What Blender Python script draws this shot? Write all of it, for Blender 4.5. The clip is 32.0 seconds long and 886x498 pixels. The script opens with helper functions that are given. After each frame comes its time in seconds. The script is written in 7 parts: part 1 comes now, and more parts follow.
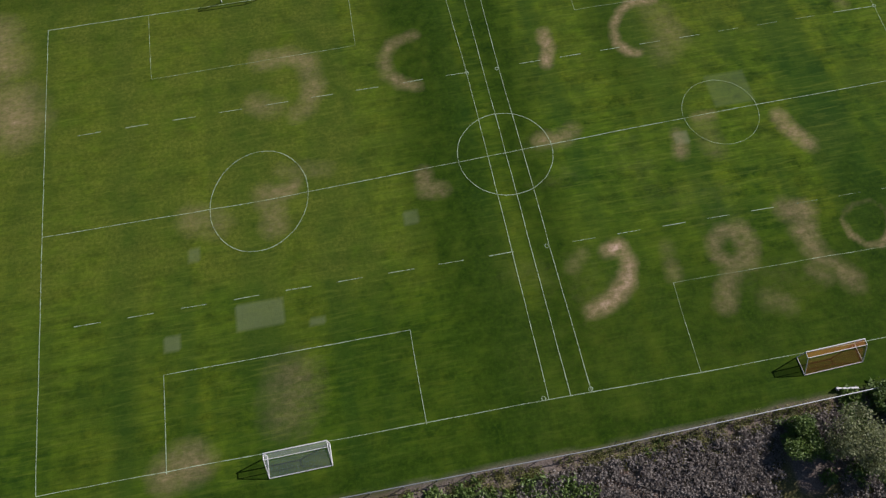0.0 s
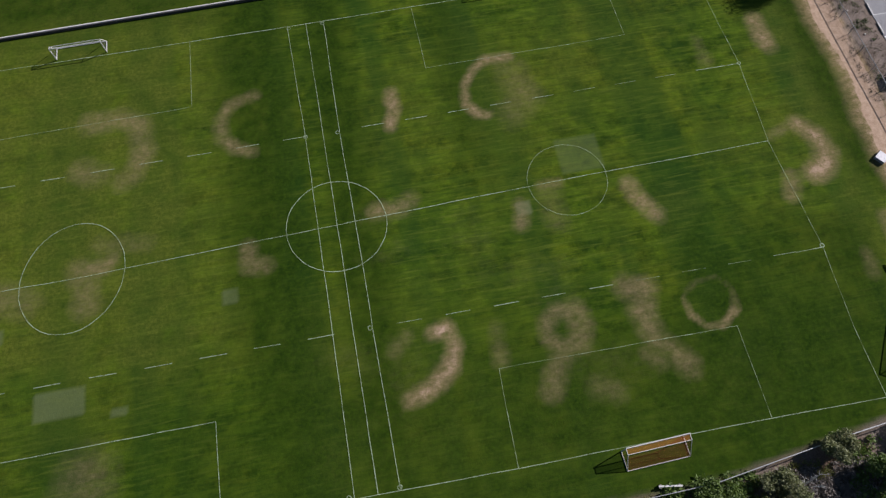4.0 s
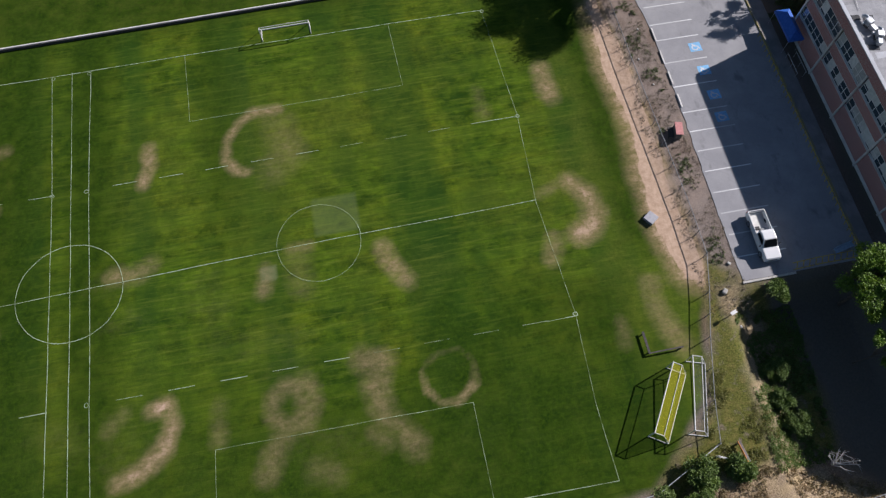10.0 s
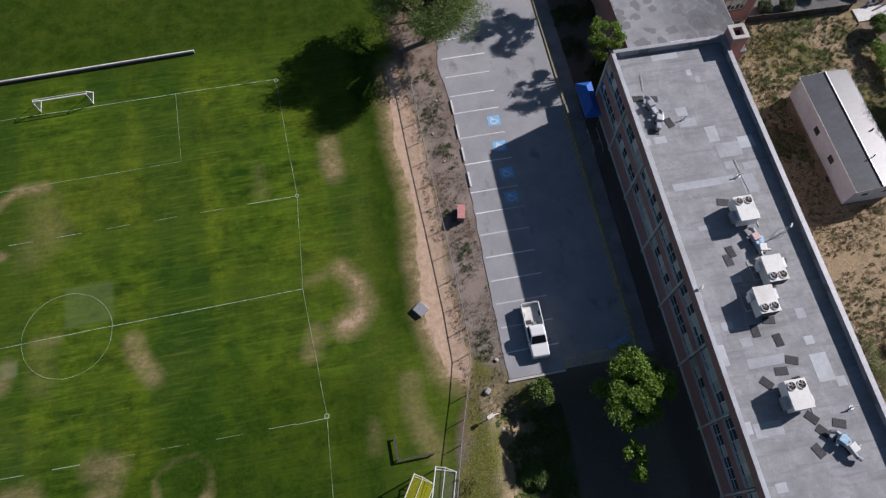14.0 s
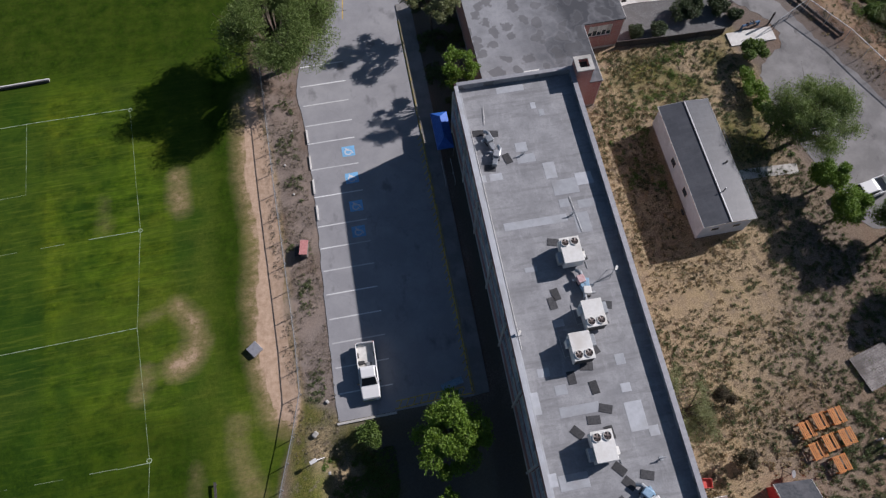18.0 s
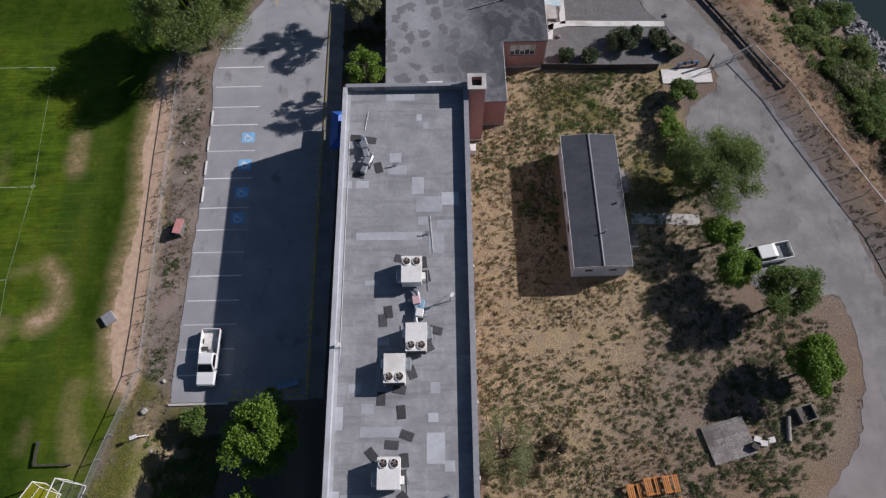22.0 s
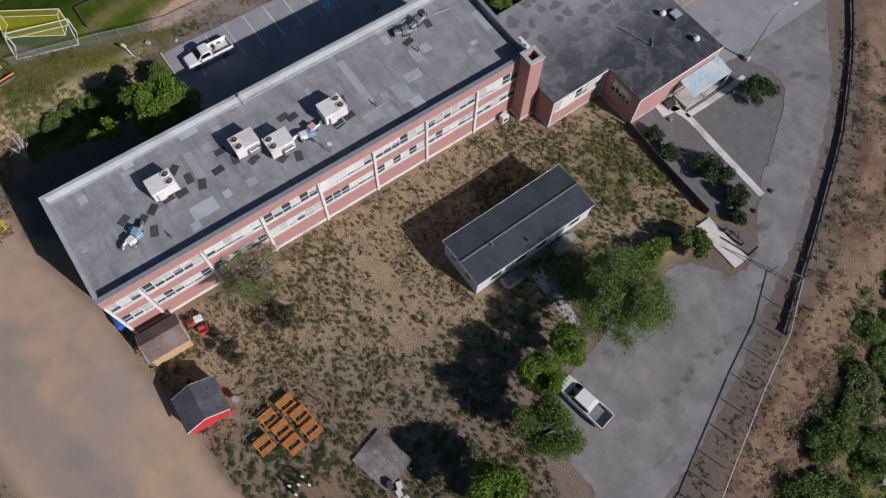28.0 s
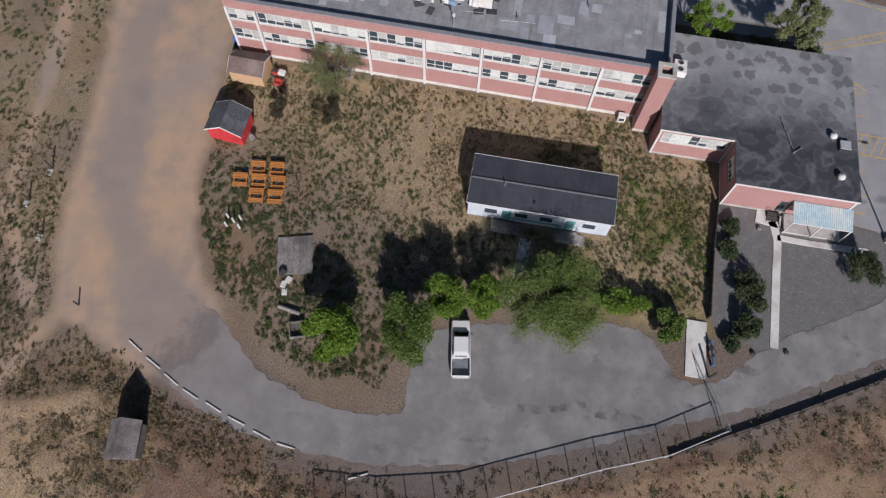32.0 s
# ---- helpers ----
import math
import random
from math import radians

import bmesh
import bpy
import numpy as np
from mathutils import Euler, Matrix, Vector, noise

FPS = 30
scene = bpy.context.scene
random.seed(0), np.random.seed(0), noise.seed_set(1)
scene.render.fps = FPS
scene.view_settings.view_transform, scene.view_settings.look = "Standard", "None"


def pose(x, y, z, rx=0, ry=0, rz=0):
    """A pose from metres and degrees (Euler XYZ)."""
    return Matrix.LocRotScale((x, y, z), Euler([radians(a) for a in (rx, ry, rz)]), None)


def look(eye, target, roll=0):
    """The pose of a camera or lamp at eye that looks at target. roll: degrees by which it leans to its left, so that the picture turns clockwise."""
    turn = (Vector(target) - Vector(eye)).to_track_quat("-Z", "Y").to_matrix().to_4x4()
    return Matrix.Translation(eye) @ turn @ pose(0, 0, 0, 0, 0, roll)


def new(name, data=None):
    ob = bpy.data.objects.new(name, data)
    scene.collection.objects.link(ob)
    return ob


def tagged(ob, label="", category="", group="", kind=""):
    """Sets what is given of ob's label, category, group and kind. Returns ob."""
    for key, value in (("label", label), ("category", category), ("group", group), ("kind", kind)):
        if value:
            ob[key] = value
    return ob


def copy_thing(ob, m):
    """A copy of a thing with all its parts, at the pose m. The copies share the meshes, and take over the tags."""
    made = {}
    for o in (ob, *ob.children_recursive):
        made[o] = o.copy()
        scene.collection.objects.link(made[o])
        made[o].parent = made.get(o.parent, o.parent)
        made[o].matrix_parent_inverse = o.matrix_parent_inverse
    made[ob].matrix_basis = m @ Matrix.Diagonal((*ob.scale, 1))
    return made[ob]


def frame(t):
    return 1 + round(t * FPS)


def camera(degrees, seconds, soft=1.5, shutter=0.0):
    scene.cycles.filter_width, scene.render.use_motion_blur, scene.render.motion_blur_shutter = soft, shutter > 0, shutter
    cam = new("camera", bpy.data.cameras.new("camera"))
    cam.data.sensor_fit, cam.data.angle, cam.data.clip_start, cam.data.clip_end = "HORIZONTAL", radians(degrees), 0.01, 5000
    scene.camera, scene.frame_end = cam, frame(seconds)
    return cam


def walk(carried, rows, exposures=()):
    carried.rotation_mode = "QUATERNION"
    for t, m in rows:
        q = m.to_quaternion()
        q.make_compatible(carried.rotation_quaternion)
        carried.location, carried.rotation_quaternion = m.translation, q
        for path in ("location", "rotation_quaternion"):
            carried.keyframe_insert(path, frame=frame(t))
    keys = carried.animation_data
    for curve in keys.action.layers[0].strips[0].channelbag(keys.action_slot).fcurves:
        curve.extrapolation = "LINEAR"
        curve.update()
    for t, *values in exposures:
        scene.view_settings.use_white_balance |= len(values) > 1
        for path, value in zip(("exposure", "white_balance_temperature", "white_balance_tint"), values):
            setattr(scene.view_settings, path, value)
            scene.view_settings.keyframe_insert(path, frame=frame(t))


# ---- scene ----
cam = camera(64.8, 32.0, 1.3)
METRES, EYE, TILT, LEAN, TURN = 180.0, 70.0, -90.0, -4.2, 0.0
PATH = [
    (0, (-0.873, -1.033, 70.291), (-0.722, -0.244, 68.459), -0.2),
    (0.5, (1.399, 0.372, 70.242), (1.551, 1.161, 68.411), -0.2),
    (1, (3.642, 1.672, 70.189), (3.794, 2.462, 68.358), -0.1),
    (1.5, (5.952, 2.819, 70.204), (6.106, 3.606, 68.372), -0.1),
    (2, (8.42, 3.674, 70.22), (8.573, 4.461, 68.388), -0.1),
    (2.5, (11.022, 4.297, 70.228), (11.176, 5.081, 68.395), 0.0),
    (3, (13.745, 4.638, 70.19), (13.899, 5.423, 68.356), 0.1),
    (3.5, (16.617, 4.808, 70.179), (16.771, 5.591, 68.345), -0.0),
    (4, (19.469, 4.797, 70.188), (19.625, 5.58, 68.354), 0.1),
    (4.5, (22.38, 4.586, 70.154), (22.539, 5.37, 68.321), 0.3),
    (6.5, (32.945, 3.497, 70.435), (33.11, 4.281, 68.602), 0.7),
    (7, (35.136, 3.32, 70.419), (35.299, 4.104, 68.587), 0.5),
    (7.5, (36.968, 3.271, 70.392), (37.132, 4.054, 68.559), 0.5),
    (8, (38.739, 3.501, 70.325), (38.902, 4.282, 68.491), 0.5),
    (8.5, (40.633, 4.074, 70.257), (40.794, 4.855, 68.423), 0.4),
    (9, (42.858, 4.963, 70.117), (43.017, 5.745, 68.283), 0.1),
    (9.5, (45.42, 6.091, 69.921), (45.577, 6.875, 68.088), 0.0),
    (10, (48.193, 7.3, 69.8), (48.352, 8.083, 67.967), 0.2),
    (10.5, (51.111, 8.513, 69.678), (51.271, 9.298, 67.845), 0.2),
    (11, (54.181, 9.759, 69.575), (54.342, 10.546, 67.744), 0.3),
    (11.5, (57.278, 10.853, 69.553), (57.442, 11.64, 67.722), 0.5),
    (12, (60.536, 11.644, 69.587), (60.702, 12.432, 67.756), 0.7),
    (12.5, (63.875, 12.111, 69.666), (64.043, 12.899, 67.836), 0.9),
    (13, (67.359, 12.369, 69.812), (67.531, 13.157, 67.982), 1.2),
    (13.5, (71.007, 12.511, 69.992), (71.179, 13.298, 68.161), 1.2),
    (14, (74.582, 12.567, 70.222), (74.756, 13.352, 68.391), 1.3),
    (14.5, (77.789, 12.616, 70.516), (77.963, 13.399, 68.683), 1.4),
    (15, (80.549, 12.746, 70.698), (80.723, 13.527, 68.865), 1.4),
    (15.5, (82.866, 12.867, 70.833), (83.039, 13.648, 69.0), 1.3),
    (17.5, (90.69, 13.908, 71.012), (90.855, 14.676, 69.173), 0.8),
    (18, (92.702, 14.123, 71.026), (92.864, 14.887, 69.184), 0.7),
    (18.5, (94.831, 14.259, 71.066), (94.989, 15.018, 69.223), 0.5),
    (19, (97.027, 14.367, 71.09), (97.179, 15.121, 69.244), 0.2),
    (19.5, (99.287, 14.431, 71.062), (99.435, 15.182, 69.215), -0.0),
    (20, (101.815, 14.539, 71.03), (101.958, 15.284, 69.179), -0.3),
    (20.5, (104.388, 14.547, 71.008), (104.525, 15.289, 69.156), -0.5),
    (21, (107.122, 14.404, 70.947), (107.239, 15.15, 69.095), -0.9),
    (21.5, (110.026, 14.186, 70.818), (110.09, 14.94, 68.966), -1.4),
    (22, (113.028, 13.954, 70.625), (113.027, 14.716, 68.776), -1.8),
    (22.5, (116.088, 13.756, 70.414), (116.033, 14.523, 68.567), -2.0),
    (23, (119.295, 13.634, 70.128), (119.181, 14.402, 68.284), -2.0),
    (23.5, (122.487, 13.675, 69.741), (122.315, 14.44, 67.901), -1.8),
    (24, (125.781, 13.811, 69.443), (125.551, 14.569, 67.606), -1.7),
    (24.5, (129.223, 14.061, 69.217), (128.936, 14.81, 67.385), -1.9),
    (25, (132.553, 14.521, 69.08), (132.219, 15.254, 67.249), -1.5),
    (25.5, (135.68, 15.124, 69.031), (135.292, 15.834, 67.202), -1.0),
    (27.5, (146.905, 19.339, 68.984), (146.31, 19.876, 67.151), 1.8),
    (28, (149.512, 20.76, 69.167), (148.887, 21.258, 67.334), 2.6),
    (28.5, (152.085, 22.553, 69.347), (151.418, 22.98, 67.51), 2.9),
    (29, (154.565, 24.577, 69.448), (153.861, 24.933, 67.61), 2.7),
    (29.5, (156.827, 26.812, 69.624), (156.101, 27.105, 67.783), 3.0),
    (30, (158.858, 29.299, 69.81), (158.115, 29.519, 67.966), 3.0),
    (30.5, (160.825, 32.037, 69.897), (160.066, 32.174, 68.051), 2.8),
    (31, (162.681, 35.075, 69.834), (161.911, 35.125, 67.989), 2.3),
    (31.5, (164.388, 38.231, 69.692), (163.613, 38.197, 67.848), 2.1),
    (32, (165.889, 41.379, 69.523), (165.116, 41.272, 67.682), 2.1),
]
walk(cam, [(t, look(eye, target, roll)) for t, eye, target, roll in PATH],
     exposures=[(0, 0.08), (2, 0.0), (4, -0.03), (7, 0.15), (9, 0.28), (10, 0.25), (13, 0.12), (15, 0.04), (20, -0.03), (23, -0.12), (25, -0.2), (28, -0.27), (30, -0.24), (32, -0.22)])

# ---- light ----
SUN = Vector((0.953 * math.cos(radians(31.8)), 0.303 * math.cos(radians(31.8)), math.sin(radians(31.8))))
world = bpy.data.worlds.new("sky")
scene.world = world
world.use_nodes = True
sky = world.node_tree.nodes.new("ShaderNodeTexSky")
sky.sky_type = "NISHITA"
sky.sun_disc = False
sky.sun_elevation = radians(31.8)
sky.sun_rotation = math.atan2(SUN.x, SUN.y)
sky.altitude = 200
sky.ozone_density = 5.0
world.node_tree.links.new(sky.outputs[0], world.node_tree.nodes["Background"].inputs[0])
world.node_tree.nodes["Background"].inputs[1].default_value = 0.05
sun = new("sun", bpy.data.lights.new("sun", "SUN"))
sun.data.energy, sun.data.angle, sun.data.color = 5.0, radians(0.55), (1.0, 0.945, 0.975)
sun.matrix_world = look(SUN * 300, (0, 0, 0))
scene.view_settings.exposure = 0.0

# ---- materials ----


def node(mat, kind, operation="", blend_type="", attribute_name=""):
    n = mat.node_tree.nodes.new("ShaderNode" + kind)
    if operation:
        n.operation = operation
    if blend_type:
        n.blend_type = blend_type
    if attribute_name:
        n.attribute_name = attribute_name
    return n


def link(mat, a, b):
    mat.node_tree.links.new(a, b)


def blank(name, rough=0.8, metal=0.0):
    m = bpy.data.materials.new(name)
    m.use_nodes = True
    b = m.node_tree.nodes["Principled BSDF"]
    b.inputs["Roughness"].default_value = rough
    b.inputs["Metallic"].default_value = metal
    return m, b


def where(m):
    return node(m, "NewGeometry").outputs["Position"]


def noise_at(m, scale, detail=4.0, rough=0.6, coord=None, stretch=None):
    n = node(m, "TexNoise")
    n.inputs["Scale"].default_value = scale
    n.inputs["Detail"].default_value = detail
    n.inputs["Roughness"].default_value = rough
    src = coord if coord is not None else where(m)
    if stretch:
        mp = node(m, "Mapping")
        mp.inputs["Scale"].default_value = stretch
        link(m, src, mp.inputs["Vector"])
        src = mp.outputs[0]
    link(m, src, n.inputs["Vector"])
    return n.outputs["Fac"]


def band(m, value, lo, hi, a=0.0, b=1.0):
    r = node(m, "MapRange")
    link(m, value, r.inputs[0])
    for i, v in zip((1, 2, 3, 4), (lo, hi, a, b)):
        r.inputs[i].default_value = v
    return r.outputs[0]


def times(m, a, b, op="MULTIPLY"):
    n = node(m, "Math", operation=op)
    for i, v in enumerate((a, b)):
        if isinstance(v, (int, float)):
            n.inputs[i].default_value = v
        else:
            link(m, v, n.inputs[i])
    return n.outputs[0]


def mixed(m, fac, a, b, blend="MIX"):
    n = node(m, "MixRGB", blend_type=blend)
    for i, v in enumerate((fac, a, b)):
        if isinstance(v, tuple):
            n.inputs[i].default_value = (*v, 1)
        elif isinstance(v, (int, float)):
            n.inputs[i].default_value = v
        else:
            link(m, v, n.inputs[i])
    return n.outputs[0]


def relief(m, b, height, strength=0.4, distance=0.03):
    n = node(m, "Bump")
    n.inputs["Strength"].default_value = strength
    n.inputs["Distance"].default_value = distance
    link(m, height, n.inputs["Height"])
    link(m, n.outputs[0], b.inputs["Normal"])


def surface(name, c1, c2, scale=3.0, rough=0.8, metal=0.0, c3=None, scale3=0.4, bump=0.3, depth=0.02, fine=25.0, island=0.0, own=0.0):
    """A two-scale varied surface: c1 and c2 by fine grain, c3 in larger stains."""
    m, b = blank(name, rough, metal)
    col = mixed(m, band(m, noise_at(m, scale), 0.35, 0.65), c1, c2)
    if c3:
        col = mixed(m, band(m, noise_at(m, scale3, 5), 0.48, 0.66), col, c3)
    if island:
        r = node(m, "NewGeometry").outputs["Random Per Island"]
        col = mixed(m, 1.0, col, mixed(m, r, (1 - island,) * 3, (1 + island,) * 3), "MULTIPLY")
    if own:
        r = node(m, "ObjectInfo").outputs["Random"]
        col = mixed(m, 1.0, col, mixed(m, r, (1 - own,) * 3, (1 + own,) * 3), "MULTIPLY")
    link(m, col, b.inputs["Base Color"])
    if bump:
        relief(m, b, noise_at(m, fine, 3), bump, depth)
    return m


def see_through(name, colour, cover, rough=0.6, scale=0.0, lo=0.4, hi=0.6):
    """Worn paint or netting: covers only part of what lies behind it."""
    m, b = blank(name, rough)
    b.inputs["Base Color"].default_value = (*colour, 1)
    t = node(m, "BsdfTransparent")
    mx = node(m, "MixShader")
    out = m.node_tree.nodes["Material Output"]
    if scale:
        fac = times(m, band(m, noise_at(m, scale, 3), lo, hi), cover)
        fac = times(m, fac, band(m, noise_at(m, 0.12, 2), 0.3, 0.6, 0.55, 1.0))
        link(m, fac, mx.inputs[0])
    else:
        mx.inputs[0].default_value = cover
    link(m, t.outputs[0], mx.inputs[1])
    link(m, b.outputs[0], mx.inputs[2])
    link(m, mx.outputs[0], out.inputs[0])
    return m


def leafy(name, c1, c2, c3):
    m, b = blank(name, 0.6)
    r = node(m, "NewGeometry").outputs["Random Per Island"]
    col = mixed(m, r, c1, c2)
    col = mixed(m, band(m, noise_at(m, 0.9, 2), 0.4, 0.62), col, c3)
    link(m, col, b.inputs["Base Color"])
    tr = node(m, "BsdfTranslucent")
    link(m, col, tr.inputs[0])
    mx = node(m, "MixShader")
    mx.inputs[0].default_value = 0.3
    link(m, b.outputs[0], mx.inputs[1])
    link(m, tr.outputs[0], mx.inputs[2])
    link(m, mx.outputs[0], m.node_tree.nodes["Material Output"].inputs[0])
    return m


def attr(m, name):
    return node(m, "Attribute", attribute_name=name).outputs["Fac"]


def ground_material():
    m, b = blank("ground_cover", 0.95)
    b.inputs["Specular IOR Level"].default_value = 0.04
    fine, mid, big = noise_at(m, 5.0, 6, 0.7), noise_at(m, 0.9, 5, 0.65), noise_at(m, 0.09, 4)
    # bare soil of the banks and the yard
    soil = mixed(m, band(m, fine, 0.3, 0.7), (0.110, 0.088, 0.074), (0.27, 0.22, 0.185))
    soil = mixed(m, band(m, big, 0.45, 0.65), soil, (0.20, 0.138, 0.10))
    red_soil = mixed(m, band(m, fine, 0.3, 0.7), (0.076, 0.052, 0.039), (0.235, 0.142, 0.096))
    soil = mixed(m, times(m, attr(m, "bank"), band(m, mid, 0.3, 0.6, 0.3, 1.0)), soil, red_soil)
    # dry straw
    straw = mixed(m, band(m, noise_at(m, 8.0, 6, 0.8), 0.34, 0.66), (0.13, 0.090, 0.050), (0.60, 0.465, 0.295))
    straw = mixed(m, band(m, noise_at(m, 0.35, 4), 0.45, 0.62), straw, (0.37, 0.28, 0.165))
    col = mixed(m, times(m, attr(m, "straw"), band(m, mid, 0.25, 0.55, 0.25, 1.0)), soil, straw)
    # rough uncut grass
    rough = mixed(m, band(m, fine, 0.3, 0.7), (0.055, 0.070, 0.015), (0.165, 0.160, 0.042))
    rough = mixed(m, band(m, mid, 0.50, 0.70), rough, (0.195, 0.160, 0.055))
    col = mixed(m, times(m, attr(m, "rough"), band(m, mid, 0.25, 0.45)), col, rough)
    # mown lawn: blades, mowing stripes, yellowed and dark areas
    lawn = mixed(m, band(m, noise_at(m, 1.3, 7, 0.68, stretch=(0.45, 1.0, 1.0)), 0.30, 0.70), (0.013, 0.038, 0.004), (0.090, 0.152, 0.010))
    yellow = times(m, band(m, noise_at(m, 0.10, 6, 0.65), 0.42, 0.68), band(m, noise_at(m, 1.4, 4, 0.7), 0.3, 0.7, 0.3, 1.0))
    lawn = mixed(m, times(m, yellow, 0.8), lawn, (0.160, 0.175, 0.015))
    clump = noise_at(m, 0.42, 6, 0.7)
    lawn = mixed(m, band(m, clump, 0.52, 0.66, 0.0, 0.5), lawn, (0.112, 0.165, 0.012))
    lawn = mixed(m, band(m, clump, 0.38, 0.52, 0.65, 0.0), lawn, (0.011, 0.032, 0.003))
    dark = band(m, noise_at(m, 0.16, 5, 0.65, stretch=(1.0, 0.55, 1.0)), 0.50, 0.66)
    lawn = mixed(m, times(m, dark, 0.75), lawn, (0.013, 0.040, 0.007))
    # mowing passes across, faint tractor bands along, and short streaks of cut grass
    stripe = band(m, noise_at(m, 0.55, 2, 0.5, stretch=(0.05, 1.0, 1.0)), 0.42, 0.58, 0.0, 0.35)
    lawn = mixed(m, stripe, lawn, (0.092, 0.150, 0.014))
    along = band(m, noise_at(m, 0.16, 2, 0.5, stretch=(1.0, 0.03, 1.0)), 0.48, 0.58, 0.0, 0.6)
    lawn = mixed(m, along, lawn, (0.022, 0.058, 0.009))
    streak = band(m, noise_at(m, 3.2, 4, 0.65, stretch=(0.10, 1.0, 1.0)), 0.46, 0.68, 0.0, 0.55)
    lawn = mixed(m, streak, lawn, (0.020, 0.052, 0.008))
    light = band(m, noise_at(m, 2.6, 4, 0.65, stretch=(0.09, 1.0, 1.0)), 0.52, 0.70, 0.0, 0.45)
    lawn = mixed(m, light, lawn, (0.140, 0.178, 0.024))
    lawn = mixed(m, times(m, attr(m, "sod"), 0.75), lawn, (0.135, 0.165, 0.08))
    tired = mixed(m, band(m, noise_at(m, 2.5, 6, 0.75), 0.32, 0.68), (0.050, 0.072, 0.010), (0.165, 0.180, 0.028))
    lawn = mixed(m, times(m, attr(m, "olive"), band(m, noise_at(m, 0.3, 5, 0.65), 0.3, 0.65, 0.25, 1.0)), lawn, tired)
    deep = mixed(m, band(m, noise_at(m, 2.0, 6, 0.75), 0.35, 0.65), (0.007, 0.023, 0.003), (0.038, 0.072, 0.006))
    lawn = mixed(m, times(m, attr(m, "lush"), band(m, noise_at(m, 0.5, 5, 0.7), 0.28, 0.62, 0.4, 1.0)), lawn, deep)
    lawn = mixed(m, 1.0, lawn, (0.98, 1.0, 0.93), "MULTIPLY")
    speck = mixed(m, band(m, noise_at(m, 7.0, 5, 0.8), 0.38, 0.62), (0.66, 0.66, 0.66), (1.3, 1.3, 1.3))
    col = mixed(m, 1.0, col, speck, "MULTIPLY")
    col = mixed(m, attr(m, "lawn"), col, lawn)
    # worn patches
    bare = mixed(m, band(m, noise_at(m, 2.2, 6, 0.7, stretch=(0.6, 1.0, 1.0)), 0.3, 0.7), (0.175, 0.135, 0.060), (0.42, 0.305, 0.175))
    wear = times(m, times(m, attr(m, "wear"), band(m, noise_at(m, 1.1, 6, 0.8), 0.28, 0.68, 0.45, 1.15)), band(m, noise_at(m, 0.35, 4, 0.6, stretch=(0.4, 1.0, 1.0)), 0.3, 0.62, 0.6, 1.1))
    wear = times(m, wear, band(m, attr(m, "wear"), 0.96, 1.0, 0.0, 0.6), "ADD")
    sand = mixed(m, band(m, noise_at(m, 1.6, 6, 0.75), 0.32, 0.68), (0.40, 0.275, 0.185), (0.60, 0.44, 0.325))
    bare = mixed(m, band(m, wear, 0.55, 1.1), bare, sand)
    col = mixed(m, band(m, wear, 0.05, 0.82), col, bare)
    # dirt drive
    dirt = mixed(m, band(m, noise_at(m, 0.5, 6, 0.6), 0.38, 0.6), (0.37, 0.285, 0.225), (0.47, 0.34, 0.24))
    dirt = mixed(m, band(m, noise_at(m, 0.13, 5, 0.6), 0.42, 0.62, 0, 0.8), dirt, (0.53, 0.36, 0.235))
    dirt = mixed(m, band(m, noise_at(m, 0.07, 5, 0.6), 0.50, 0.64, 0, 0.7), dirt, (0.345, 0.29, 0.255))
    dirt = mixed(m, band(m, noise_at(m, 9.0, 4, 0.7), 0.35, 0.8, 0, 0.22), dirt, (0.22, 0.18, 0.15))
    dirt = mixed(m, times(m, attr(m, "packed"), 0.62), dirt, mixed(m, band(m, noise_at(m, 0.3, 5, 0.55), 0.35, 0.65), (0.235, 0.212, 0.205), (0.29, 0.25, 0.23)))
    col = mixed(m, attr(m, "dirt"), col, dirt)
    col = mixed(m, attr(m, "mulch"), col, mixed(m, fine, (0.075, 0.070, 0.058), (0.19, 0.165, 0.130)))
    # gravel bed
    vor = node(m, "TexVoronoi")
    vor.inputs["Scale"].default_value = 9.0
    link(m, where(m), vor.inputs["Vector"])
    gravel = mixed(m, vor.outputs["Distance"], (0.10, 0.10, 0.10), (0.27, 0.265, 0.26))
    gravel = mixed(m, band(m, mid, 0.4, 0.65), gravel, (0.16, 0.155, 0.15))
    col = mixed(m, attr(m, "gravel"), col, gravel)
    link(m, col, b.inputs["Base Color"])
    bare_ground = times(m, 1.0, times(m, attr(m, "dirt"), 0.85), "SUBTRACT")
    relief(m, b, times(m, times(m, noise_at(m, 6.0, 6, 0.75), mid, "ADD"), times(m, bare_ground, times(m, 1.0, times(m, attr(m, "lawn"), 0.6), "SUBTRACT"))), 0.75, 0.08)
    return m


def node_colour(m, coord):
    n = node(m, "TexNoise")
    n.inputs["Scale"].default_value = 0.8
    n.inputs["Detail"].default_value = 3
    link(m, coord, n.inputs["Vector"])
    mx = node(m, "VectorMath", operation="MULTIPLY_ADD")
    link(m, n.outputs["Color"], mx.inputs[0])
    mx.inputs[1].default_value = (5, 5, 5)
    link(m, coord, mx.inputs[2])
    return mx.outputs[0]


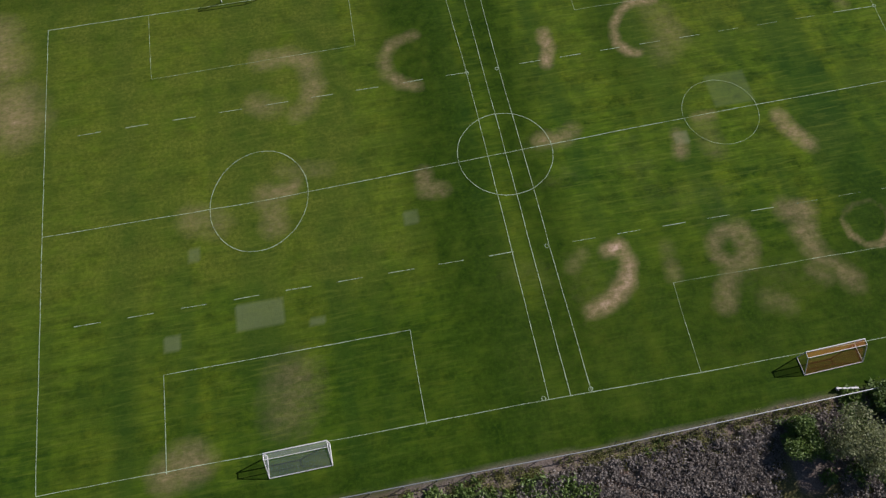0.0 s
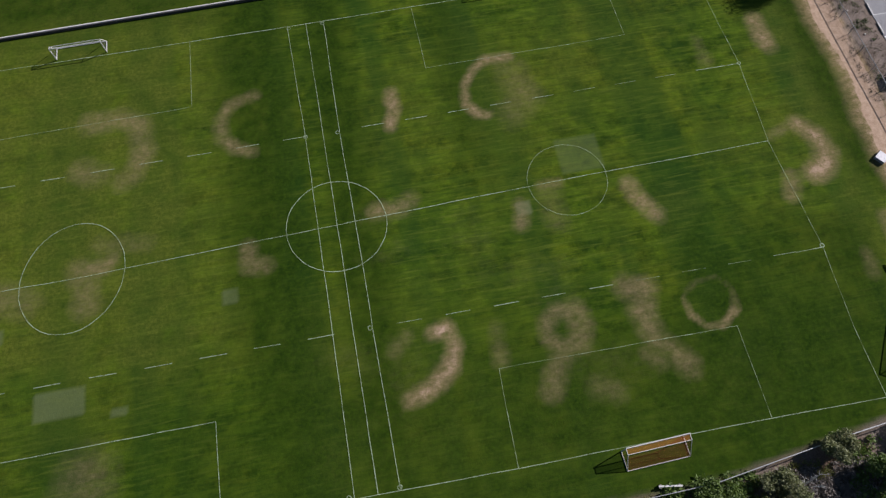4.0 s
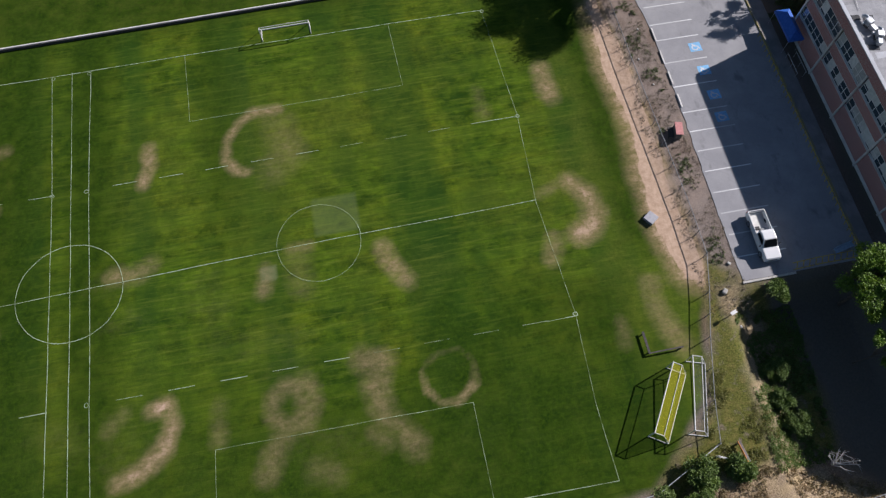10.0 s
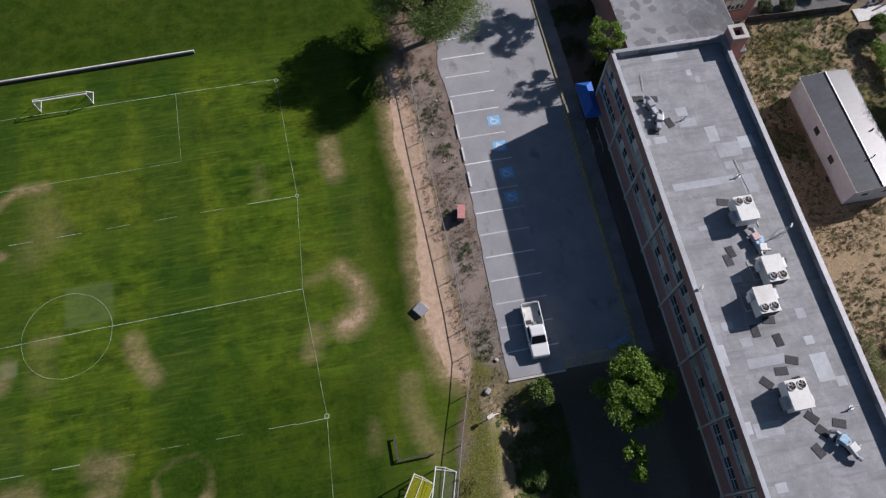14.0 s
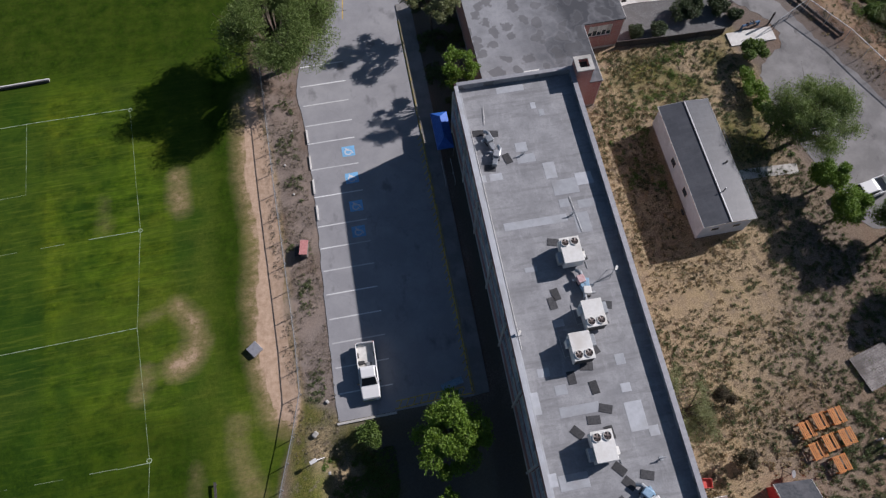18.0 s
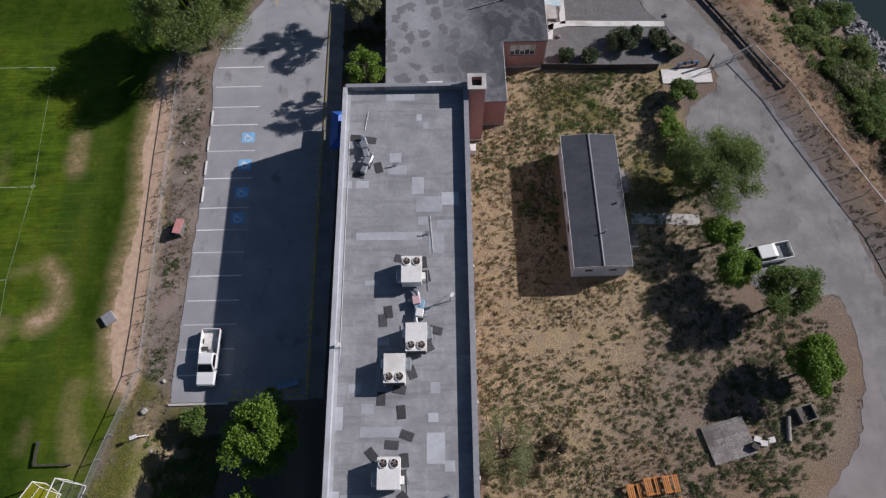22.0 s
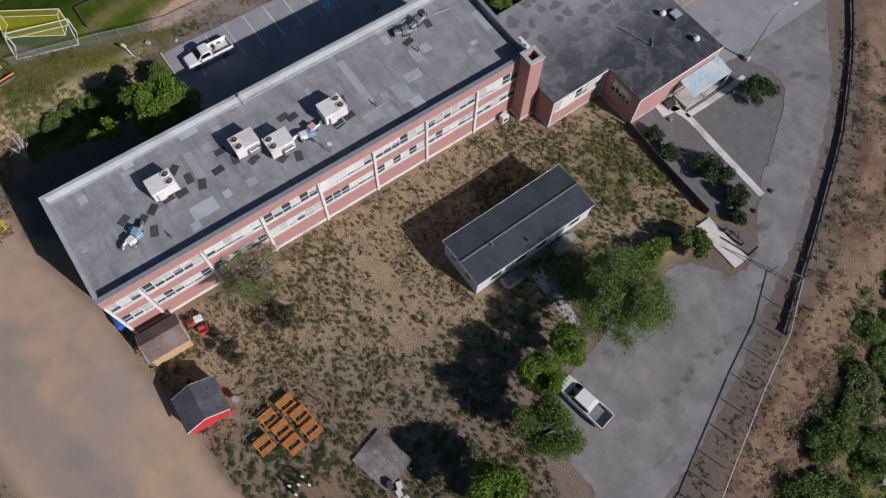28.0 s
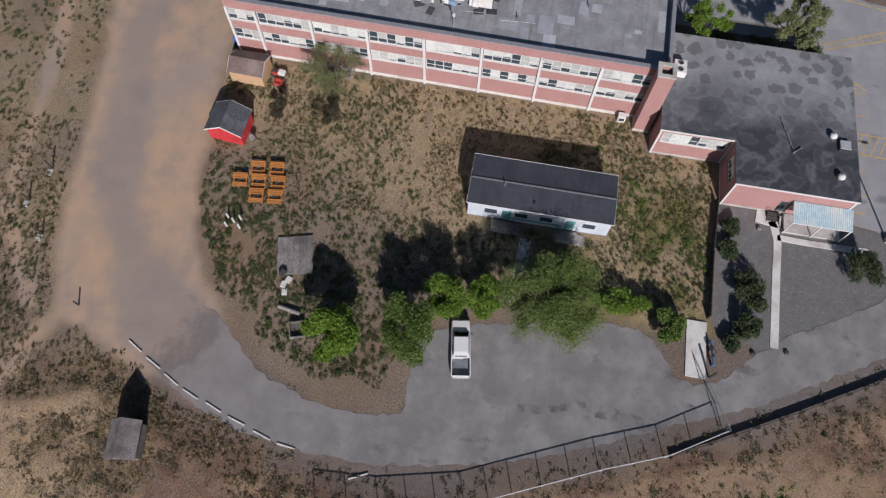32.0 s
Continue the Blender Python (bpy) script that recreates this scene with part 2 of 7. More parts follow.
def asphalt_material(name, c1, c2, c3, dusty=False):
    m, b = blank(name, 0.9)
    b.inputs["Specular IOR Level"].default_value = 0.25
    col = mixed(m, band(m, noise_at(m, 14, 4, 0.7), 0.3, 0.7), c1, c2)
    col = mixed(m, band(m, noise_at(m, 0.28, 6, 0.65), 0.42, 0.66, 0, 0.9), col, c3)
    col = mixed(m, band(m, noise_at(m, 0.42, 4, 0.55, None, (1.0, 0.6, 1.0)), 0.60, 0.70, 0, 0.7), col, tuple(v * 0.62 for v in c1))
    crack = node(m, "TexVoronoi")
    crack.feature = "DISTANCE_TO_EDGE"
    crack.inputs["Scale"].default_value = 0.1
    link(m, mixed(m, 0.35, where(m), node_colour(m, where(m))), crack.inputs["Vector"])
    col = mixed(m, band(m, crack.outputs["Distance"], 0.0, 0.007, 0.16, 0), col, tuple(v * 0.45 for v in c1))
    if dusty:
        far = node(m, "VectorMath", operation="DISTANCE")
        link(m, where(m), far.inputs[0])
        far.inputs[1].default_value = (146, 4, 0)
        d = times(m, far.outputs["Value"], times(m, noise_at(m, 0.25, 5, 0.6), 14.0), "SUBTRACT")
        col = mixed(m, band(m, d, -1.0, 24.0, 0.8, 0), col, (0.275, 0.24, 0.225))
        gone = node(m, "BsdfTransparent")
        mx = node(m, "MixShader")
        link(m, band(m, times(m, far.outputs["Value"], times(m, noise_at(m, 0.4, 5, 0.6), 9.0), "SUBTRACT"), 4.5, 9.0), mx.inputs[0])
        link(m, gone.outputs[0], mx.inputs[1])
        link(m, b.outputs[0], mx.inputs[2])
        link(m, mx.outputs[0], m.node_tree.nodes["Material Output"].inputs[0])
    link(m, col, b.inputs["Base Color"])
    relief(m, b, noise_at(m, 30, 3), 0.3, 0.01)
    return m


def brick_material():
    m, b = blank("red_brick", 0.85)
    tc = node(m, "TexCoord").outputs["Object"]
    sep = node(m, "SeparateXYZ")
    link(m, tc, sep.inputs[0])
    cmb = node(m, "CombineXYZ")
    link(m, times(m, sep.outputs[0], sep.outputs[1], "ADD"), cmb.inputs[0])
    link(m, sep.outputs[2], cmb.inputs[1])
    br = node(m, "TexBrick")
    br.inputs["Scale"].default_value = 1.0
    br.inputs["Brick Width"].default_value = 0.215
    br.inputs["Row Height"].default_value = 0.075
    br.inputs["Mortar Size"].default_value = 0.008
    br.inputs["Color1"].default_value = (0.42, 0.19, 0.172, 1)
    br.inputs["Color2"].default_value = (0.35, 0.145, 0.13, 1)
    br.inputs["Mortar"].default_value = (0.44, 0.36, 0.33, 1)
    link(m, cmb.outputs[0], br.inputs["Vector"])
    col = mixed(m, band(m, noise_at(m, 0.5, 5), 0.4, 0.7, 0, 0.45), br.outputs["Color"], (0.48, 0.27, 0.25))
    link(m, col, b.inputs["Base Color"])
    relief(m, b, br.outputs["Fac"], -0.3, 0.01)
    return m


def membrane_material(name, c1, c2, c3, strips, ponds):
    """Flat roof sheeting with rolled strips, scuffs and dried puddle rings."""
    m, b = blank(name, 0.75)
    tc = node(m, "TexCoord").outputs["Object"]
    col = mixed(m, band(m, noise_at(m, 0.5, 5, 0.65, tc), 0.35, 0.65), c1, c2)
    col = mixed(m, band(m, noise_at(m, 1.0, 4, 0.6, tc, (0.22, 1.6, 1.0)), 0.50, 0.68, 0, strips), col, c3)
    col = mixed(m, band(m, noise_at(m, 2.2, 6, 0.75, tc), 0.5, 0.72, 0, 0.5), col, tuple(v * 0.6 for v in c1))
    col = mixed(m, band(m, noise_at(m, 1.3, 6, 0.7, tc, (1.0, 0.35, 1.0)), 0.54, 0.7, 0, 0.45), col, tuple(min(1, v * 1.25) for v in c2))
    col = mixed(m, band(m, noise_at(m, 8, 4, 0.7, tc), 0.42, 0.7, 0, 0.4), col, tuple(v * 0.66 for v in c1))
    if ponds:
        vor = node(m, "TexVoronoi")
        vor.voronoi_dimensions = "2D"
        vor.inputs["Scale"].default_value = 0.5
        warp = mixed(m, 0.4, tc, node_colour(m, tc))
        link(m, warp, vor.inputs["Vector"])
        d = times(m, vor.outputs["Distance"], times(m, noise_at(m, 0.9, 4, 0.6, tc), 0.3), "ADD")
        col = mixed(m, band(m, noise_at(m, 0.12, 4, 0.6, tc), 0.46, 0.64, 0, 0.6), col, (0.115, 0.118, 0.130))
        east = node(m, "SeparateXYZ")
        link(m, tc, east.inputs[0])
        tarry = times(m, east.outputs[0], times(m, noise_at(m, 0.16, 5, 0.6, tc), 16.0), "ADD")
        col = mixed(m, band(m, tarry, 119.5, 128, 0, 0.93), col, (0.032, 0.035, 0.043))
        swirl = noise_at(m, 0.17, 3, 0.55, tc)
        col = mixed(m, times(m, band(m, swirl, 0.47, 0.495), band(m, swirl, 0.5, 0.54, 0.22, 0)), col, (0.34, 0.34, 0.355))
        ring = times(m, band(m, d, 0.46, 0.52), band(m, d, 0.54, 0.66, 1, 0))
        col = mixed(m, times(m, ring, 0.14), col, (0.30, 0.30, 0.31))
        col = mixed(m, times(m, times(m, band(m, d, 0.44, 0.50, 1, 0), band(m, east.outputs[0], 113, 122, 1, 0.3)), 0.66), col, (0.105, 0.103, 0.106))
    link(m, col, b.inputs["Base Color"])
    relief(m, b, noise_at(m, 3.0, 5, 0.6, tc), 0.25, 0.03)
    return m


GROUND = ground_material()
ASPHALT = asphalt_material("asphalt", (0.172, 0.166, 0.162), (0.230, 0.222, 0.217), (0.298, 0.287, 0.280), True)
LOT = asphalt_material("lot_asphalt", (0.262, 0.260, 0.270), (0.315, 0.312, 0.321), (0.355, 0.351, 0.357))
CONCRETE = surface("concrete", (0.46, 0.44, 0.41), (0.56, 0.54, 0.50), 4, 0.85, c3=(0.36, 0.34, 0.31))
PALE = surface("pale_concrete", (0.62, 0.60, 0.56), (0.72, 0.70, 0.66), 3, 0.8, c3=(0.5, 0.47, 0.43))
DARKWOOD = surface("dark_timber", (0.045, 0.040, 0.037), (0.085, 0.075, 0.068), 6, 0.85)
OLDWOOD = surface("weathered_wood", (0.19, 0.17, 0.16), (0.32, 0.295, 0.275), 5, 0.9, c3=(0.13, 0.115, 0.105), own=0.15)
CHALK = see_through("worn_chalk_line", (0.55, 0.68, 0.44), 0.66, 0.9, 1.2, 0.15, 0.60)
FAINT = see_through("faint_chalk_line", (0.55, 0.68, 0.42), 0.46, 0.9, 0.9, 0.28, 0.64)
PAINT = see_through("white_road_paint", (0.80, 0.80, 0.79), 0.97, 0.7, 3.0, 0.10, 0.35)
YELLOW = see_through("yellow_road_paint", (0.74, 0.50, 0.08), 0.92, 0.7, 3.0, 0.25, 0.5)
BLUEPAINT = see_through("blue_road_paint", (0.26, 0.60, 0.95), 0.95, 0.7, 3.5, 0.12, 0.4)
BRICK = brick_material()
WHITE = surface("white_paint", (0.66, 0.65, 0.62), (0.73, 0.72, 0.70), 3, 0.55, c3=(0.66, 0.64, 0.60), bump=0.1)
STEEL = surface("galvanised_steel", (0.42, 0.43, 0.44), (0.55, 0.56, 0.57), 5, 0.45, 0.7, bump=0.05)
UNIT = surface("enamelled_sheet", (0.70, 0.69, 0.65), (0.77, 0.76, 0.73), 4, 0.5, c3=(0.62, 0.59, 0.54), bump=0.05)
BLACK = surface("black_rubber", (0.03, 0.03, 0.032), (0.06, 0.06, 0.062), 6, 0.8)
MAT = surface("walkway_pad", (0.045, 0.045, 0.048), (0.075, 0.075, 0.078), 5, 0.9, own=0.25)
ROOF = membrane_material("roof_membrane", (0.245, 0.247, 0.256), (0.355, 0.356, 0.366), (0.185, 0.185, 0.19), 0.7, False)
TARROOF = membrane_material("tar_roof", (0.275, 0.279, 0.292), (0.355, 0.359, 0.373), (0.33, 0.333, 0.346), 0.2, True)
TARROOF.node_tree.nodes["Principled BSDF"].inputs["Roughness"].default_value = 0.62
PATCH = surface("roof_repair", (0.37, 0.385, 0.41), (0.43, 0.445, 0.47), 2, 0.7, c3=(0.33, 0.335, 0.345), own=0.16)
COPING = surface("metal_coping", (0.30, 0.30, 0.32), (0.38, 0.38, 0.40), 3, 0.5, 0.3, bump=0.05)
GLASS, _g = blank("window_glass", 0.08)
_g.inputs["Base Color"].default_value = (0.05, 0.07, 0.085, 1)
_g.inputs["Specular IOR Level"].default_value = 0.8
BLIND = surface("window_blind", (0.46, 0.475, 0.45), (0.60, 0.61, 0.575), 3, 0.8, bump=0.1, own=0.25)
LEAF = leafy("green_leaves", (0.075, 0.13, 0.022), (0.19, 0.27, 0.055), (0.12, 0.185, 0.038))
LIME = leafy("bright_leaves", (0.09, 0.17, 0.016), (0.22, 0.33, 0.035), (0.14, 0.24, 0.025))
WILLOW = leafy("yellowgreen_leaves", (0.095, 0.15, 0.03), (0.25, 0.32, 0.09), (0.16, 0.23, 0.055))
TALLGRASS = leafy("tall_grass_blades", (0.11, 0.125, 0.026), (0.29, 0.265, 0.075), (0.17, 0.185, 0.042))
GREY = leafy("greygreen_leaves", (0.15, 0.17, 0.07), (0.32, 0.33, 0.165), (0.20, 0.225, 0.09))
DRYLEAF = leafy("dry_scrub", (0.14, 0.115, 0.08), (0.31, 0.26, 0.185), (0.16, 0.145, 0.085))
GREYBRUSH = leafy("dead_grey_brush", (0.13, 0.11, 0.095), (0.40, 0.35, 0.31), (0.22, 0.19, 0.16))
JUNIPER = leafy("juniper_needles", (0.04, 0.065, 0.026), (0.10, 0.135, 0.055), (0.065, 0.09, 0.036))
WEED = leafy("weed_leaves", (0.06, 0.092, 0.026), (0.145, 0.185, 0.065), (0.115, 0.14, 0.052))
OLIVELEAF = leafy("olive_tufts", (0.06, 0.058, 0.024), (0.17, 0.145, 0.066), (0.10, 0.092, 0.036))
STRAWLEAF = leafy("straw_blades", (0.26, 0.19, 0.10), (0.42, 0.32, 0.18), (0.22, 0.18, 0.08))
BARK = surface("bark", (0.07, 0.055, 0.042), (0.14, 0.11, 0.085), 9, 0.95, bump=0.6)
TWIG = surface("dead_twigs", (0.22, 0.19, 0.17), (0.34, 0.30, 0.27), 9, 0.95)

# ---- building blocks ----


def box(bm, x0, y0, z0, x1, y1, z1):
    v = [bm.verts.new((x, y, z)) for x in (x0, x1) for y in (y0, y1) for z in (z0, z1)]
    for f in ((0, 1, 3, 2), (4, 6, 7, 5), (0, 4, 5, 1), (2, 3, 7, 6), (0, 2, 6, 4), (1, 5, 7, 3)):
        bm.faces.new([v[i] for i in f])
    return v


def boxes(*sizes):
    bm = bmesh.new()
    for s in sizes:
        box(bm, *s)
    return bm


def soft_box(x0, y0, z0, x1, y1, z1, r=0.03, seg=2):
    bm = boxes((x0, y0, z0, x1, y1, z1))
    bmesh.ops.bevel(bm, geom=list(bm.edges), offset=r, segments=seg, affect="EDGES", profile=0.5)
    return bm


def tube(bm, p, q, r0, r1=None, n=8, caps=True):
    p, q = Vector(p), Vector(q)
    r1 = r0 if r1 is None else r1
    t = (q - p).to_track_quat("Z", "Y").to_matrix()
    a = [bm.verts.new(p + t @ Vector((r0 * math.cos(i * math.tau / n), r0 * math.sin(i * math.tau / n), 0))) for i in range(n)]
    b = [bm.verts.new(q + t @ Vector((r1 * math.cos(i * math.tau / n), r1 * math.sin(i * math.tau / n), 0))) for i in range(n)]
    for i in range(n):
        bm.faces.new((a[i], a[(i + 1) % n], b[(i + 1) % n], b[i]))
    if caps:
        bm.faces.new(a[::-1])
        bm.faces.new(b)
    return bm


def tubes(segments, r, n=8):
    bm = bmesh.new()
    for p, q in segments:
        tube(bm, p, q, r, n=n)
    return bm


def prism(outline, z0, z1):
    """An upright solid over a plan outline."""
    bm = bmesh.new()
    lo = [bm.verts.new((x, y, z0)) for x, y in outline]
    hi = [bm.verts.new((x, y, z1)) for x, y in outline]
    bm.faces.new(hi)
    bm.faces.new(lo[::-1])
    n = len(lo)
    for i in range(n):
        bm.faces.new((lo[i], lo[(i + 1) % n], hi[(i + 1) % n], hi[i]))
    bmesh.ops.recalc_face_normals(bm, faces=list(bm.faces))
    bmesh.ops.triangulate(bm, faces=[f for f in bm.faces if len(f.verts) > 4])
    return bm


def mesh_of(name, bm, material):
    bmesh.ops.recalc_face_normals(bm, faces=list(bm.faces))
    me = bpy.data.meshes.new(name)
    bm.to_mesh(me)
    bm.free()
    me.materials.append(material)
    return me


def part(name, bm, material, parent=None, label="", at=None):
    me = bm if isinstance(bm, bpy.types.Mesh) else mesh_of(name, bm, material)
    ob = new(name, me)
    if parent is not None:
        ob.parent = parent
    if at is not None:
        ob.matrix_basis = at
    if label:
        tagged(ob, label)
    return ob


def thing(name, label, category, x=0.0, y=0.0, z=0.0, rz=0.0, group="", kind=""):
    ob = new(name)
    ob.empty_display_size = 0.2
    ob.matrix_basis = pose(x, y, z, 0, 0, rz)
    return tagged(ob, label, category, group, kind)


def whole(name, bm, material, label, category, group="", kind="", at=None):
    return tagged(part(name, bm, material, None, "", at), label, category, group, kind)


def curve_through(points, step=1.0, closed=False):
    """A smooth line through plan points."""
    pts = [Vector(p) for p in points]
    n, out = len(pts), []
    for i in range(n if closed else n - 1):
        a, b, c, d = (pts[(i + k) % n] if closed else pts[min(max(i + k, 0), n - 1)] for k in (-1, 0, 1, 2))
        m = max(1, int((c - b).length / step))
        for j in range(m):
            t = j / m
            out.append(0.5 * (2 * b + (c - a) * t + (2 * a - 5 * b + 4 * c - d) * t * t + (3 * b - a - 3 * c + d) * t ** 3))
    if not closed:
        out.append(pts[-1])
    return out


def ribbon(points, width, z, thick=0.004, jitter=0.0):
    """A flat strip along a plan line."""
    bm = bmesh.new()
    pts = [Vector((p[0], p[1])) for p in points]
    rows = []
    for i, p in enumerate(pts):
        d = (pts[min(i + 1, len(pts) - 1)] - pts[max(i - 1, 0)]).normalized()
        s = Vector((-d.y, d.x)) * width * 0.5
        j = Vector((random.uniform(-jitter, jitter), random.uniform(-jitter, jitter)))
        rows.append((bm.verts.new((*(p + s + j), z)), bm.verts.new((*(p - s + j), z))))
    for a, b in zip(rows, rows[1:]):
        bm.faces.new((a[0], a[1], b[1], b[0]))
    return bm


def slab_along(points, width, z0, z1):
    """A solid strip along a plan line."""
    left, right = [], []
    pts = [Vector((p[0], p[1])) for p in points]
    for i, p in enumerate(pts):
        d = (pts[min(i + 1, len(pts) - 1)] - pts[max(i - 1, 0)]).normalized()
        s = Vector((-d.y, d.x)) * width * 0.5
        left.append(tuple(p + s))
        right.append(tuple(p - s))
    bm = bmesh.new()
    rows = [[bm.verts.new((*q, z)) for q in (a, b) for z in (z0, z1)] for a, b in zip(left, right)]
    for a, b in zip(rows, rows[1:]):
        for i, j in ((1, 3), (3, 2), (2, 0), (0, 1)):
            bm.faces.new((a[i], a[j], b[j], b[i]))
    bm.faces.new([rows[0][i] for i in (0, 2, 3, 1)])
    bm.faces.new([rows[-1][i] for i in (1, 3, 2, 0)])
    return bm


class Lattice:
    """Smooth random values over the plane."""

    def __init__(self, seed):
        self.v = np.random.RandomState(seed).rand(128, 128)

    def at(self, x, y, size):
        x, y = x / size, y / size
        i, j = np.floor(x).astype(int), np.floor(y).astype(int)
        u, w = x - i, y - j
        u, w = u * u * (3 - 2 * u), w * w * (3 - 2 * w)
        v = self.v
        a, b = v[i % 128, j % 128], v[(i + 1) % 128, j % 128]
        c, d = v[i % 128, (j + 1) % 128], v[(i + 1) % 128, (j + 1) % 128]
        return (a * (1 - u) + b * u) * (1 - w) + (c * (1 - u) + d * u) * w

    def fbm(self, x, y, size):
        return (self.at(x, y, size) + 0.5 * self.at(x + 31, y + 7, size / 2) + 0.25 * self.at(x + 5, y + 77, size / 4)) / 1.75


def step_at(d, lo, hi):
    t = np.clip((d - lo) / (hi - lo), 0, 1)
    return t * t * (3 - 2 * t)


def line_distance(x, y, pts):
    best = np.full(x.shape, 1e9)
    for (ax, ay), (bx, by) in zip(pts, pts[1:]):
        dx, dy = bx - ax, by - ay
        t = np.clip(((x - ax) * dx + (y - ay) * dy) / (dx * dx + dy * dy + 1e-9), 0, 1)
        best = np.minimum(best, np.hypot(x - ax - t * dx, y - ay - t * dy))
    return best


def inside(x, y, pts):
    hit = np.zeros(x.shape, bool)
    for (ax, ay), (bx, by) in zip(pts, pts[1:] + pts[:1]):
        cross = ((ay > y) != (by > y)) & (x < (bx - ax) * (y - ay) / (by - ay + 1e-12) + ax)
        hit ^= cross
    return hit


def depth_in(x, y, pts):
    """Distance inside an outline, negative outside."""
    d = line_distance(x, y, pts + pts[:1])
    return np.where(inside(x, y, pts), d, -d)

# ---- ground ----
ROAD_EDGE = [(118, 116), (126.5, 101), (133, 94), (139, 86.5), (143.5, 79), (146.2, 74.3), (149, 68.5), (151.2, 63), (155.6, 52.6), (158.7, 42), (159.9, 32.4), (159.75, 25.6), (158.6, 19.7), (155.9, 13), (152.2, 7.3)]
ROAD_INNER = [(146.4, 11.8), (148.2, 16), (152.7, 20.9), (155, 27.8), (155, 35.6), (152.3, 36.4), (146.2, 37.6), (142.6, 51.2), (142.3, 59.4), (146, 62.5), (146.5, 66.5), (141.6, 72.2), (134.1, 84.5), (130.4, 86.3), (126.6, 84.4), (125.8, 80.2)]
DRIVE = [(158, 17), (153, 20.5), (150, 16.5), (145, 13.1), (142, 11.5), (135.4, 9.2), (124.3, 8), (112.9, 6), (108, 5.2), (100, 4.2), (92, 2.5), (91, -8.5), (108, -10), (123, -7), (134.4, -5.3), (144.6, -3.5), (150, -1), (153.5, 6)]
YARD = [(115.5, 9), (116, 58.6), (120.3, 58.6), (120.4, 66.4), (125.7, 66.4), (141, 66), (142, 59), (142.5, 51), (146, 37.6), (152.3, 36.3), (155, 35.5), (155, 28), (152.5, 21), (147, 13), (135.4, 9.4), (124, 8.2), (112, 6.5)]
TURF = [(-400, 5.2), (46, 5.7), (60, 7.5), (69, 8.8), (76.6, 15.5), (78.6, 21.5), (80.2, 26.5), (81.2, 31), (81.2, 46), (81.0, 60), (80.0, 66), (80.5, 76), (84, 84), (86, 120), (80, 400), (-400, 400)]
VERGE = [(79, 22), (81.5, 31), (85, 27.2), (99, 26.8), (102.3, 24), (102, 9), (96, 6.5), (88, 9), (79, 9), (70, 7), (69, 8.6), (77, 15.6)]
BED = [(125.8, 66.6), (140.2, 66.4), (142.5, 71.5), (134.4, 84.3), (130.4, 86.2), (126.6, 84.3), (125.8, 80)]
LAND = ROAD_EDGE + [(158, -12), (166, -60), (166, -400), (-800, -400), (-800, 400), (104, 400), (110, 140)]


def spread(inner, outer):
    return np.concatenate([-np.array(outer[::-1], float) + inner[0], inner, np.array(outer, float) + inner[-1]])


def swale(x, y):
    """The ground drops below the end of the parking lot, towards the school."""
    x, y = np.asarray(x, float), np.asarray(y, float)
    return -2.1 * step_at(x - 81.4 - 0.12 * np.clip(y - 20, 0, 9), 0, 3.6) * step_at(99.5 - x, 0, 4) * step_at(26.4 - y, 0, 2.6) * step_at(y, 3.5, 7.5)


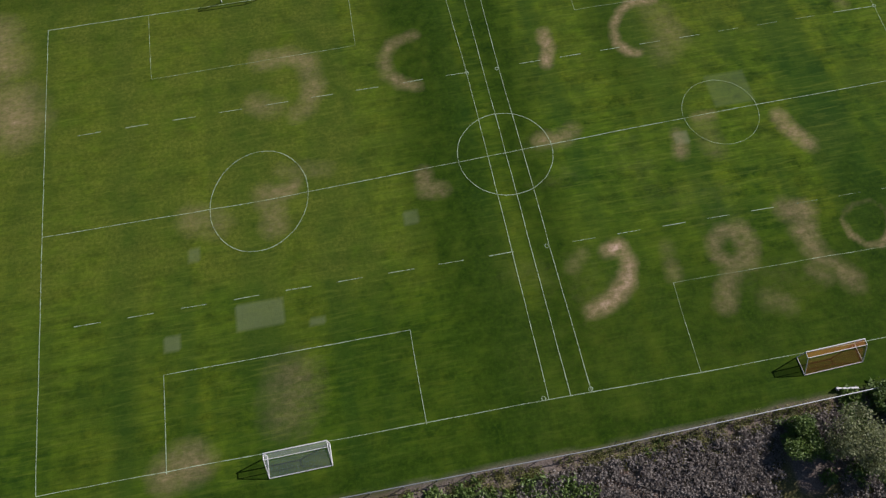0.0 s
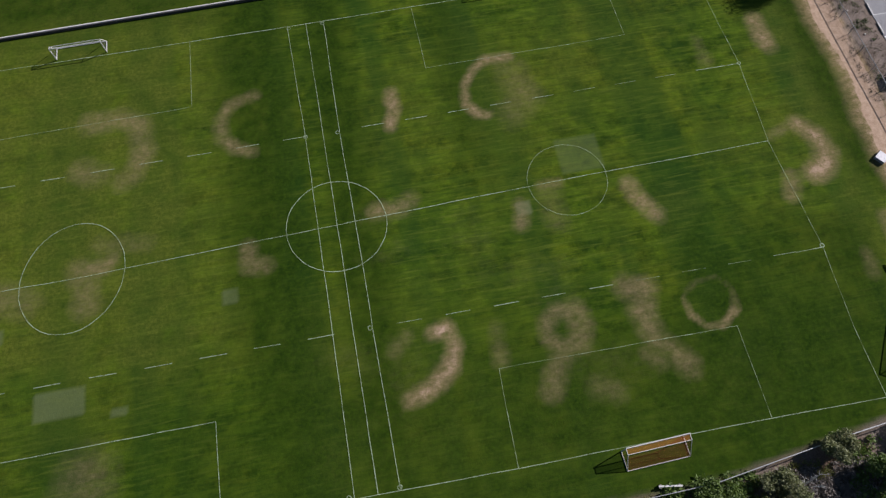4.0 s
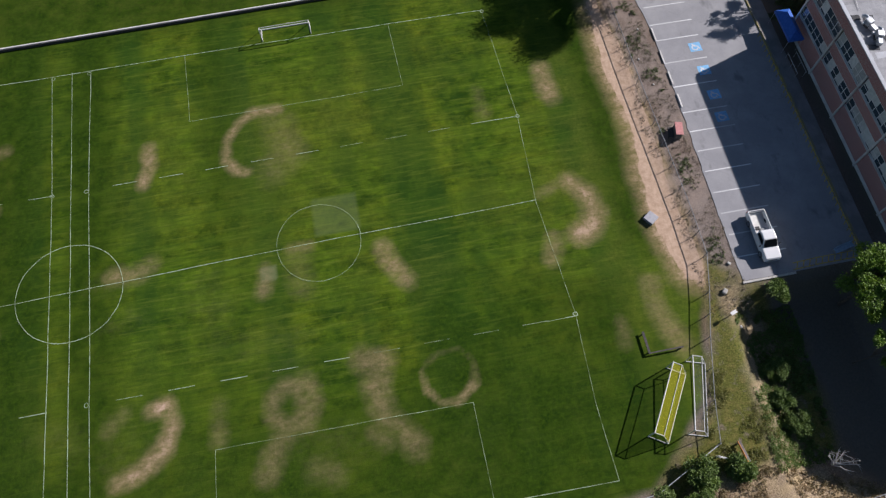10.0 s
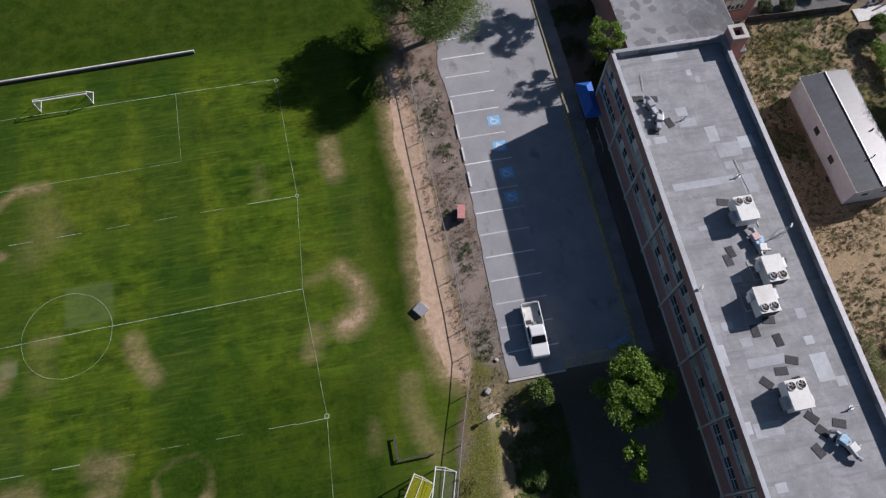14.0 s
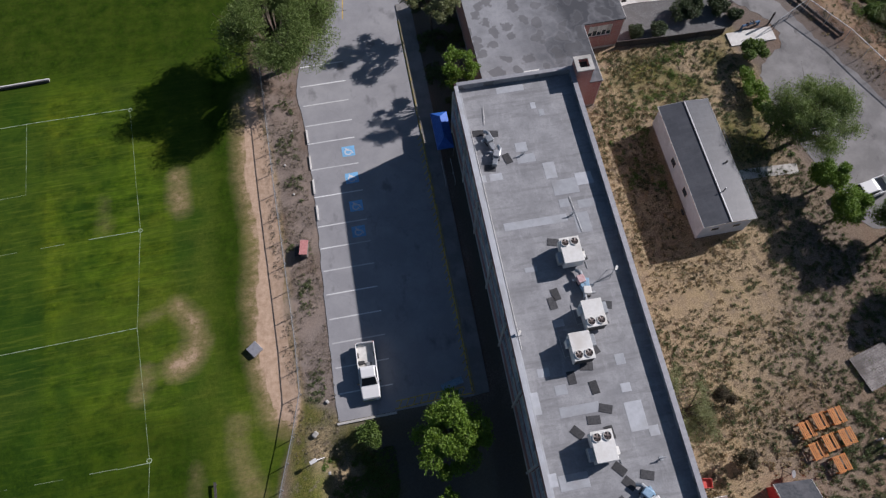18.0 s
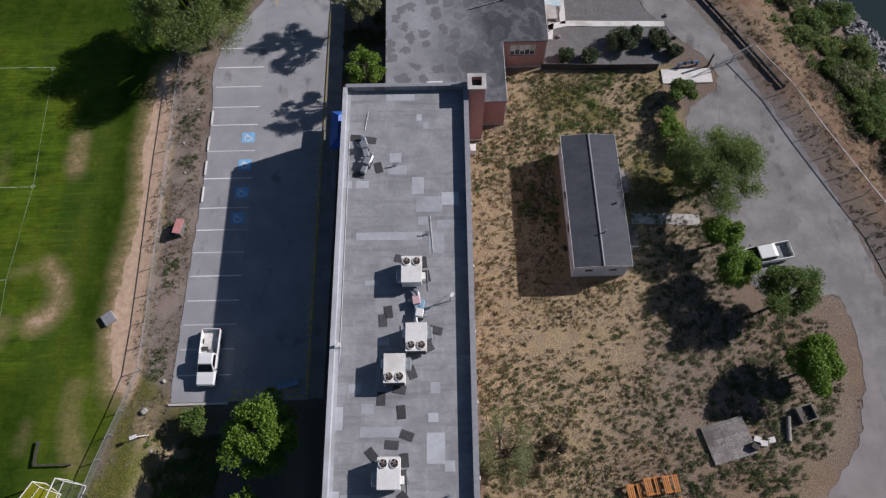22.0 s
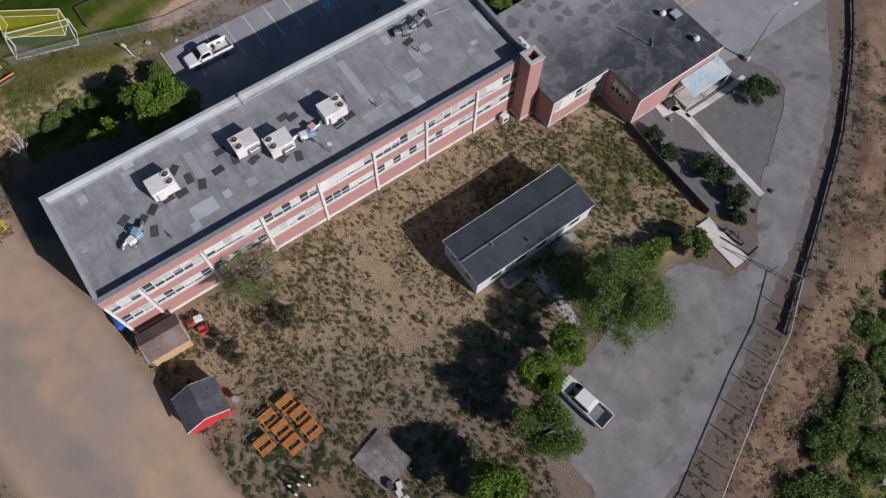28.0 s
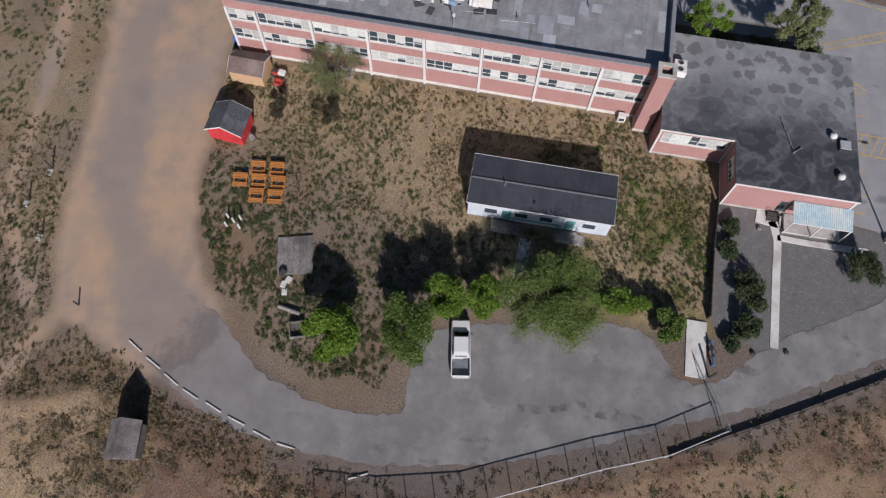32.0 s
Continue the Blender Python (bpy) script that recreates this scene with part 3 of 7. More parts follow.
def build_ground():
    far = (1, 3, 8, 20, 60, 200, 700, 2200)
    xs = spread(np.arange(-64, 196, 0.42), far)
    ys = spread(np.arange(-32, 122, 0.42), far)
    nx, ny = len(xs), len(ys)
    x, y = (a.ravel() for a in np.meshgrid(xs, ys, indexing="ij"))
    n1, n2, n3 = Lattice(3), Lattice(7), Lattice(11)
    jit = (n1.fbm(x, y, 2.2) - 0.5) * 1.6 + (n2.fbm(x, y, 7.0) - 0.5) * 2.4
    # the bank falls away to the river past the road
    out = -depth_in(x, y, LAND) + (n2.fbm(x, y, 9.0) - 0.5) * 3
    z = -np.clip((out - 4.5) * 0.34, 0, 9.0) + np.where(out > 4.5, (n1.fbm(x, y, 3.0) - 0.5) * 0.9, 0)
    z = z - n1.fbm(x, y, 1.7) * 0.03 + swale(x, y)
    lawn = step_at(depth_in(x, y, TURF) + jit * 0.35, -0.5, 0.5)
    rough = step_at(depth_in(x, y, VERGE) + jit, -1.2, 1.0)
    rough = np.maximum(rough, 0.75 * step_at(5.0 - y + jit, 0, 2) * step_at(86 - x + 3 * jit, 0, 14) * step_at(n2.fbm(x, y, 6.0), 0.38, 0.5))
    rough = np.maximum(rough, 0.9 * step_at(out - 9 + jit * 2, 0, 4) * step_at(n3.fbm(x, y, 5.0), 0.42, 0.5) * step_at(y, 30, 40))
    straw = step_at(depth_in(x, y, YARD) + jit, -1, 1) * np.clip(1.25 - 0.95 * step_at(x - 0.4 * y, 112, 127) + 0.5 * (n3.fbm(x, y, 8.0) - 0.5), 0, 1)
    straw = np.maximum(straw, step_at(x - 88 + jit * 3, 0, 14) * (y < 9) * n2.fbm(x, y, 6.0))
    straw = np.maximum(straw, step_at(out, 0.5, 3) * (1 - step_at(out, 9, 13)) * np.clip(1.3 * n3.fbm(x, y, 3.0) - 0.5, 0, 0.3))
    green = step_at(depth_in(x, y, [(121, 57), (126, 64), (141, 65.5), (142, 58), (141, 47), (134, 46), (134, 56), (126, 57)]) + jit * 2, -2, 2)
    rough = np.maximum(rough, green * np.clip(2.4 * n1.fbm(x, y, 3.5) - 0.75, 0, 0.9))
    # worn patches of the playing field: (line, half width, strength)
    wear = np.zeros(x.shape)

    def rub(pts, width, strength):
        nonlocal wear
        pts = pts if len(pts) > 1 else pts + [(pts[0][0] + 0.1, pts[0][1])]
        d = line_distance(x, y, pts) + jit * 0.4
        width, strength = width * 1.28, strength * (0.94 if strength < 1.5 else 1.0)
        wear = np.maximum(wear, strength * (1 - step_at(d, -width * 0.2, width * 1.75)))

    rub([(22.5, 25.6), (24.1, 25.9), (24.5, 23.6), (23.8, 21.7), (22.3, 20.3), (20.2, 19.4), (19.0, 19.2)], 0.72, 0.9)
    rub([(23.1, 25.4), (23.7, 25.8)], 0.6, 1.15)
    rub([(19.8, 25.8), (18.4, 24.5)], 0.8, 0.35)
    rub([(29.3, 24.9), (28.8, 21.3)], 0.9, 0.3)
    rub([(34.3, 24.2), (35.8, 25.4), (38, 25.4), (38.6, 23.3), (37.5, 21.4), (35.6, 21.2), (34.2, 22.7), (34.3, 24.2)], 0.95, 0.55)
    rub([(36.9, 25.0), (37.6, 22.6), (36.2, 21.6)], 0.9, 0.5)
    rub([(35.6, 21.2), (34.3, 19.6), (33.1, 17.5)], 1.1, 0.5)
    rub([(37.3, 23.9), (37.9, 23.9)], 0.4, 0.75)
    rub([(38, 17.1), (39.5, 16.2)], 1.3, 0.28)
    rub([(43.9, 26.5), (45.7, 26.1), (44.6, 23.8), (44.8, 21.5)], 1.2, 0.6)
    rub([(45.1, 20.5), (46.5, 19), (47.4, 17.3)], 1.2, 0.55)
    rub([(43.8, 19.2), (45, 18.1)], 1, 0.4)
    rub([(49.4, 24.1), (49.7, 22.1), (50.8, 20.8), (52.6, 20.6), (54.2, 21.9)], 0.35, 0.68)
    rub([(49.8, 24.7), (51.3, 25.7), (53.6, 25.9), (54.9, 24.3), (54.5, 22.4)], 0.4, 0.28)
    rub([(38.5, 58.9), (35.7, 59), (33.6, 57.6), (32.2, 55.3), (31.9, 52.9), (32.9, 51.4), (34.2, 50.8)], 0.55, 0.8)
    rub([(38.3, 56.3), (39.2, 52.7), (37.2, 50.6)], 2, 0.3)
    rub([(23.1, 56.3), (23.2, 53.7), (22.3, 51.5)], 0.65, 0.8)
    rub([(6.9, 59), (4.1, 58.3), (2.7, 56.5), (2.8, 53.7), (4, 52.1), (5.9, 51.3)], 0.8, 0.48)
    rub([(3.4, 52.8), (5.6, 51.2)], 0.6, 0.65)
    rub([(-12.6, 58.7), (-9.2, 58.9), (-7, 57.6), (-6.4, 53.9), (-7.4, 50.7), (-9, 49.9)], 1.2, 0.5)
    rub([(-13.8, 52.3), (-11.9, 51.5)], 1.1, 0.48)
    rub([(18.9, 40.7), (21.1, 40.6), (22.9, 41.4)], 0.9, 0.62)
    rub([(4.5, 38.9), (4.4, 36.9), (6.2, 36.6)], 0.9, 0.42)
    rub([(-13.1, 39.7), (-10.7, 39.9), (-10.1, 40.4)], 0.8, 0.55)
    rub([(-13.7, 39.9), (-13.7, 38.5)], 1.2, 0.42)
    rub([(-11.3, 42.4), (-6.4, 41.8)], 1.2, 0.28)
    rub([(47.7, 38.7), (48.4, 36.7), (49.9, 34.2)], 0.8, 0.62)
    rub([(35, 38.3), (34.5, 35.8)], 0.8, 0.48)
    rub([(37.8, 40.3), (39.8, 40.3)], 0.6, 0.42)
    rub([(38.4, 38.7), (38.9, 35.7)], 1.5, 0.25)
    rub([(69.9, 42.5), (71.4, 41), (71.9, 38.5), (70.5, 36.5), (69.6, 36.2)], 1.1, 1.05)
    rub([(66.3, 41.6), (68.4, 42.4)], 0.8, 0.45)
    rub([(66.3, 35.9), (65.5, 33.7)], 0.9, 0.66)
    rub([(70.7, 58.5), (70.8, 54.4)], 0.9, 0.78)
    rub([(75.2, 29), (74.9, 26.5), (75.6, 23.8), (76.4, 21.5)], 1.0, 0.55)
    rub([(70.9, 25.4), (70.6, 23.1)], 0.7, 0.32)
    rub([(62.3, 56.5), (62.4, 53.3)], 1, 0.25)
    rub([(-13.2, 52.2), (-11.5, 51.4)], 1.5, 0.35)
    rub([(-13, 37.8), (-13, 35.8)], 1.4, 0.4)
    rub([(80.5, 67), (80.1, 60), (80.4, 52), (80.1, 46), (79.7, 41), (79.4, 36), (79.9, 32), (80.4, 29.5)], 1.95, 1.6)
    rub([(78.9, 39), (78.7, 34.5), (79.4, 31.5)], 1.3, 1.1)
    rub([(-43, 57.6), (-42, 55)], 3, 0.6)
    rub([(-25.4, 11.2), (-23, 11.6)], 1.6, 0.7)
    rub([(-45, 69.5), (-44, 64)], 2.5, 0.5)
    rub([(-13.3, 15.2), (-12.6, 18.2)], 2.6, 0.35)
    rub([(-22, 38.2), (-19, 37)], 1.6, 0.35)
    wear *= step_at(depth_in(x, y, TURF), -1.3, -0.3)
    wear = np.maximum(wear, 0.09 * step_at(depth_in(x, y, [(8, 12), (50, 12), (50, 46), (8, 46)]) + jit * 3, -3, 8) * np.clip(2.2 * n3.fbm(x, y, 6.0) - 0.55, 0, 1))
    # turf laid in squares
    sod = np.zeros(x.shape)
    for cx, cy, w, h in ((-15.4, 25.6, 2.45, 1.6), (-22.0, 33.7, 0.8, 0.7), (-24.6, 24.1, 0.85, 0.95), (-9.6, 23.6, 0.8, 0.5), (43.3, 43.6, 2.4, 2.4), (2.0, 33.6, 0.8, 0.8), (35.4, 38.0, 0.9, 0.7)):
        sod = np.maximum(sod, ((abs(x - cx) < w) & (abs(y - cy) < h)) * (1.0 if w < 2.4 or cx < 0 else 0.45))
    lush = np.clip(1.15 - abs(x - 7.5) / 6.0, 0, 1) * 1.0
    lush = np.maximum(lush, 0.55 * np.clip(1.1 - abs(x - 31 + jit) / 3.5, 0, 1) * step_at(y, 38, 50))
    lush = np.maximum(lush, np.clip(1.2 - abs(x - 16.5) / 3.6, 0, 1) * 0.9)
    lush = np.maximum(lush, step_at(32 - y + jit * 2.5, 0, 16) * 0.85 * step_at(78 - x, 0, 10) * (0.35 + 0.65 * step_at(x, -18, 8)) * (1 - 0.25 * step_at(50 - x + jit, 0, 10)))
    lush = np.maximum(lush, 0.7 * step_at(34 - y + jit * 3, 0, 8) * step_at(x - 46 + jit * 2, 0, 8) * step_at(74 - x, 0, 4))
    lush = np.maximum(lush, 0.8 * step_at(9.5 - y + jit, 0, 2.5))
    lush = np.maximum(lush, np.clip(1.2 - abs(x - 76.3 + jit) / 2.6, 0, 1) * step_at(y, 30, 36))
    lush = np.maximum(lush, step_at(y - 69 + jit, 0, 10) * 0.85)
    lush = np.clip(lush * (0.75 + 0.9 * n3.fbm(x, y, 5.0)), 0, 1)
    strip_soil = step_at(depth_in(x, y, [(80.6, 31), (85.2, 27.3), (86, 56), (85.6, 67), (90, 76), (81, 77)]) + jit * 0.3, -0.4, 0.6)
    straw = straw * (1 - strip_soil)
    dirt = step_at(depth_in(x, y, DRIVE) + jit * 0.8, -0.9, 0.9)
    path = 1 - step_at(line_distance(x, y, [(150, 0), (156, -3), (166, -5), (190, -8)]) + jit * 0.4, 0.6, 1.8)
    path = np.maximum(path, 1 - step_at(line_distance(x, y, [(106, -16), (122, -13), (140, -11), (150, -4)]) + jit * 0.4, 0.5, 1.4))
    dirt = np.maximum(dirt, 0.8 * path)
    packed = 1 - step_at(line_distance(x, y, [(108, -3), (115.4, -4), (123, -2), (132.4, -0.8), (138.8, 1.6), (144.7, 5.5), (148.4, 10.5), (153, 16.5)]) + jit * 1.0, 0.8, 3.6)
    dirt = np.maximum(dirt, strip_soil * np.clip(1.5 * n1.fbm(x, y, 1.1) - 0.45, 0, 0.6))
    packed = np.maximum(packed, 1.2 * strip_soil)
    tan = step_at(depth_in(x, y, [(72, 7.5), (79, 11), (86.5, 8.5), (90, 4), (92, 1), (91, -16), (84, -14), (76, -4)]) + jit * 2, -1.5, 2)
    straw = np.maximum(straw, tan)
    dirt = dirt * (1 - 0.9 * tan)
    drysoil = step_at(depth_in(x, y, [(80.8, 29), (86, 27), (88, 21), (86, 9), (81.0, 9), (81.6, 16), (81.6, 21)]) + jit * 1.2, -0.6, 1.4) * np.clip(2.0 * n1.fbm(x, y, 2.5) - 0.2, 0, 1)
    rough = rough * (1 - 0.85 * drysoil)
    straw = np.maximum(straw, 0.8 * drysoil)
    mulch = step_at(depth_in(x, y, [(87, 26.6), (101.5, 26.6), (102.2, 27), (107.4, 60), (107.4, 79), (101.5, 79), (101, 27), (102.3, 24), (102, 8.5), (98.5, 4), (94.5, 6), (91.5, 5), (89.5, 9), (89.5, 20)]) + jit, -1.2, 0.8)
    dirt = dirt * (1 - mulch)
    rough = rough * (1 - mulch)
    olive = step_at(x - 62 + jit * 6, 0, 14) * 0.6 + step_at(14 - x + jit * 5, 0, 22) * step_at(y - 22 + jit * 4, 0, 12) * 0.7
    olive = np.maximum(olive, 0.75 * step_at(y - 72 + jit * 3, 0, 8))
    olive = np.maximum(olive, 0.4 * np.clip(2.5 * n3.fbm(x, y, 14.0) - 0.95, 0, 1))
    bank = step_at(out, 0.5, 2.5) * (1 - 0.8 * step_at(out, 10, 16))
    away = np.maximum(np.maximum(-31 - y, y - 120), np.maximum(x - 194, -62 - x)) > 0
    rough = np.where(away & (y < 40), 0.45, rough)
    straw = np.where(away & (y < 40), 0.5, straw)
    packed = np.maximum(packed, 1.3 * (1 - step_at(line_distance(x, y, [(146, 7), (151, 12), (155, 17)]) + jit, 2.5, 5.5)))
    gravel = step_at(depth_in(x, y, BED) + jit * 0.2, -0.4, 0.4)
    strip = 1 - step_at(-out + jit * 0.5, 0.3, 1.2)
    gravel = np.maximum(gravel, 0.4 * strip * (1 - step_at(out, 2, 4)) * (y > 24))

    me = bpy.data.meshes.new("ground")
    me.vertices.add(nx * ny)
    me.vertices.foreach_set("co", np.stack([x, y, z], 1).astype(np.float32).ravel())
    i, j = (a.ravel() for a in np.meshgrid(np.arange(nx - 1), np.arange(ny - 1), indexing="ij"))
    a = i * ny + j
    quads = np.stack([a, a + ny, a + ny + 1, a + 1], 1).astype(np.int32)
    me.loops.add(quads.size)
    me.loops.foreach_set("vertex_index", quads.ravel())
    me.polygons.add(len(quads))
    me.polygons.foreach_set("loop_start", np.arange(0, quads.size, 4, dtype=np.int32))
    me.polygons.foreach_set("use_smooth", np.ones(len(quads), bool))
    me.update()
    me.validate()
    for key, v in (("lawn", lawn), ("rough", rough), ("straw", straw), ("wear", wear), ("sod", sod), ("dirt", dirt), ("packed", packed), ("gravel", gravel), ("lush", lush), ("mulch", mulch), ("olive", olive), ("bank", bank)):
        me.attributes.new(key, "FLOAT", "POINT").data.foreach_set("value", np.clip(v, 0, 1).astype(np.float32))
    me.materials.append(GROUND)
    return tagged(new("ground", me), "mown sports field, dry weedy yard and river bank", "ground", kind="structure")


build_ground()

m_water, b_water = blank("river_water", 0.12)
b_water.inputs["Base Color"].default_value = (0.018, 0.032, 0.030, 1)
relief(m_water, b_water, noise_at(m_water, 0.8, 3), 0.12, 0.1)
whole("water", prism([(100, 60), (2600, -900), (2600, 2600), (60, 2600)], -8.4, -6.3), m_water, "dark green river water below the bank", "water", kind="structure")


def wobble(points, amount=0.22, step=0.7):
    return [(p.x + random.uniform(-amount, amount), p.y + random.uniform(-amount, amount)) for p in curve_through(points, step)]


lot = [(85.0, 27.1), (85.2, 36), (85.6, 46), (85.9, 56), (85.9, 62), (85.5, 67), (86.6, 72), (89.6, 76.4), (92.3, 81.5), (94, 92), (96, 116)]
whole("road", prism(wobble(ROAD_EDGE) + wobble(ROAD_INNER), -0.4, 0.012), ASPHALT, "worn grey asphalt road curving round the yard", "road", kind="structure")
whole("parking_lot", prism(wobble(lot, 0.08) + [(117.9, 116.2), (126.2, 101), (126.2, 84.5), (125.7, 80.3), (107, 79.7), (99.6, 78.5), (99.4, 60), (98.9, 27.1)], -0.4, 0.035), LOT, "sunlit pale grey asphalt parking lot with painted stalls", "parking lot", kind="structure")
whole("pavement", prism([(99.42, 60), (99.62, 78.4), (101.5, 78.6), (101.3, 60), (101.2, 58.6), (100.5, 27.2), (98.92, 27.1)], -0.4, 0.14), ASPHALT, "dark asphalt walkway along the shaded side of the school", "pavement", kind="structure")

# ---- markings on the field ----
marks = thing("field_marking", "thin worn white chalk lines of two football pitches", "field marking", kind="structure")


def chalk(points, width=0.08, name="chalk_line", paint=CHALK):
    pts = []
    for a, b in zip(points, points[1:]):
        n = max(1, int(math.dist(a, b) / 2.5))
        pts += [(a[0] + (b[0] - a[0]) * i / n, a[1] + (b[1] - a[1]) * i / n) for i in range(n)]
    part(name, ribbon(pts + [points[-1]], width, 0.045, jitter=0.03), paint, marks)


def ellipse(cx, cy, rx, ry, n=40, lean=0.0):
    return [(cx + rx * math.cos(a + lean), cy + ry * math.sin(a)) for a in np.linspace(0, math.tau, n)]


chalk([(-38.66, 68.75), (-38.4, 39.1), (-38.07, 11.4)])
chalk([(-38.07, 11.4), (12, 11), (28, 10.7), (53.9, 10.5), (66, 10.2)])
chalk([(-38.66, 68.75), (12, 68.8), (28, 69), (53.5, 69), (65.55, 68.9)])
chalk([(65.55, 68.9), (66.3, 52.3), (65.65, 40.95), (66.4, 27.1), (65.9, 17.8), (66, 10.2)], paint=FAINT)
chalk([(11.95, 68.8), (12.33, 52), (12.31, 27.4), (12.2, 11)])
chalk([(14.35, 69), (14.46, 39.9), (14.46, 11)])
chalk([(16.6, 68.7), (16.35, 51.9), (16.5, 40), (16.5, 27.4), (16.6, 11)])
chalk([(-38.4, 39.1), (-14.3, 39), (14.5, 39.9), (41, 40.6), (65.65, 40.95)])
chalk([(-25.74, 11.1), (-25.67, 20.9), (-0.25, 20.8), (-0.3, 10.9)])
chalk([(-26.07, 68.6), (-25.98, 58.5), (-0.59, 58.85), (-0.3, 68.8)], paint=FAINT)
chalk([(28.1, 10.7), (28.45, 20.6), (53.94, 20.2), (53.9, 10.5)], paint=FAINT)
chalk([(28, 69), (28.08, 59.1), (53.67, 59.3), (53.5, 69)], paint=FAINT)
chalk(ellipse(-14.35, 39.2, 5.6, 6.35, lean=-0.1), name="chalk_circle")
chalk(ellipse(14.4, 39.85, 5.6, 5.55), name="chalk_circle")
chalk(ellipse(41.1, 40.55, 4.6, 4.6), name="chalk_circle", paint=FAINT)
for base_y, tilt in ((27.55, -0.010), (52.02, 0.004)):
    for k in range(10):
        x0 = 9.7 - 5.56 * k
        e = 2.75 if x0 > -40 else 0
        chalk([(max(x0, -38.4), base_y + tilt * x0), (x0 + e, base_y + tilt * (x0 + e))], name="chalk_dash") if x0 + e > -38 else None
    for k in range(10):
        x0 = 19.07 + 5.2 * k
        e = 2.65 if k < 9 else 2.0
        chalk([(x0 if x0 < 63.5 else 63.2, base_y + tilt * x0), (min(x0 + e, 66.3), base_y + tilt * (x0 + e))], name="chalk_dash", paint=FAINT if 42 < x0 < 60 else CHALK)
for x0, y0 in ((11.7, 11.2), (16.6, 11.2), (12.1, 68.5), (16.4, 68.5), (12.35, 52), (16.1, 51.9), (16.2, 27.4), (66.3, 52.3), (66.4, 27.1), (65.6, 68.7)):
    chalk(ellipse(x0, y0, 0.22, 0.22, 9), 0.09, "corner_mark")

# ---- markings on the lot ----
paint = thing("road_marking", "white stall lines and yellow hatching on the parking lot", "road marking", kind="structure")
for i, y0 in enumerate((70.9, 68.0, 65.15, 62.25, 59.75, 56.2, 52.6, 48.85, 46.15, 43.45, 40.7, 37.9, 35.25, 32.6, 29.9)):
    x0 = 85.6 + 0.028 * (y0 - 40) * 0.6
    part("stall_line", ribbon([(x0, y0 + 0.03), (x0 + 2.8, y0 + 0.01), (x0 + 5.55, y0 - 0.02)], 0.13, 0.04), PAINT, paint)
for x0, y0 in ((90.5, 57.95), (90.4, 54.35), (90.35, 50.7), (90.15, 47.5)):
    part("blue_square", ribbon([(x0 - 0.75, y0), (x0, y0), (x0 + 0.75, y0)], 1.35, 0.0405), BLUEPAINT, paint)
    wheel = [(x0 - 0.05 + 0.36 * math.cos(a), y0 - 0.1 + 0.36 * math.sin(a)) for a in np.linspace(1.2, 5.9, 14)]
    part("wheelchair_sign", ribbon(wheel, 0.16, 0.0455), PAINT, paint)
    part("wheelchair_sign", ribbon([(x0 - 0.3, y0 + 0.5), (x0 - 0.05, y0 + 0.1), (x0 + 0.3, y0 + 0.1), (x0 + 0.5, y0 - 0.35)], 0.16, 0.046), PAINT, paint)
part("yellow_line", ribbon([(98.8, 27.3), (99.0, 42), (99.3, 58), (99.45, 76)], 0.14, 0.041), YELLOW, paint)
part("yellow_line", ribbon([(90.8, 27.35), (94, 27.45), (98.8, 27.4)], 0.12, 0.041), YELLOW, paint)
part("yellow_line", ribbon([(91.0, 28.1), (94, 28.2), (98.0, 28.2)], 0.1, 0.041), YELLOW, paint)
for i in range(10):
    part("hatch_line", ribbon([(91.2 + i * 0.72, 27.4), (91.6 + i * 0.72, 28.1)], 0.1, 0.041), YELLOW, paint)
part("yellow_line", ribbon([(92.6, 77.5), (93.2, 82), (94.2, 88)], 0.12, 0.041), YELLOW, paint)
for i in range(38):
    y0 = 29 + i * 0.78
    part("hatch_line", ribbon([(98.35 + (y0 - 27) * 0.012, y0), (98.85 + (y0 - 27) * 0.012, y0 + 0.5)], 0.1, 0.0405), YELLOW, paint)
part("yellow_line", ribbon([(101.2, 78.8), (99.6, 82.6), (97.7, 87.2)], 0.12, 0.041), YELLOW, paint)
part("yellow_line", ribbon([(101.8, 79.6), (100.6, 83), (99.1, 87.1)], 0.12, 0.041), YELLOW, paint)
for i in range(9):
    part("hatch_line", ribbon([(101.0 - i * 0.36, 79.2 + i * 0.9), (101.55 - i * 0.31, 80.2 + i * 0.85)], 0.1, 0.0415), YELLOW, paint)
part("yellow_line", ribbon([(105.7, 80.5), (105.8, 82.3), (107.3, 84.2), (108.4, 82.5), (108.4, 80.5)], 0.11, 0.041), YELLOW, paint)
for i in range(3):
    part("hatch_line", ribbon([(106.3 + i * 0.6, 81.2), (106.7 + i * 0.5, 83.4 - 0.2 * i)], 0.09, 0.0415), YELLOW, paint)
part("yellow_line", ribbon([(113.6, 80.6), (113.7, 84), (113.85, 88.9), (116.6, 87.9), (116.5, 83.2), (116.4, 80.6)], 0.12, 0.041), YELLOW, paint)
for i in range(7):
    part("hatch_line", ribbon([(113.8, 82.4 + i * 0.95), (116.45, 81.2 + i * 0.95)], 0.1, 0.0415), YELLOW, paint)
for x0, y1 in ((111.1, 84.1), (119.0, 83.6), (122.0, 83.3), (124.3, 82.9)):
    part("yellow_line", ribbon([(x0, 80.6), (x0 - 0.05, y1)], 0.11, 0.041), YELLOW, paint)

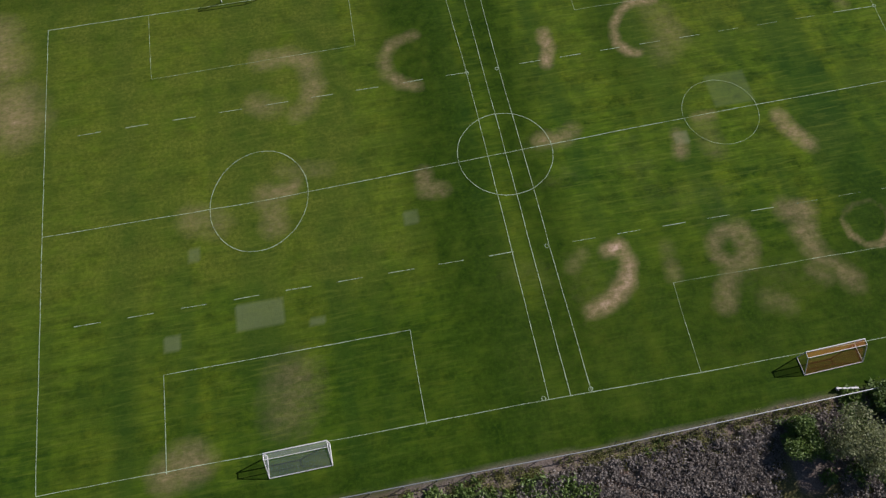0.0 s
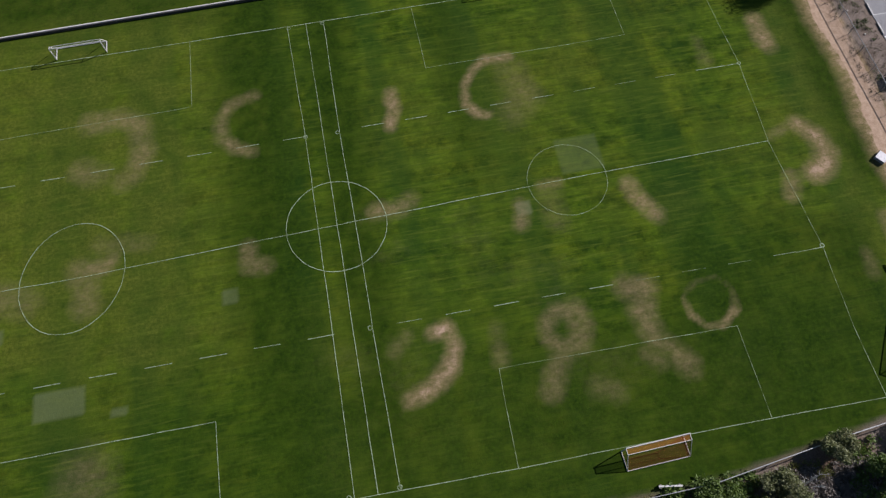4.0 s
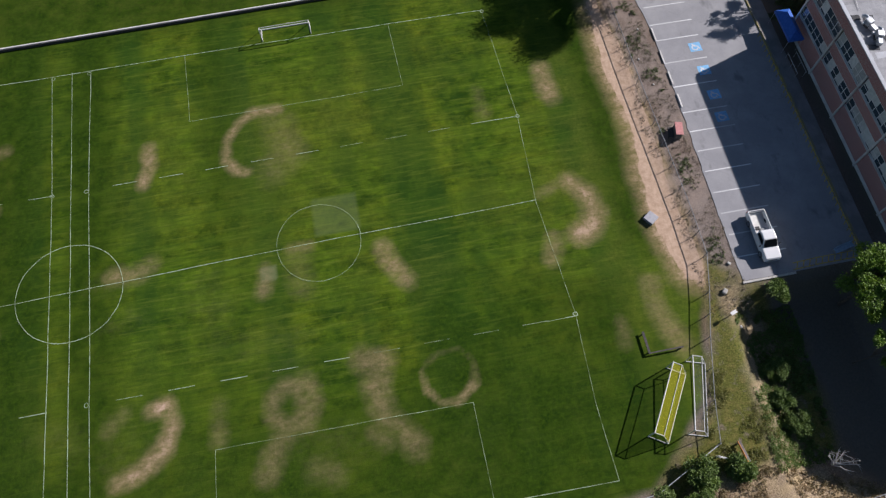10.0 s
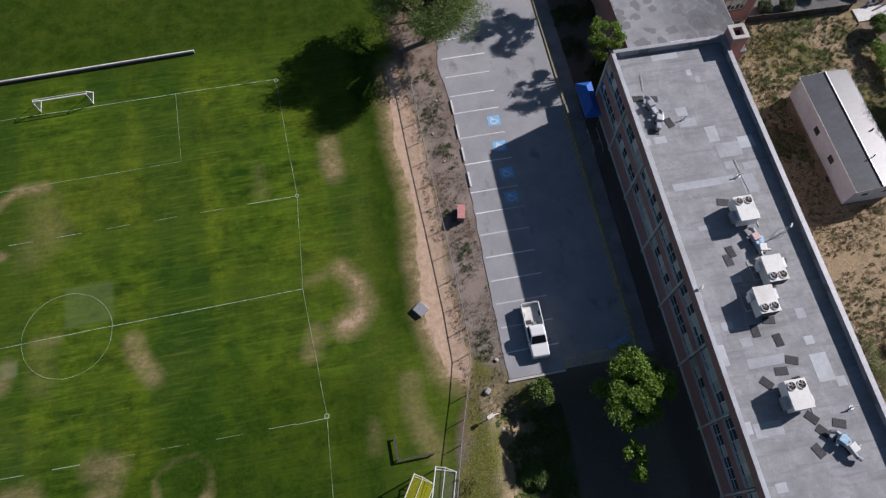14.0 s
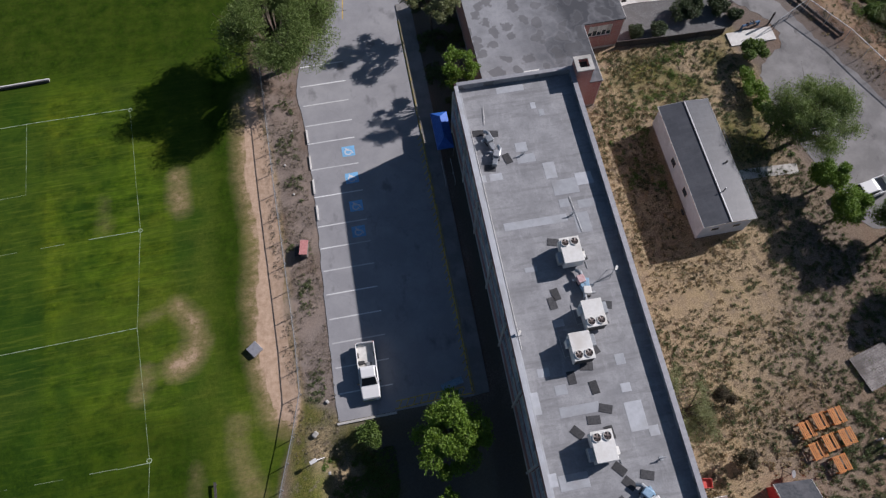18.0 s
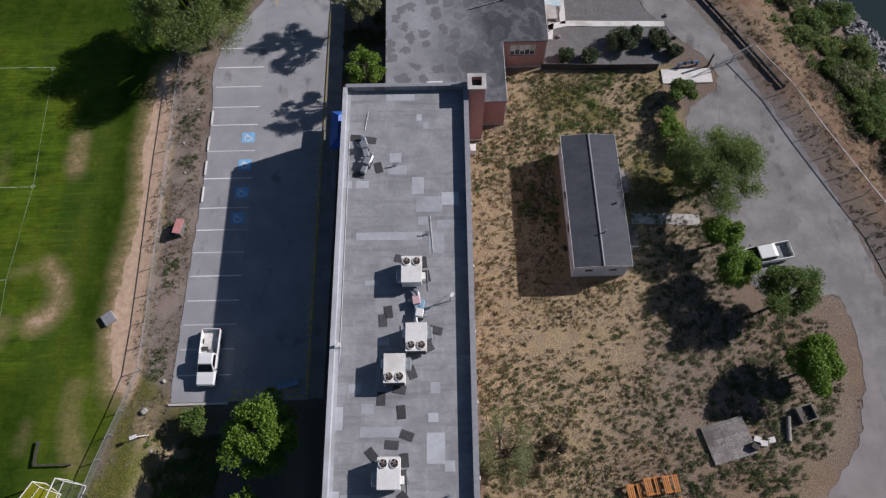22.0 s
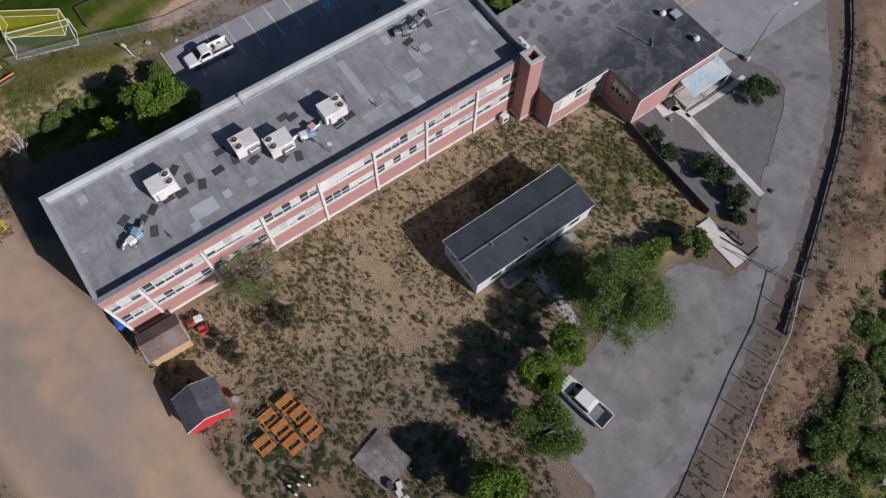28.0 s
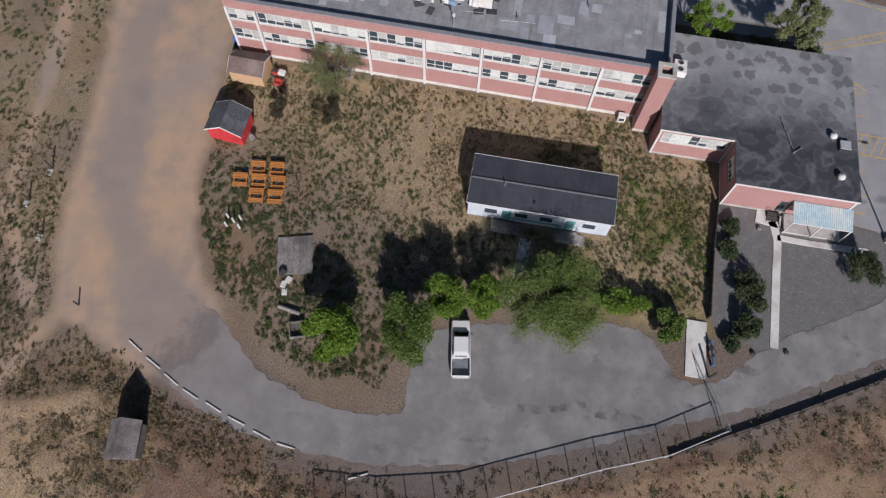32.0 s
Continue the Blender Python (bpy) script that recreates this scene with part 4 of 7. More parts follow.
stop = whole("wheel_stop", soft_box(-0.1, -0.95, 0.035, 0.1, 0.95, 0.16, 0.03), PALE, "pale concrete wheel stop at the head of a stall", "wheel stop", "wheel stops of the lot", at=pose(86.0, 60.8, 0))
for y0 in (57.25, 54.0, 50.6):
    copy_thing(stop, pose(85.93, y0, 0, 0, 0, -1))
whole("kerb", boxes((84.9, 26.85, -0.3, 90.9, 27.08, 0.17)), CONCRETE, "concrete kerb at the end of the lot", "kerb", kind="structure")
for x0, y0, x1, y1 in ((99.42, 27.3, 99.6, 76),):
    whole("kerb", prism([(98.92, 27.3), (99.08, 27.3), (99.72, 76), (99.56, 76)], -0.3, 0.16), surface("yellow_kerb", (0.34, 0.26, 0.07), (0.20, 0.19, 0.17), 1.2, 0.8, c3=(0.22, 0.21, 0.19)), "kerb with faded yellow paint beside the walkway", "kerb", kind="structure")

# ---- school ----
school = thing("school_building", "two-storey red brick school with white pilasters and a grey flat roof", "school", 102.25, 8.8, 0, -0.95)
SW, SL = 13.0, 49.6
BAYS = [0.0, 3.5, 9.95, 16.4, 22.9, 29.4, 36.0, 42.6, 49.6]
for z0, z1 in ((0.45, 2.9), (4.5, 5.95), (7.75, 9.1)):
    part("wall", boxes((SW - 0.3, 0, z0, SW, SL, z1)), BRICK, school)
    part("wall", boxes((0, 0, z0, 0.3, SL, z1)), BRICK, school)
part("wall", boxes((0.3, 0, 0.45, SW - 0.3, 0.3, 9.1)), BRICK, school)
part("wall", boxes((0.3, SL - 0.3, 0.45, SW - 0.3, SL, 9.1)), BRICK, school)
# east and north inner faces: their shade is put into a darker felt
part("parapet_lining", boxes((SW - 0.335, 0.305, 8.4, SW - 0.303, SL - 0.34, 9.098), (0.305, SL - 0.335, 8.4, SW - 0.34, SL - 0.303, 9.098)), TARROOF, school, "roofing felt turned up the parapet, dark tone for its shade")
# west and south inner faces: the sunlight on them is put into a paler felt
part("parapet_lining", boxes((0.303, 0.345, 8.4, 0.335, SL - 0.34, 9.098), (0.34, 0.303, 8.4, SW - 0.34, 0.335, 9.098)), PATCH, school, "roofing felt turned up the parapet, pale tone for its sunlight")
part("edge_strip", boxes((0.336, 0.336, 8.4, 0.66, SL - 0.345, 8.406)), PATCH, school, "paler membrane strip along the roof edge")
part("plinth", boxes((-0.05, -0.05, -0.3, SW + 0.05, SL + 0.05, 0.45)), PALE, school, "pale concrete base course")
part("floor_slab", boxes((0.3, 0.3, 4.1, SW - 0.3, SL - 0.3, 4.4)), CONCRETE, school)
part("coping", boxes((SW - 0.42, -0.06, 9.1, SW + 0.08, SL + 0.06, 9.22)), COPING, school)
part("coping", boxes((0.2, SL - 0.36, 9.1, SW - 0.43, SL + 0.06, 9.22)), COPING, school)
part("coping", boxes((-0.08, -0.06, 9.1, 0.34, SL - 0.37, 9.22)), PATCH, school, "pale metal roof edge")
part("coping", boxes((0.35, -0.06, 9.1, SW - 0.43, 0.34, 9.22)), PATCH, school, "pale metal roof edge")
roof = part("roof", boxes((0.3, 0.3, 8.1, SW - 0.3, SL - 0.3, 8.4)), ROOF, school, "grey membrane roof with scuffs and paler repairs")
mesh_pil = mesh_of("pilaster", boxes((-0.12, -0.135, 0.0, 0.12, 0.135, 7.9)), WHITE)
mesh_thin = mesh_of("pilaster", boxes((-0.1, -0.1, 0.0, 0.1, 0.1, 7.9)), PALE)


def ring_frame(w, h, t, d):
    """A rectangular frame in one piece, opening along x."""
    bm = bmesh.new()
    rings = [[bm.verts.new((x, *p)) for p in ((e, e), (w - e, e), (w - e, h - e), (e, h - e))] for x, e in ((-d, 0), (d, 0), (d, t), (-d, t))]
    for a, b in zip(rings, rings[1:] + rings[:1]):
        for i in range(4):
            bm.faces.new((a[i], a[(i + 1) % 4], b[(i + 1) % 4], b[i]))
    return bm


def window_band(parent, x, y0, y1, z0, z1, side, seed, open_rate=0.2):
    """A ribbon window between two pilasters; side is +1 where it faces +x."""
    rnd = random.Random(seed)
    n = max(2, round((y1 - y0) / 1.05))
    w = (y1 - y0) / n
    h = z1 - z0
    win = part("window", ring_frame(y1 - y0, h, 0.07, 0.06), WHITE, parent, "white ribbon window with blinds", pose(x, y0, z0))
    for i in range(1, n):
        part("mullion", boxes((-0.05, i * w - 0.04, 0.07, 0.05, i * w + 0.04, h - 0.07)), WHITE, win)
    part("transom", boxes((-0.045, 0.07, h * 0.42, 0.045, y1 - y0 - 0.07, h * 0.42 + 0.06)), WHITE, win)
    part("sill", boxes((-0.02, 0, -0.1, 0.2, y1 - y0, -0.005)) if side > 0 else boxes((-0.2, 0, -0.1, 0.02, y1 - y0, -0.005)), PALE, win)
    for i in range(n):
        yc = (i + 0.5) * w
        part("pane", boxes((-0.012, yc - w / 2 + 0.045, 0.075, 0.012, yc + w / 2 - 0.045, h - 0.075)), GLASS, win)
        r = rnd.random()
        drop = rnd.uniform(0.78, 1.0) if r > 0.5 else (0.0 if r < open_rate else rnd.uniform(0.35, 0.75))
        if drop:
            part("blind", boxes((side * 0.016, yc - w / 2 + 0.05, 0.09 + (h - 0.18) * (1 - drop), side * 0.03, yc + w / 2 - 0.05, h - 0.09)), BLIND, win)


for side, x in ((1, SW - 0.1), (-1, 0.1)):
    for k, (a, b) in enumerate(zip(BAYS, BAYS[1:])):
        for s, (z0, z1) in enumerate(((2.95, 4.45), (6.0, 7.7))):
            window_band(school, x, a + 0.19, b - 0.19, z0, z1, side, 31 * k + 7 * s + (side > 0) * 100, 0.2 if side > 0 else 0.45)
    for y0 in BAYS:
        part("pilaster", mesh_pil if side > 0 else mesh_thin, WHITE, school, "white painted pilaster", pose(SW + 0.1 if side > 0 else -0.1, min(max(y0, 0.2), SL - 0.2), 0))

# repairs, pads and pipes on the roof
mesh_sq = mesh_of("roof_patch", soft_box(-0.5, -0.5, 0, 0.5, 0.5, 0.012, 0.006, 1), PATCH)
for x, y, w, h in ((5.9, 48.4, 3.0, 0.8), (7.9, 45.9, 0.55, 0.8), (8.6, 44.9, 0.55, 0.8), (5.5, 41.1, 1.2, 1.1), (5.7, 39.7, 1.9, 1.0), (7.8, 37.9, 1.2, 1.9), (8.9, 35.8, 2.6, 1.7), (11.0, 36.4, 1.7, 1.4),
                   (0.8, 38.1, 0.7, 0.8), (2.2, 38.1, 1.3, 0.8), (5.0, 32.4, 6.4, 0.85), (9.6, 31.6, 1.5, 2.2), (8.3, 34.0, 1.0, 0.9), (10.6, 33.6, 1.9, 0.9), (4.7, 21.9, 1.0, 0.7), (3.4, 15.8, 1.1, 0.9), (4.6, 13.8, 3.6, 0.9),
                   (0.9, 15.0, 0.7, 2.0), (2.2, 17.6, 1.1, 0.8), (9.4, 12.4, 1.6, 2.6), (9.4, 17.6, 0.9, 1.0), (9.2, 15.0, 0.9, 0.8), (10.6, 10.9, 0.9, 0.9), (2.6, 8.0, 2.6, 1.3), (0.8, 8.4, 0.8, 1.1), (1.9, 3.2, 1.0, 0.8), (6.6, 1.2, 1.3, 0.7), (3.4, 27.6, 1.2, 0.5)):
    part("roof_patch", mesh_sq, PATCH, school, "", pose(x, y, 8.4) @ Matrix.Diagonal((w, h, 1, 1)))
pad_mesh = mesh_of("walkway_pad", soft_box(-0.38, -0.6, 0, 0.38, 0.6, 0.03, 0.01, 1), MAT)
for x, y, r in ((4.6, 23.9, 5), (5.1, 24.7, 8), (9.5, 22.9, 75), (8.8, 21.5, 25), (7.3, 19.0, 20), (6.2, 17.5, 80), (4.6, 16.7, 0), (6.4, 15.5, 5), (6.9, 13.5, 70), (5.6, 12.7, 85), (6.7, 11.4, 5), (6.6, 10.0, 10), (3.9, 11.9, 40), (6.7, 8.3, 40), (7.2, 7.0, 40), (6.2, 5.5, 25),
                (8.9, 7.4, 70), (8.3, 29.6, 5), (8.6, 28.2, 10), (6.2, 30.0, 75), (1.4, 43.5, 85), (2.9, 43.2, 80), (3.8, 40.0, 15), (1.8, 39.2, 80)):
    part("walkway_pad", pad_mesh, MAT, school, "black rubber walkway pad", pose(x, y, 8.415, 0, 0, r))
part("conduit", tubes([((9.0, 34.6, 8.48), (9.3, 30.6, 8.48))], 0.022, 6), WHITE, school)
part("conduit", tubes([((2.6, 46.6, 8.5), (2.3, 44.4, 8.5)), ((0.75, 44, 8.46), (0.75, 20, 8.46))], 0.022, 6), WHITE, school)

# ---- chimney at the corner ----
chim = thing("chimney", "square red brick chimney stack with a hollow concrete cap", "chimney", 116.95, 57.5, 0, -0.95)
for wall_box in ((-0.8, -0.9, -0.2, 0.95, -0.58, 10.2), (-0.8, 0.58, -0.2, 0.95, 0.9, 10.2), (-0.8, -0.58, -0.2, -0.45, 0.58, 10.2), (0.6, -0.58, -0.2, 0.95, 0.58, 10.2)):
    part("stack_wall", boxes(wall_box), BRICK, chim)
part("cap", boxes((-0.9, -0.98, 10.2, 1.05, -0.55, 10.35), (-0.9, 0.55, 10.2, 1.05, 0.98, 10.35), (-0.9, -0.55, 10.2, -0.45, 0.55, 10.35), (0.6, -0.55, 10.2, 1.05, 0.55, 10.35)), CONCRETE, chim)
part("flue", boxes((-0.44, -0.57, 9.7, 0.59, 0.57, 9.75)), BLACK, chim)
part("base", boxes((-0.86, -0.96, -0.2, 1.01, 0.96, 0.4)), PALE, chim)

# ---- annex ----
annex = thing("school_annex", "single-storey brick annex with a dark tarred flat roof", "school")
AX0, AX1, AX2, AY0, AY1, AY2, AZ = 107.2, 120.5, 125.8, 58.65, 66.8, 79.6, 4.85
part("wall", boxes((AX0, AY0, 0.3, AX0 + 0.3, AY2, AZ)), BRICK, annex)
part("wall", boxes((AX0 + 0.3, AY2 - 0.3, 0.3, AX2 - 0.3, AY2, AZ)), BRICK, annex)
part("wall", boxes((AX0 + 0.3, AY0, 0.3, AX1 - 0.3, AY0 + 0.3, AZ)), BRICK, annex)
part("wall", boxes((AX1 - 0.3, AY0, 0.3, AX1, AY1, 2.5), (AX1 - 0.3, AY0, 4.3, AX1, AY1, AZ), (AX1 - 0.3, AY0, 2.5, AX1, AY0 + 0.5, 4.3), (AX1 - 0.3, AY1 - 0.5, 2.5, AX1, AY1, 4.3)), BRICK, annex)
part("wall", boxes((AX1, AY1, 0.3, AX2, AY1 + 0.3, 2.2), (AX1, AY1, 4.2, AX2, AY1 + 0.3, AZ), (AX1, AY1, 2.2, 121.6, AY1 + 0.3, 4.2), (124.6, AY1, 2.2, AX2, AY1 + 0.3, 4.2)), BRICK, annex)
part("wall", boxes((AX2 - 0.3, AY1 + 0.3, 0.3, AX2, 72.6, AZ), (AX2 - 0.3, 72.6, 2.6, AX2, 73.8, AZ), (AX2 - 0.3, 73.8, 0.3, AX2, AY2, AZ)), BRICK, annex)
part("plinth", prism([(AX0 - 0.03, AY0 - 0.03), (AX1 + 0.03, AY0 - 0.03), (AX1 + 0.03, AY1 - 0.03), (AX2 + 0.03, AY1 - 0.03), (AX2 + 0.03, AY2 + 0.03), (AX0 - 0.03, AY2 + 0.03)], -0.3, 0.3), CONCRETE, annex)
part("roof", prism([(AX0 - 0.12, AY0 - 0.1), (AX1 + 0.12, AY0 - 0.1), (AX1 + 0.12, AY1 - 0.12), (AX2 + 0.12, AY1 - 0.12), (AX2 + 0.12, AY2 + 0.12), (AX0 - 0.12, AY2 + 0.12)], AZ, AZ + 0.15), TARROOF, annex, "dark tarred roof with dried puddle rings")
window_band(annex, AX1 - 0.12, AY0 + 0.5, AY1 - 0.5, 2.55, 4.25, 1, 5, 0.1)
sidewin = part("window", boxes((121.6, 66.92, 2.2, 124.6, 67.02, 2.3), (121.6, 66.92, 4.1, 124.6, 67.02, 4.2)), WHITE, annex, "white framed five-light window")
for i in range(6):
    part("mullion", boxes((121.6 + i * 0.585, 66.925, 2.302, 121.675 + i * 0.585, 67.015, 4.098)), WHITE, sidewin)
for i in range(5):
    part("pane", boxes((121.68 + i * 0.585, 66.96, 2.31, 122.18 + i * 0.585, 66.99, 4.09)), GLASS, sidewin)
    part("blind", boxes((121.69 + i * 0.585, 66.945, 2.9 + 0.25 * (i % 2), 122.17 + i * 0.585, 66.955, 4.08)), BLIND, sidewin)
for x0, y0 in ((AX1 + 0.02, AY0 + 0.12), (AX1 + 0.02, AY1 - 0.14), (AX2 + 0.02, AY1 + 0.1), (AX2 + 0.02, AY2 - 0.12)):
    part("corner_trim", boxes((x0 - 0.06, y0 - 0.1, 0.0, x0 + 0.06, y0 + 0.1, AZ - 0.01)), WHITE, annex, "white corner board")
part("fascia", boxes((AX2 + 0.13, AY1 - 0.12, AZ - 0.12, AX2 + 0.17, AY2 + 0.12, AZ + 0.12)), WHITE, annex)
part("fascia", boxes((AX1 + 0.13, AY0 - 0.1, AZ - 0.12, AX1 + 0.17, AY1 - 0.13, AZ + 0.12)), WHITE, annex)
part("door", boxes((AX2 - 0.2, 72.65, 0.3, AX2 - 0.14, 73.75, 2.55)), GLASS, annex, "dark glazed entrance door")
AWN = surface("pale_blue_awning", (0.36, 0.50, 0.55), (0.50, 0.62, 0.66), 2.0, 0.6, c3=(0.62, 0.66, 0.62))
awning = thing("awning", "pale blue corrugated awning over the annex entrance", "awning")
bm = bmesh.new()
for i in range(28):
    y0 = 73.6 + i * 0.225
    v = [bm.verts.new(p) for p in ((125.9, y0, 3.2), (125.9, y0 + 0.225, 3.2), (128.3, y0 + 0.225, 2.75), (128.3, y0, 2.75), (125.9, y0 + 0.112, 3.26), (128.3, y0 + 0.112, 2.81))]
    bm.faces.new((v[0], v[4], v[5], v[3]))
    bm.faces.new((v[4], v[1], v[2], v[5]))
bmesh.ops.remove_doubles(bm, verts=list(bm.verts), dist=0.001)
part("cover", bm, AWN, awning)
part("beam", boxes((128.2, 73.6, 2.62, 128.3, 79.9, 2.74)), WHITE, awning)
for y0 in (73.7, 76.7, 79.8):
    part("post", boxes((128.19, y0 - 0.05, 0.03, 128.29, y0 + 0.05, 2.62)), WHITE, awning)
whole("ramp", boxes((125.95, 73.8, 0, 128.2, 79.8, 0.35)), CONCRETE, "concrete ramp under the awning", "ramp", kind="structure")
steps = thing("entrance_steps", "dark steel entrance steps with rails at the annex door", "steps")
for i in range(3):
    part("step", boxes((126.1 + 0.3 * i, 72.0, 0, 126.4 + 0.3 * i, 73.4, 0.51 - 0.17 * i)), DARKWOOD, steps)
part("rail", tubes([((126.1, 71.95, 0), (126.1, 71.95, 1.4)), ((126.1, 71.95, 1.4), (127.1, 71.95, 0.95)), ((127.1, 71.95, 0.95), (127.1, 71.95, 0)), ((126.1, 73.45, 0), (126.1, 73.45, 1.4)), ((126.1, 73.45, 1.4), (127.1, 73.45, 0.95)), ((127.1, 73.45, 0.95), (127.1, 73.45, 0))], 0.025, 6), DARKWOOD, steps)
for pts, w in (([(127.0, 72.6), (129.2, 73.2), (134, 73.0), (141.6, 72.7)], 0.85), ([(128.9, 73.2), (129.0, 77), (128.9, 83)], 0.7), ([(126.6, 70.9), (127.0, 73.6)], 1.6)):
    whole("footpath", slab_along([tuple(p) for p in curve_through(pts, 0.8)], w, -0.1, 0.06), PALE, "pale concrete footpath through the gravel bed", "path", kind="structure")

# ---- plants ----


def leaf_mesh(name, points, size, material, seed, per=3, up=0.35):
    """Many small folded leaves round the given points."""
    rs = np.random.RandomState(seed)
    p = np.repeat(np.asarray(points, float), per, axis=0)
    n = len(p)
    p = p + rs.normal(0, size * 0.9, (n, 3))
    s = size * rs.uniform(0.6, 1.3, n)[:, None]
    a = rs.normal(0, 1, (n, 3))
    a[:, 2] *= 0.6
    a /= np.linalg.norm(a, axis=1)[:, None] + 1e-9
    b = np.cross(a, rs.normal(0, 1, (n, 3)) + np.array([0, 0, up]))
    b /= np.linalg.norm(b, axis=1)[:, None] + 1e-9
    c = np.cross(a, b)
    v = np.stack([p - a * s, p + b * s * 0.55 + c * s * 0.2, p + a * s, p - b * s * 0.55 + c * s * 0.2], 1).reshape(-1, 3)
    me = bpy.data.meshes.new(name)
    me.vertices.add(n * 4)
    me.vertices.foreach_set("co", v.astype(np.float32).ravel())
    k = np.arange(n * 4, dtype=np.int32).reshape(n, 4)
    tri = np.concatenate([k[:, [0, 1, 2]], k[:, [0, 2, 3]]], 1).reshape(-1)
    me.loops.add(len(tri))
    me.loops.foreach_set("vertex_index", tri)
    me.polygons.add(len(tri) // 3)
    me.polygons.foreach_set("loop_start", np.arange(0, len(tri), 3, dtype=np.int32))
    me.update()
    me.validate()
    me.materials.append(material)
    return me


def crown_points(rnd, n, cx, cy, cz, rx, ry, rz, lumps=9, fill=0.55, small=1.0):
    """Points in an uneven crown made of overlapping lumps."""
    balls = []
    for _ in range(lumps):
        a, u = rnd.uniform(0, math.tau), rnd.uniform(-0.6, 0.9)
        k = rnd.uniform(0.35, 0.75 + 0.4 * (1 - small))
        balls.append((cx + rx * k * math.cos(a) * math.sqrt(1 - u * u * 0.6), cy + ry * k * math.sin(a) * math.sqrt(1 - u * u * 0.6), cz + rz * u * 0.75, rnd.uniform(0.28, 0.48) * small))
    pts = []
    while len(pts) < n:
        bx, by, bz, br = rnd.choice(balls)
        d = Vector((rnd.gauss(0, 1), rnd.gauss(0, 1), rnd.gauss(0, 1))).normalized() * (rnd.uniform(fill, 1.0))
        pts.append((bx + d.x * br * rx, by + d.y * br * ry, max(0.15, bz + d.z * br * rz)))
    return pts, balls


def tree(name, label, x, y, height, rx, ry, material, seed, leaves=2200, size=0.2, trunk=0.2, lumps=10, base=0.3, category="tree", fill=0.55, stems=1, small=1.0):
    rnd = random.Random(seed)
    t = thing(name, label, category, x, y)
    leaves, size = int(leaves * 1.9), size * 0.68
    cz, rz = height * (1 + base) / 2, height * (1 - base) / 2 + 0.1
    pts, balls = crown_points(rnd, leaves, 0, 0, cz, rx, ry, rz, lumps, fill, small)
    bm = bmesh.new()
    for s in range(stems):
        ox, oy = (rnd.uniform(-0.4, 0.4), rnd.uniform(-0.4, 0.4)) if stems > 1 else (0, 0)
        fork = Vector((ox + rnd.uniform(-0.2, 0.2), oy + rnd.uniform(-0.2, 0.2), height * base))
        tube(bm, (ox * 0.4, oy * 0.4, float(swale(x, y)) - 0.1), fork, trunk, trunk * 0.75, 7)
        for bx, by, bz, br in balls[s::stems]:
            mid = fork.lerp(Vector((bx, by, bz)), 0.5) + Vector((rnd.uniform(-0.2, 0.2), rnd.uniform(-0.2, 0.2), 0.25))
            tube(bm, fork, mid, trunk * 0.5, trunk * 0.32, 5, False)
            tube(bm, mid, (bx, by, bz), trunk * 0.32, trunk * 0.12, 5, False)
            for _ in range(4):
                q = Vector((bx, by, bz)) + Vector((rnd.gauss(0, 1) * rx, rnd.gauss(0, 1) * ry, rnd.gauss(0, 1) * rz)) * br * 0.6
                tube(bm, mid.lerp(Vector((bx, by, bz)), rnd.uniform(0.3, 1)), q, trunk * 0.14, trunk * 0.04, 4, False)
    part("trunk", bm, BARK, t)
    part("crown", leaf_mesh("crown", pts, size, material, seed), material, t)
    return t


DRYBUSH = leafy("dead_leaves", (0.06, 0.045, 0.03), (0.14, 0.11, 0.07), (0.08, 0.075, 0.035))
tree("cottonwood_tree", "large grey-green tree beside the parking lot", 84.8, 71.2, 11.6, 7.2, 7.2, WILLOW, 1, 22000, 0.115, 0.42, 60, fill=0.3, small=0.75)
tree("small_maple", "small bright green tree by the school wall", 104.8, 63.4, 7.4, 2.7, 2.7, LIME, 3, 1500, 0.16, 0.14, 26, 0.4, fill=0.3, small=0.55)
tree("small_tree", "olive green tree by the annex", 103.4, 73.4, 8.6, 3.6, 3.5, GREY, 4, 2300, 0.16, 0.18, 34, 0.4, fill=0.3, small=0.52)
tree("maple_tree", "rounded green tree at the end of the parking lot", 95.4, 23.2, 7.2, 4.1, 4.0, LIME, 5, 4200, 0.18, 0.2, 32, small=0.62)
tree("sapling", "thin young tree in the shade of the school", 94.0, 16.8, 5.0, 1.5, 2.0, LIME, 6, 420, 0.2, 0.09, 9, small=0.6)
tree("green_tree", "dense bright green tree beside the drive", 148.9, 28.3, 6.0, 2.9, 3.0, LIME, 7, 3600, 0.17, 0.16, 13)
tree("yard_tree", "leafy green tree at the edge of the gravel turning area", 147.4, 35.4, 6.8, 3.7, 3.5, LEAF, 8, 5600, 0.13, 0.18, 22, fill=0.3, small=0.8)
tree("yard_tree", "bright green tree in front of the parked pickup", 143.0, 38.6, 5.6, 2.4, 2.6, LIME, 9, 3600, 0.14, 0.15, 15, fill=0.3)
tree("yard_tree", "bright green tree beside the parked pickup", 142.4, 42.6, 5.4, 2.2, 2.4, LIME, 10, 3200, 0.14, 0.14, 13, fill=0.3)
tree("elm_tree", "wide grey-green tree near the portable classroom", 142.1, 48.9, 9.0, 5.2, 5.4, WILLOW, 11, 15000, 0.10, 0.24, 60, 0.2, fill=0.1, stems=2, small=0.75)
tree("elm_tree", "dark green tree close to the portable classroom", 139.4, 50.2, 6.0, 2.6, 2.8, LEAF, 12, 1500, 0.18, 0.2, 10)
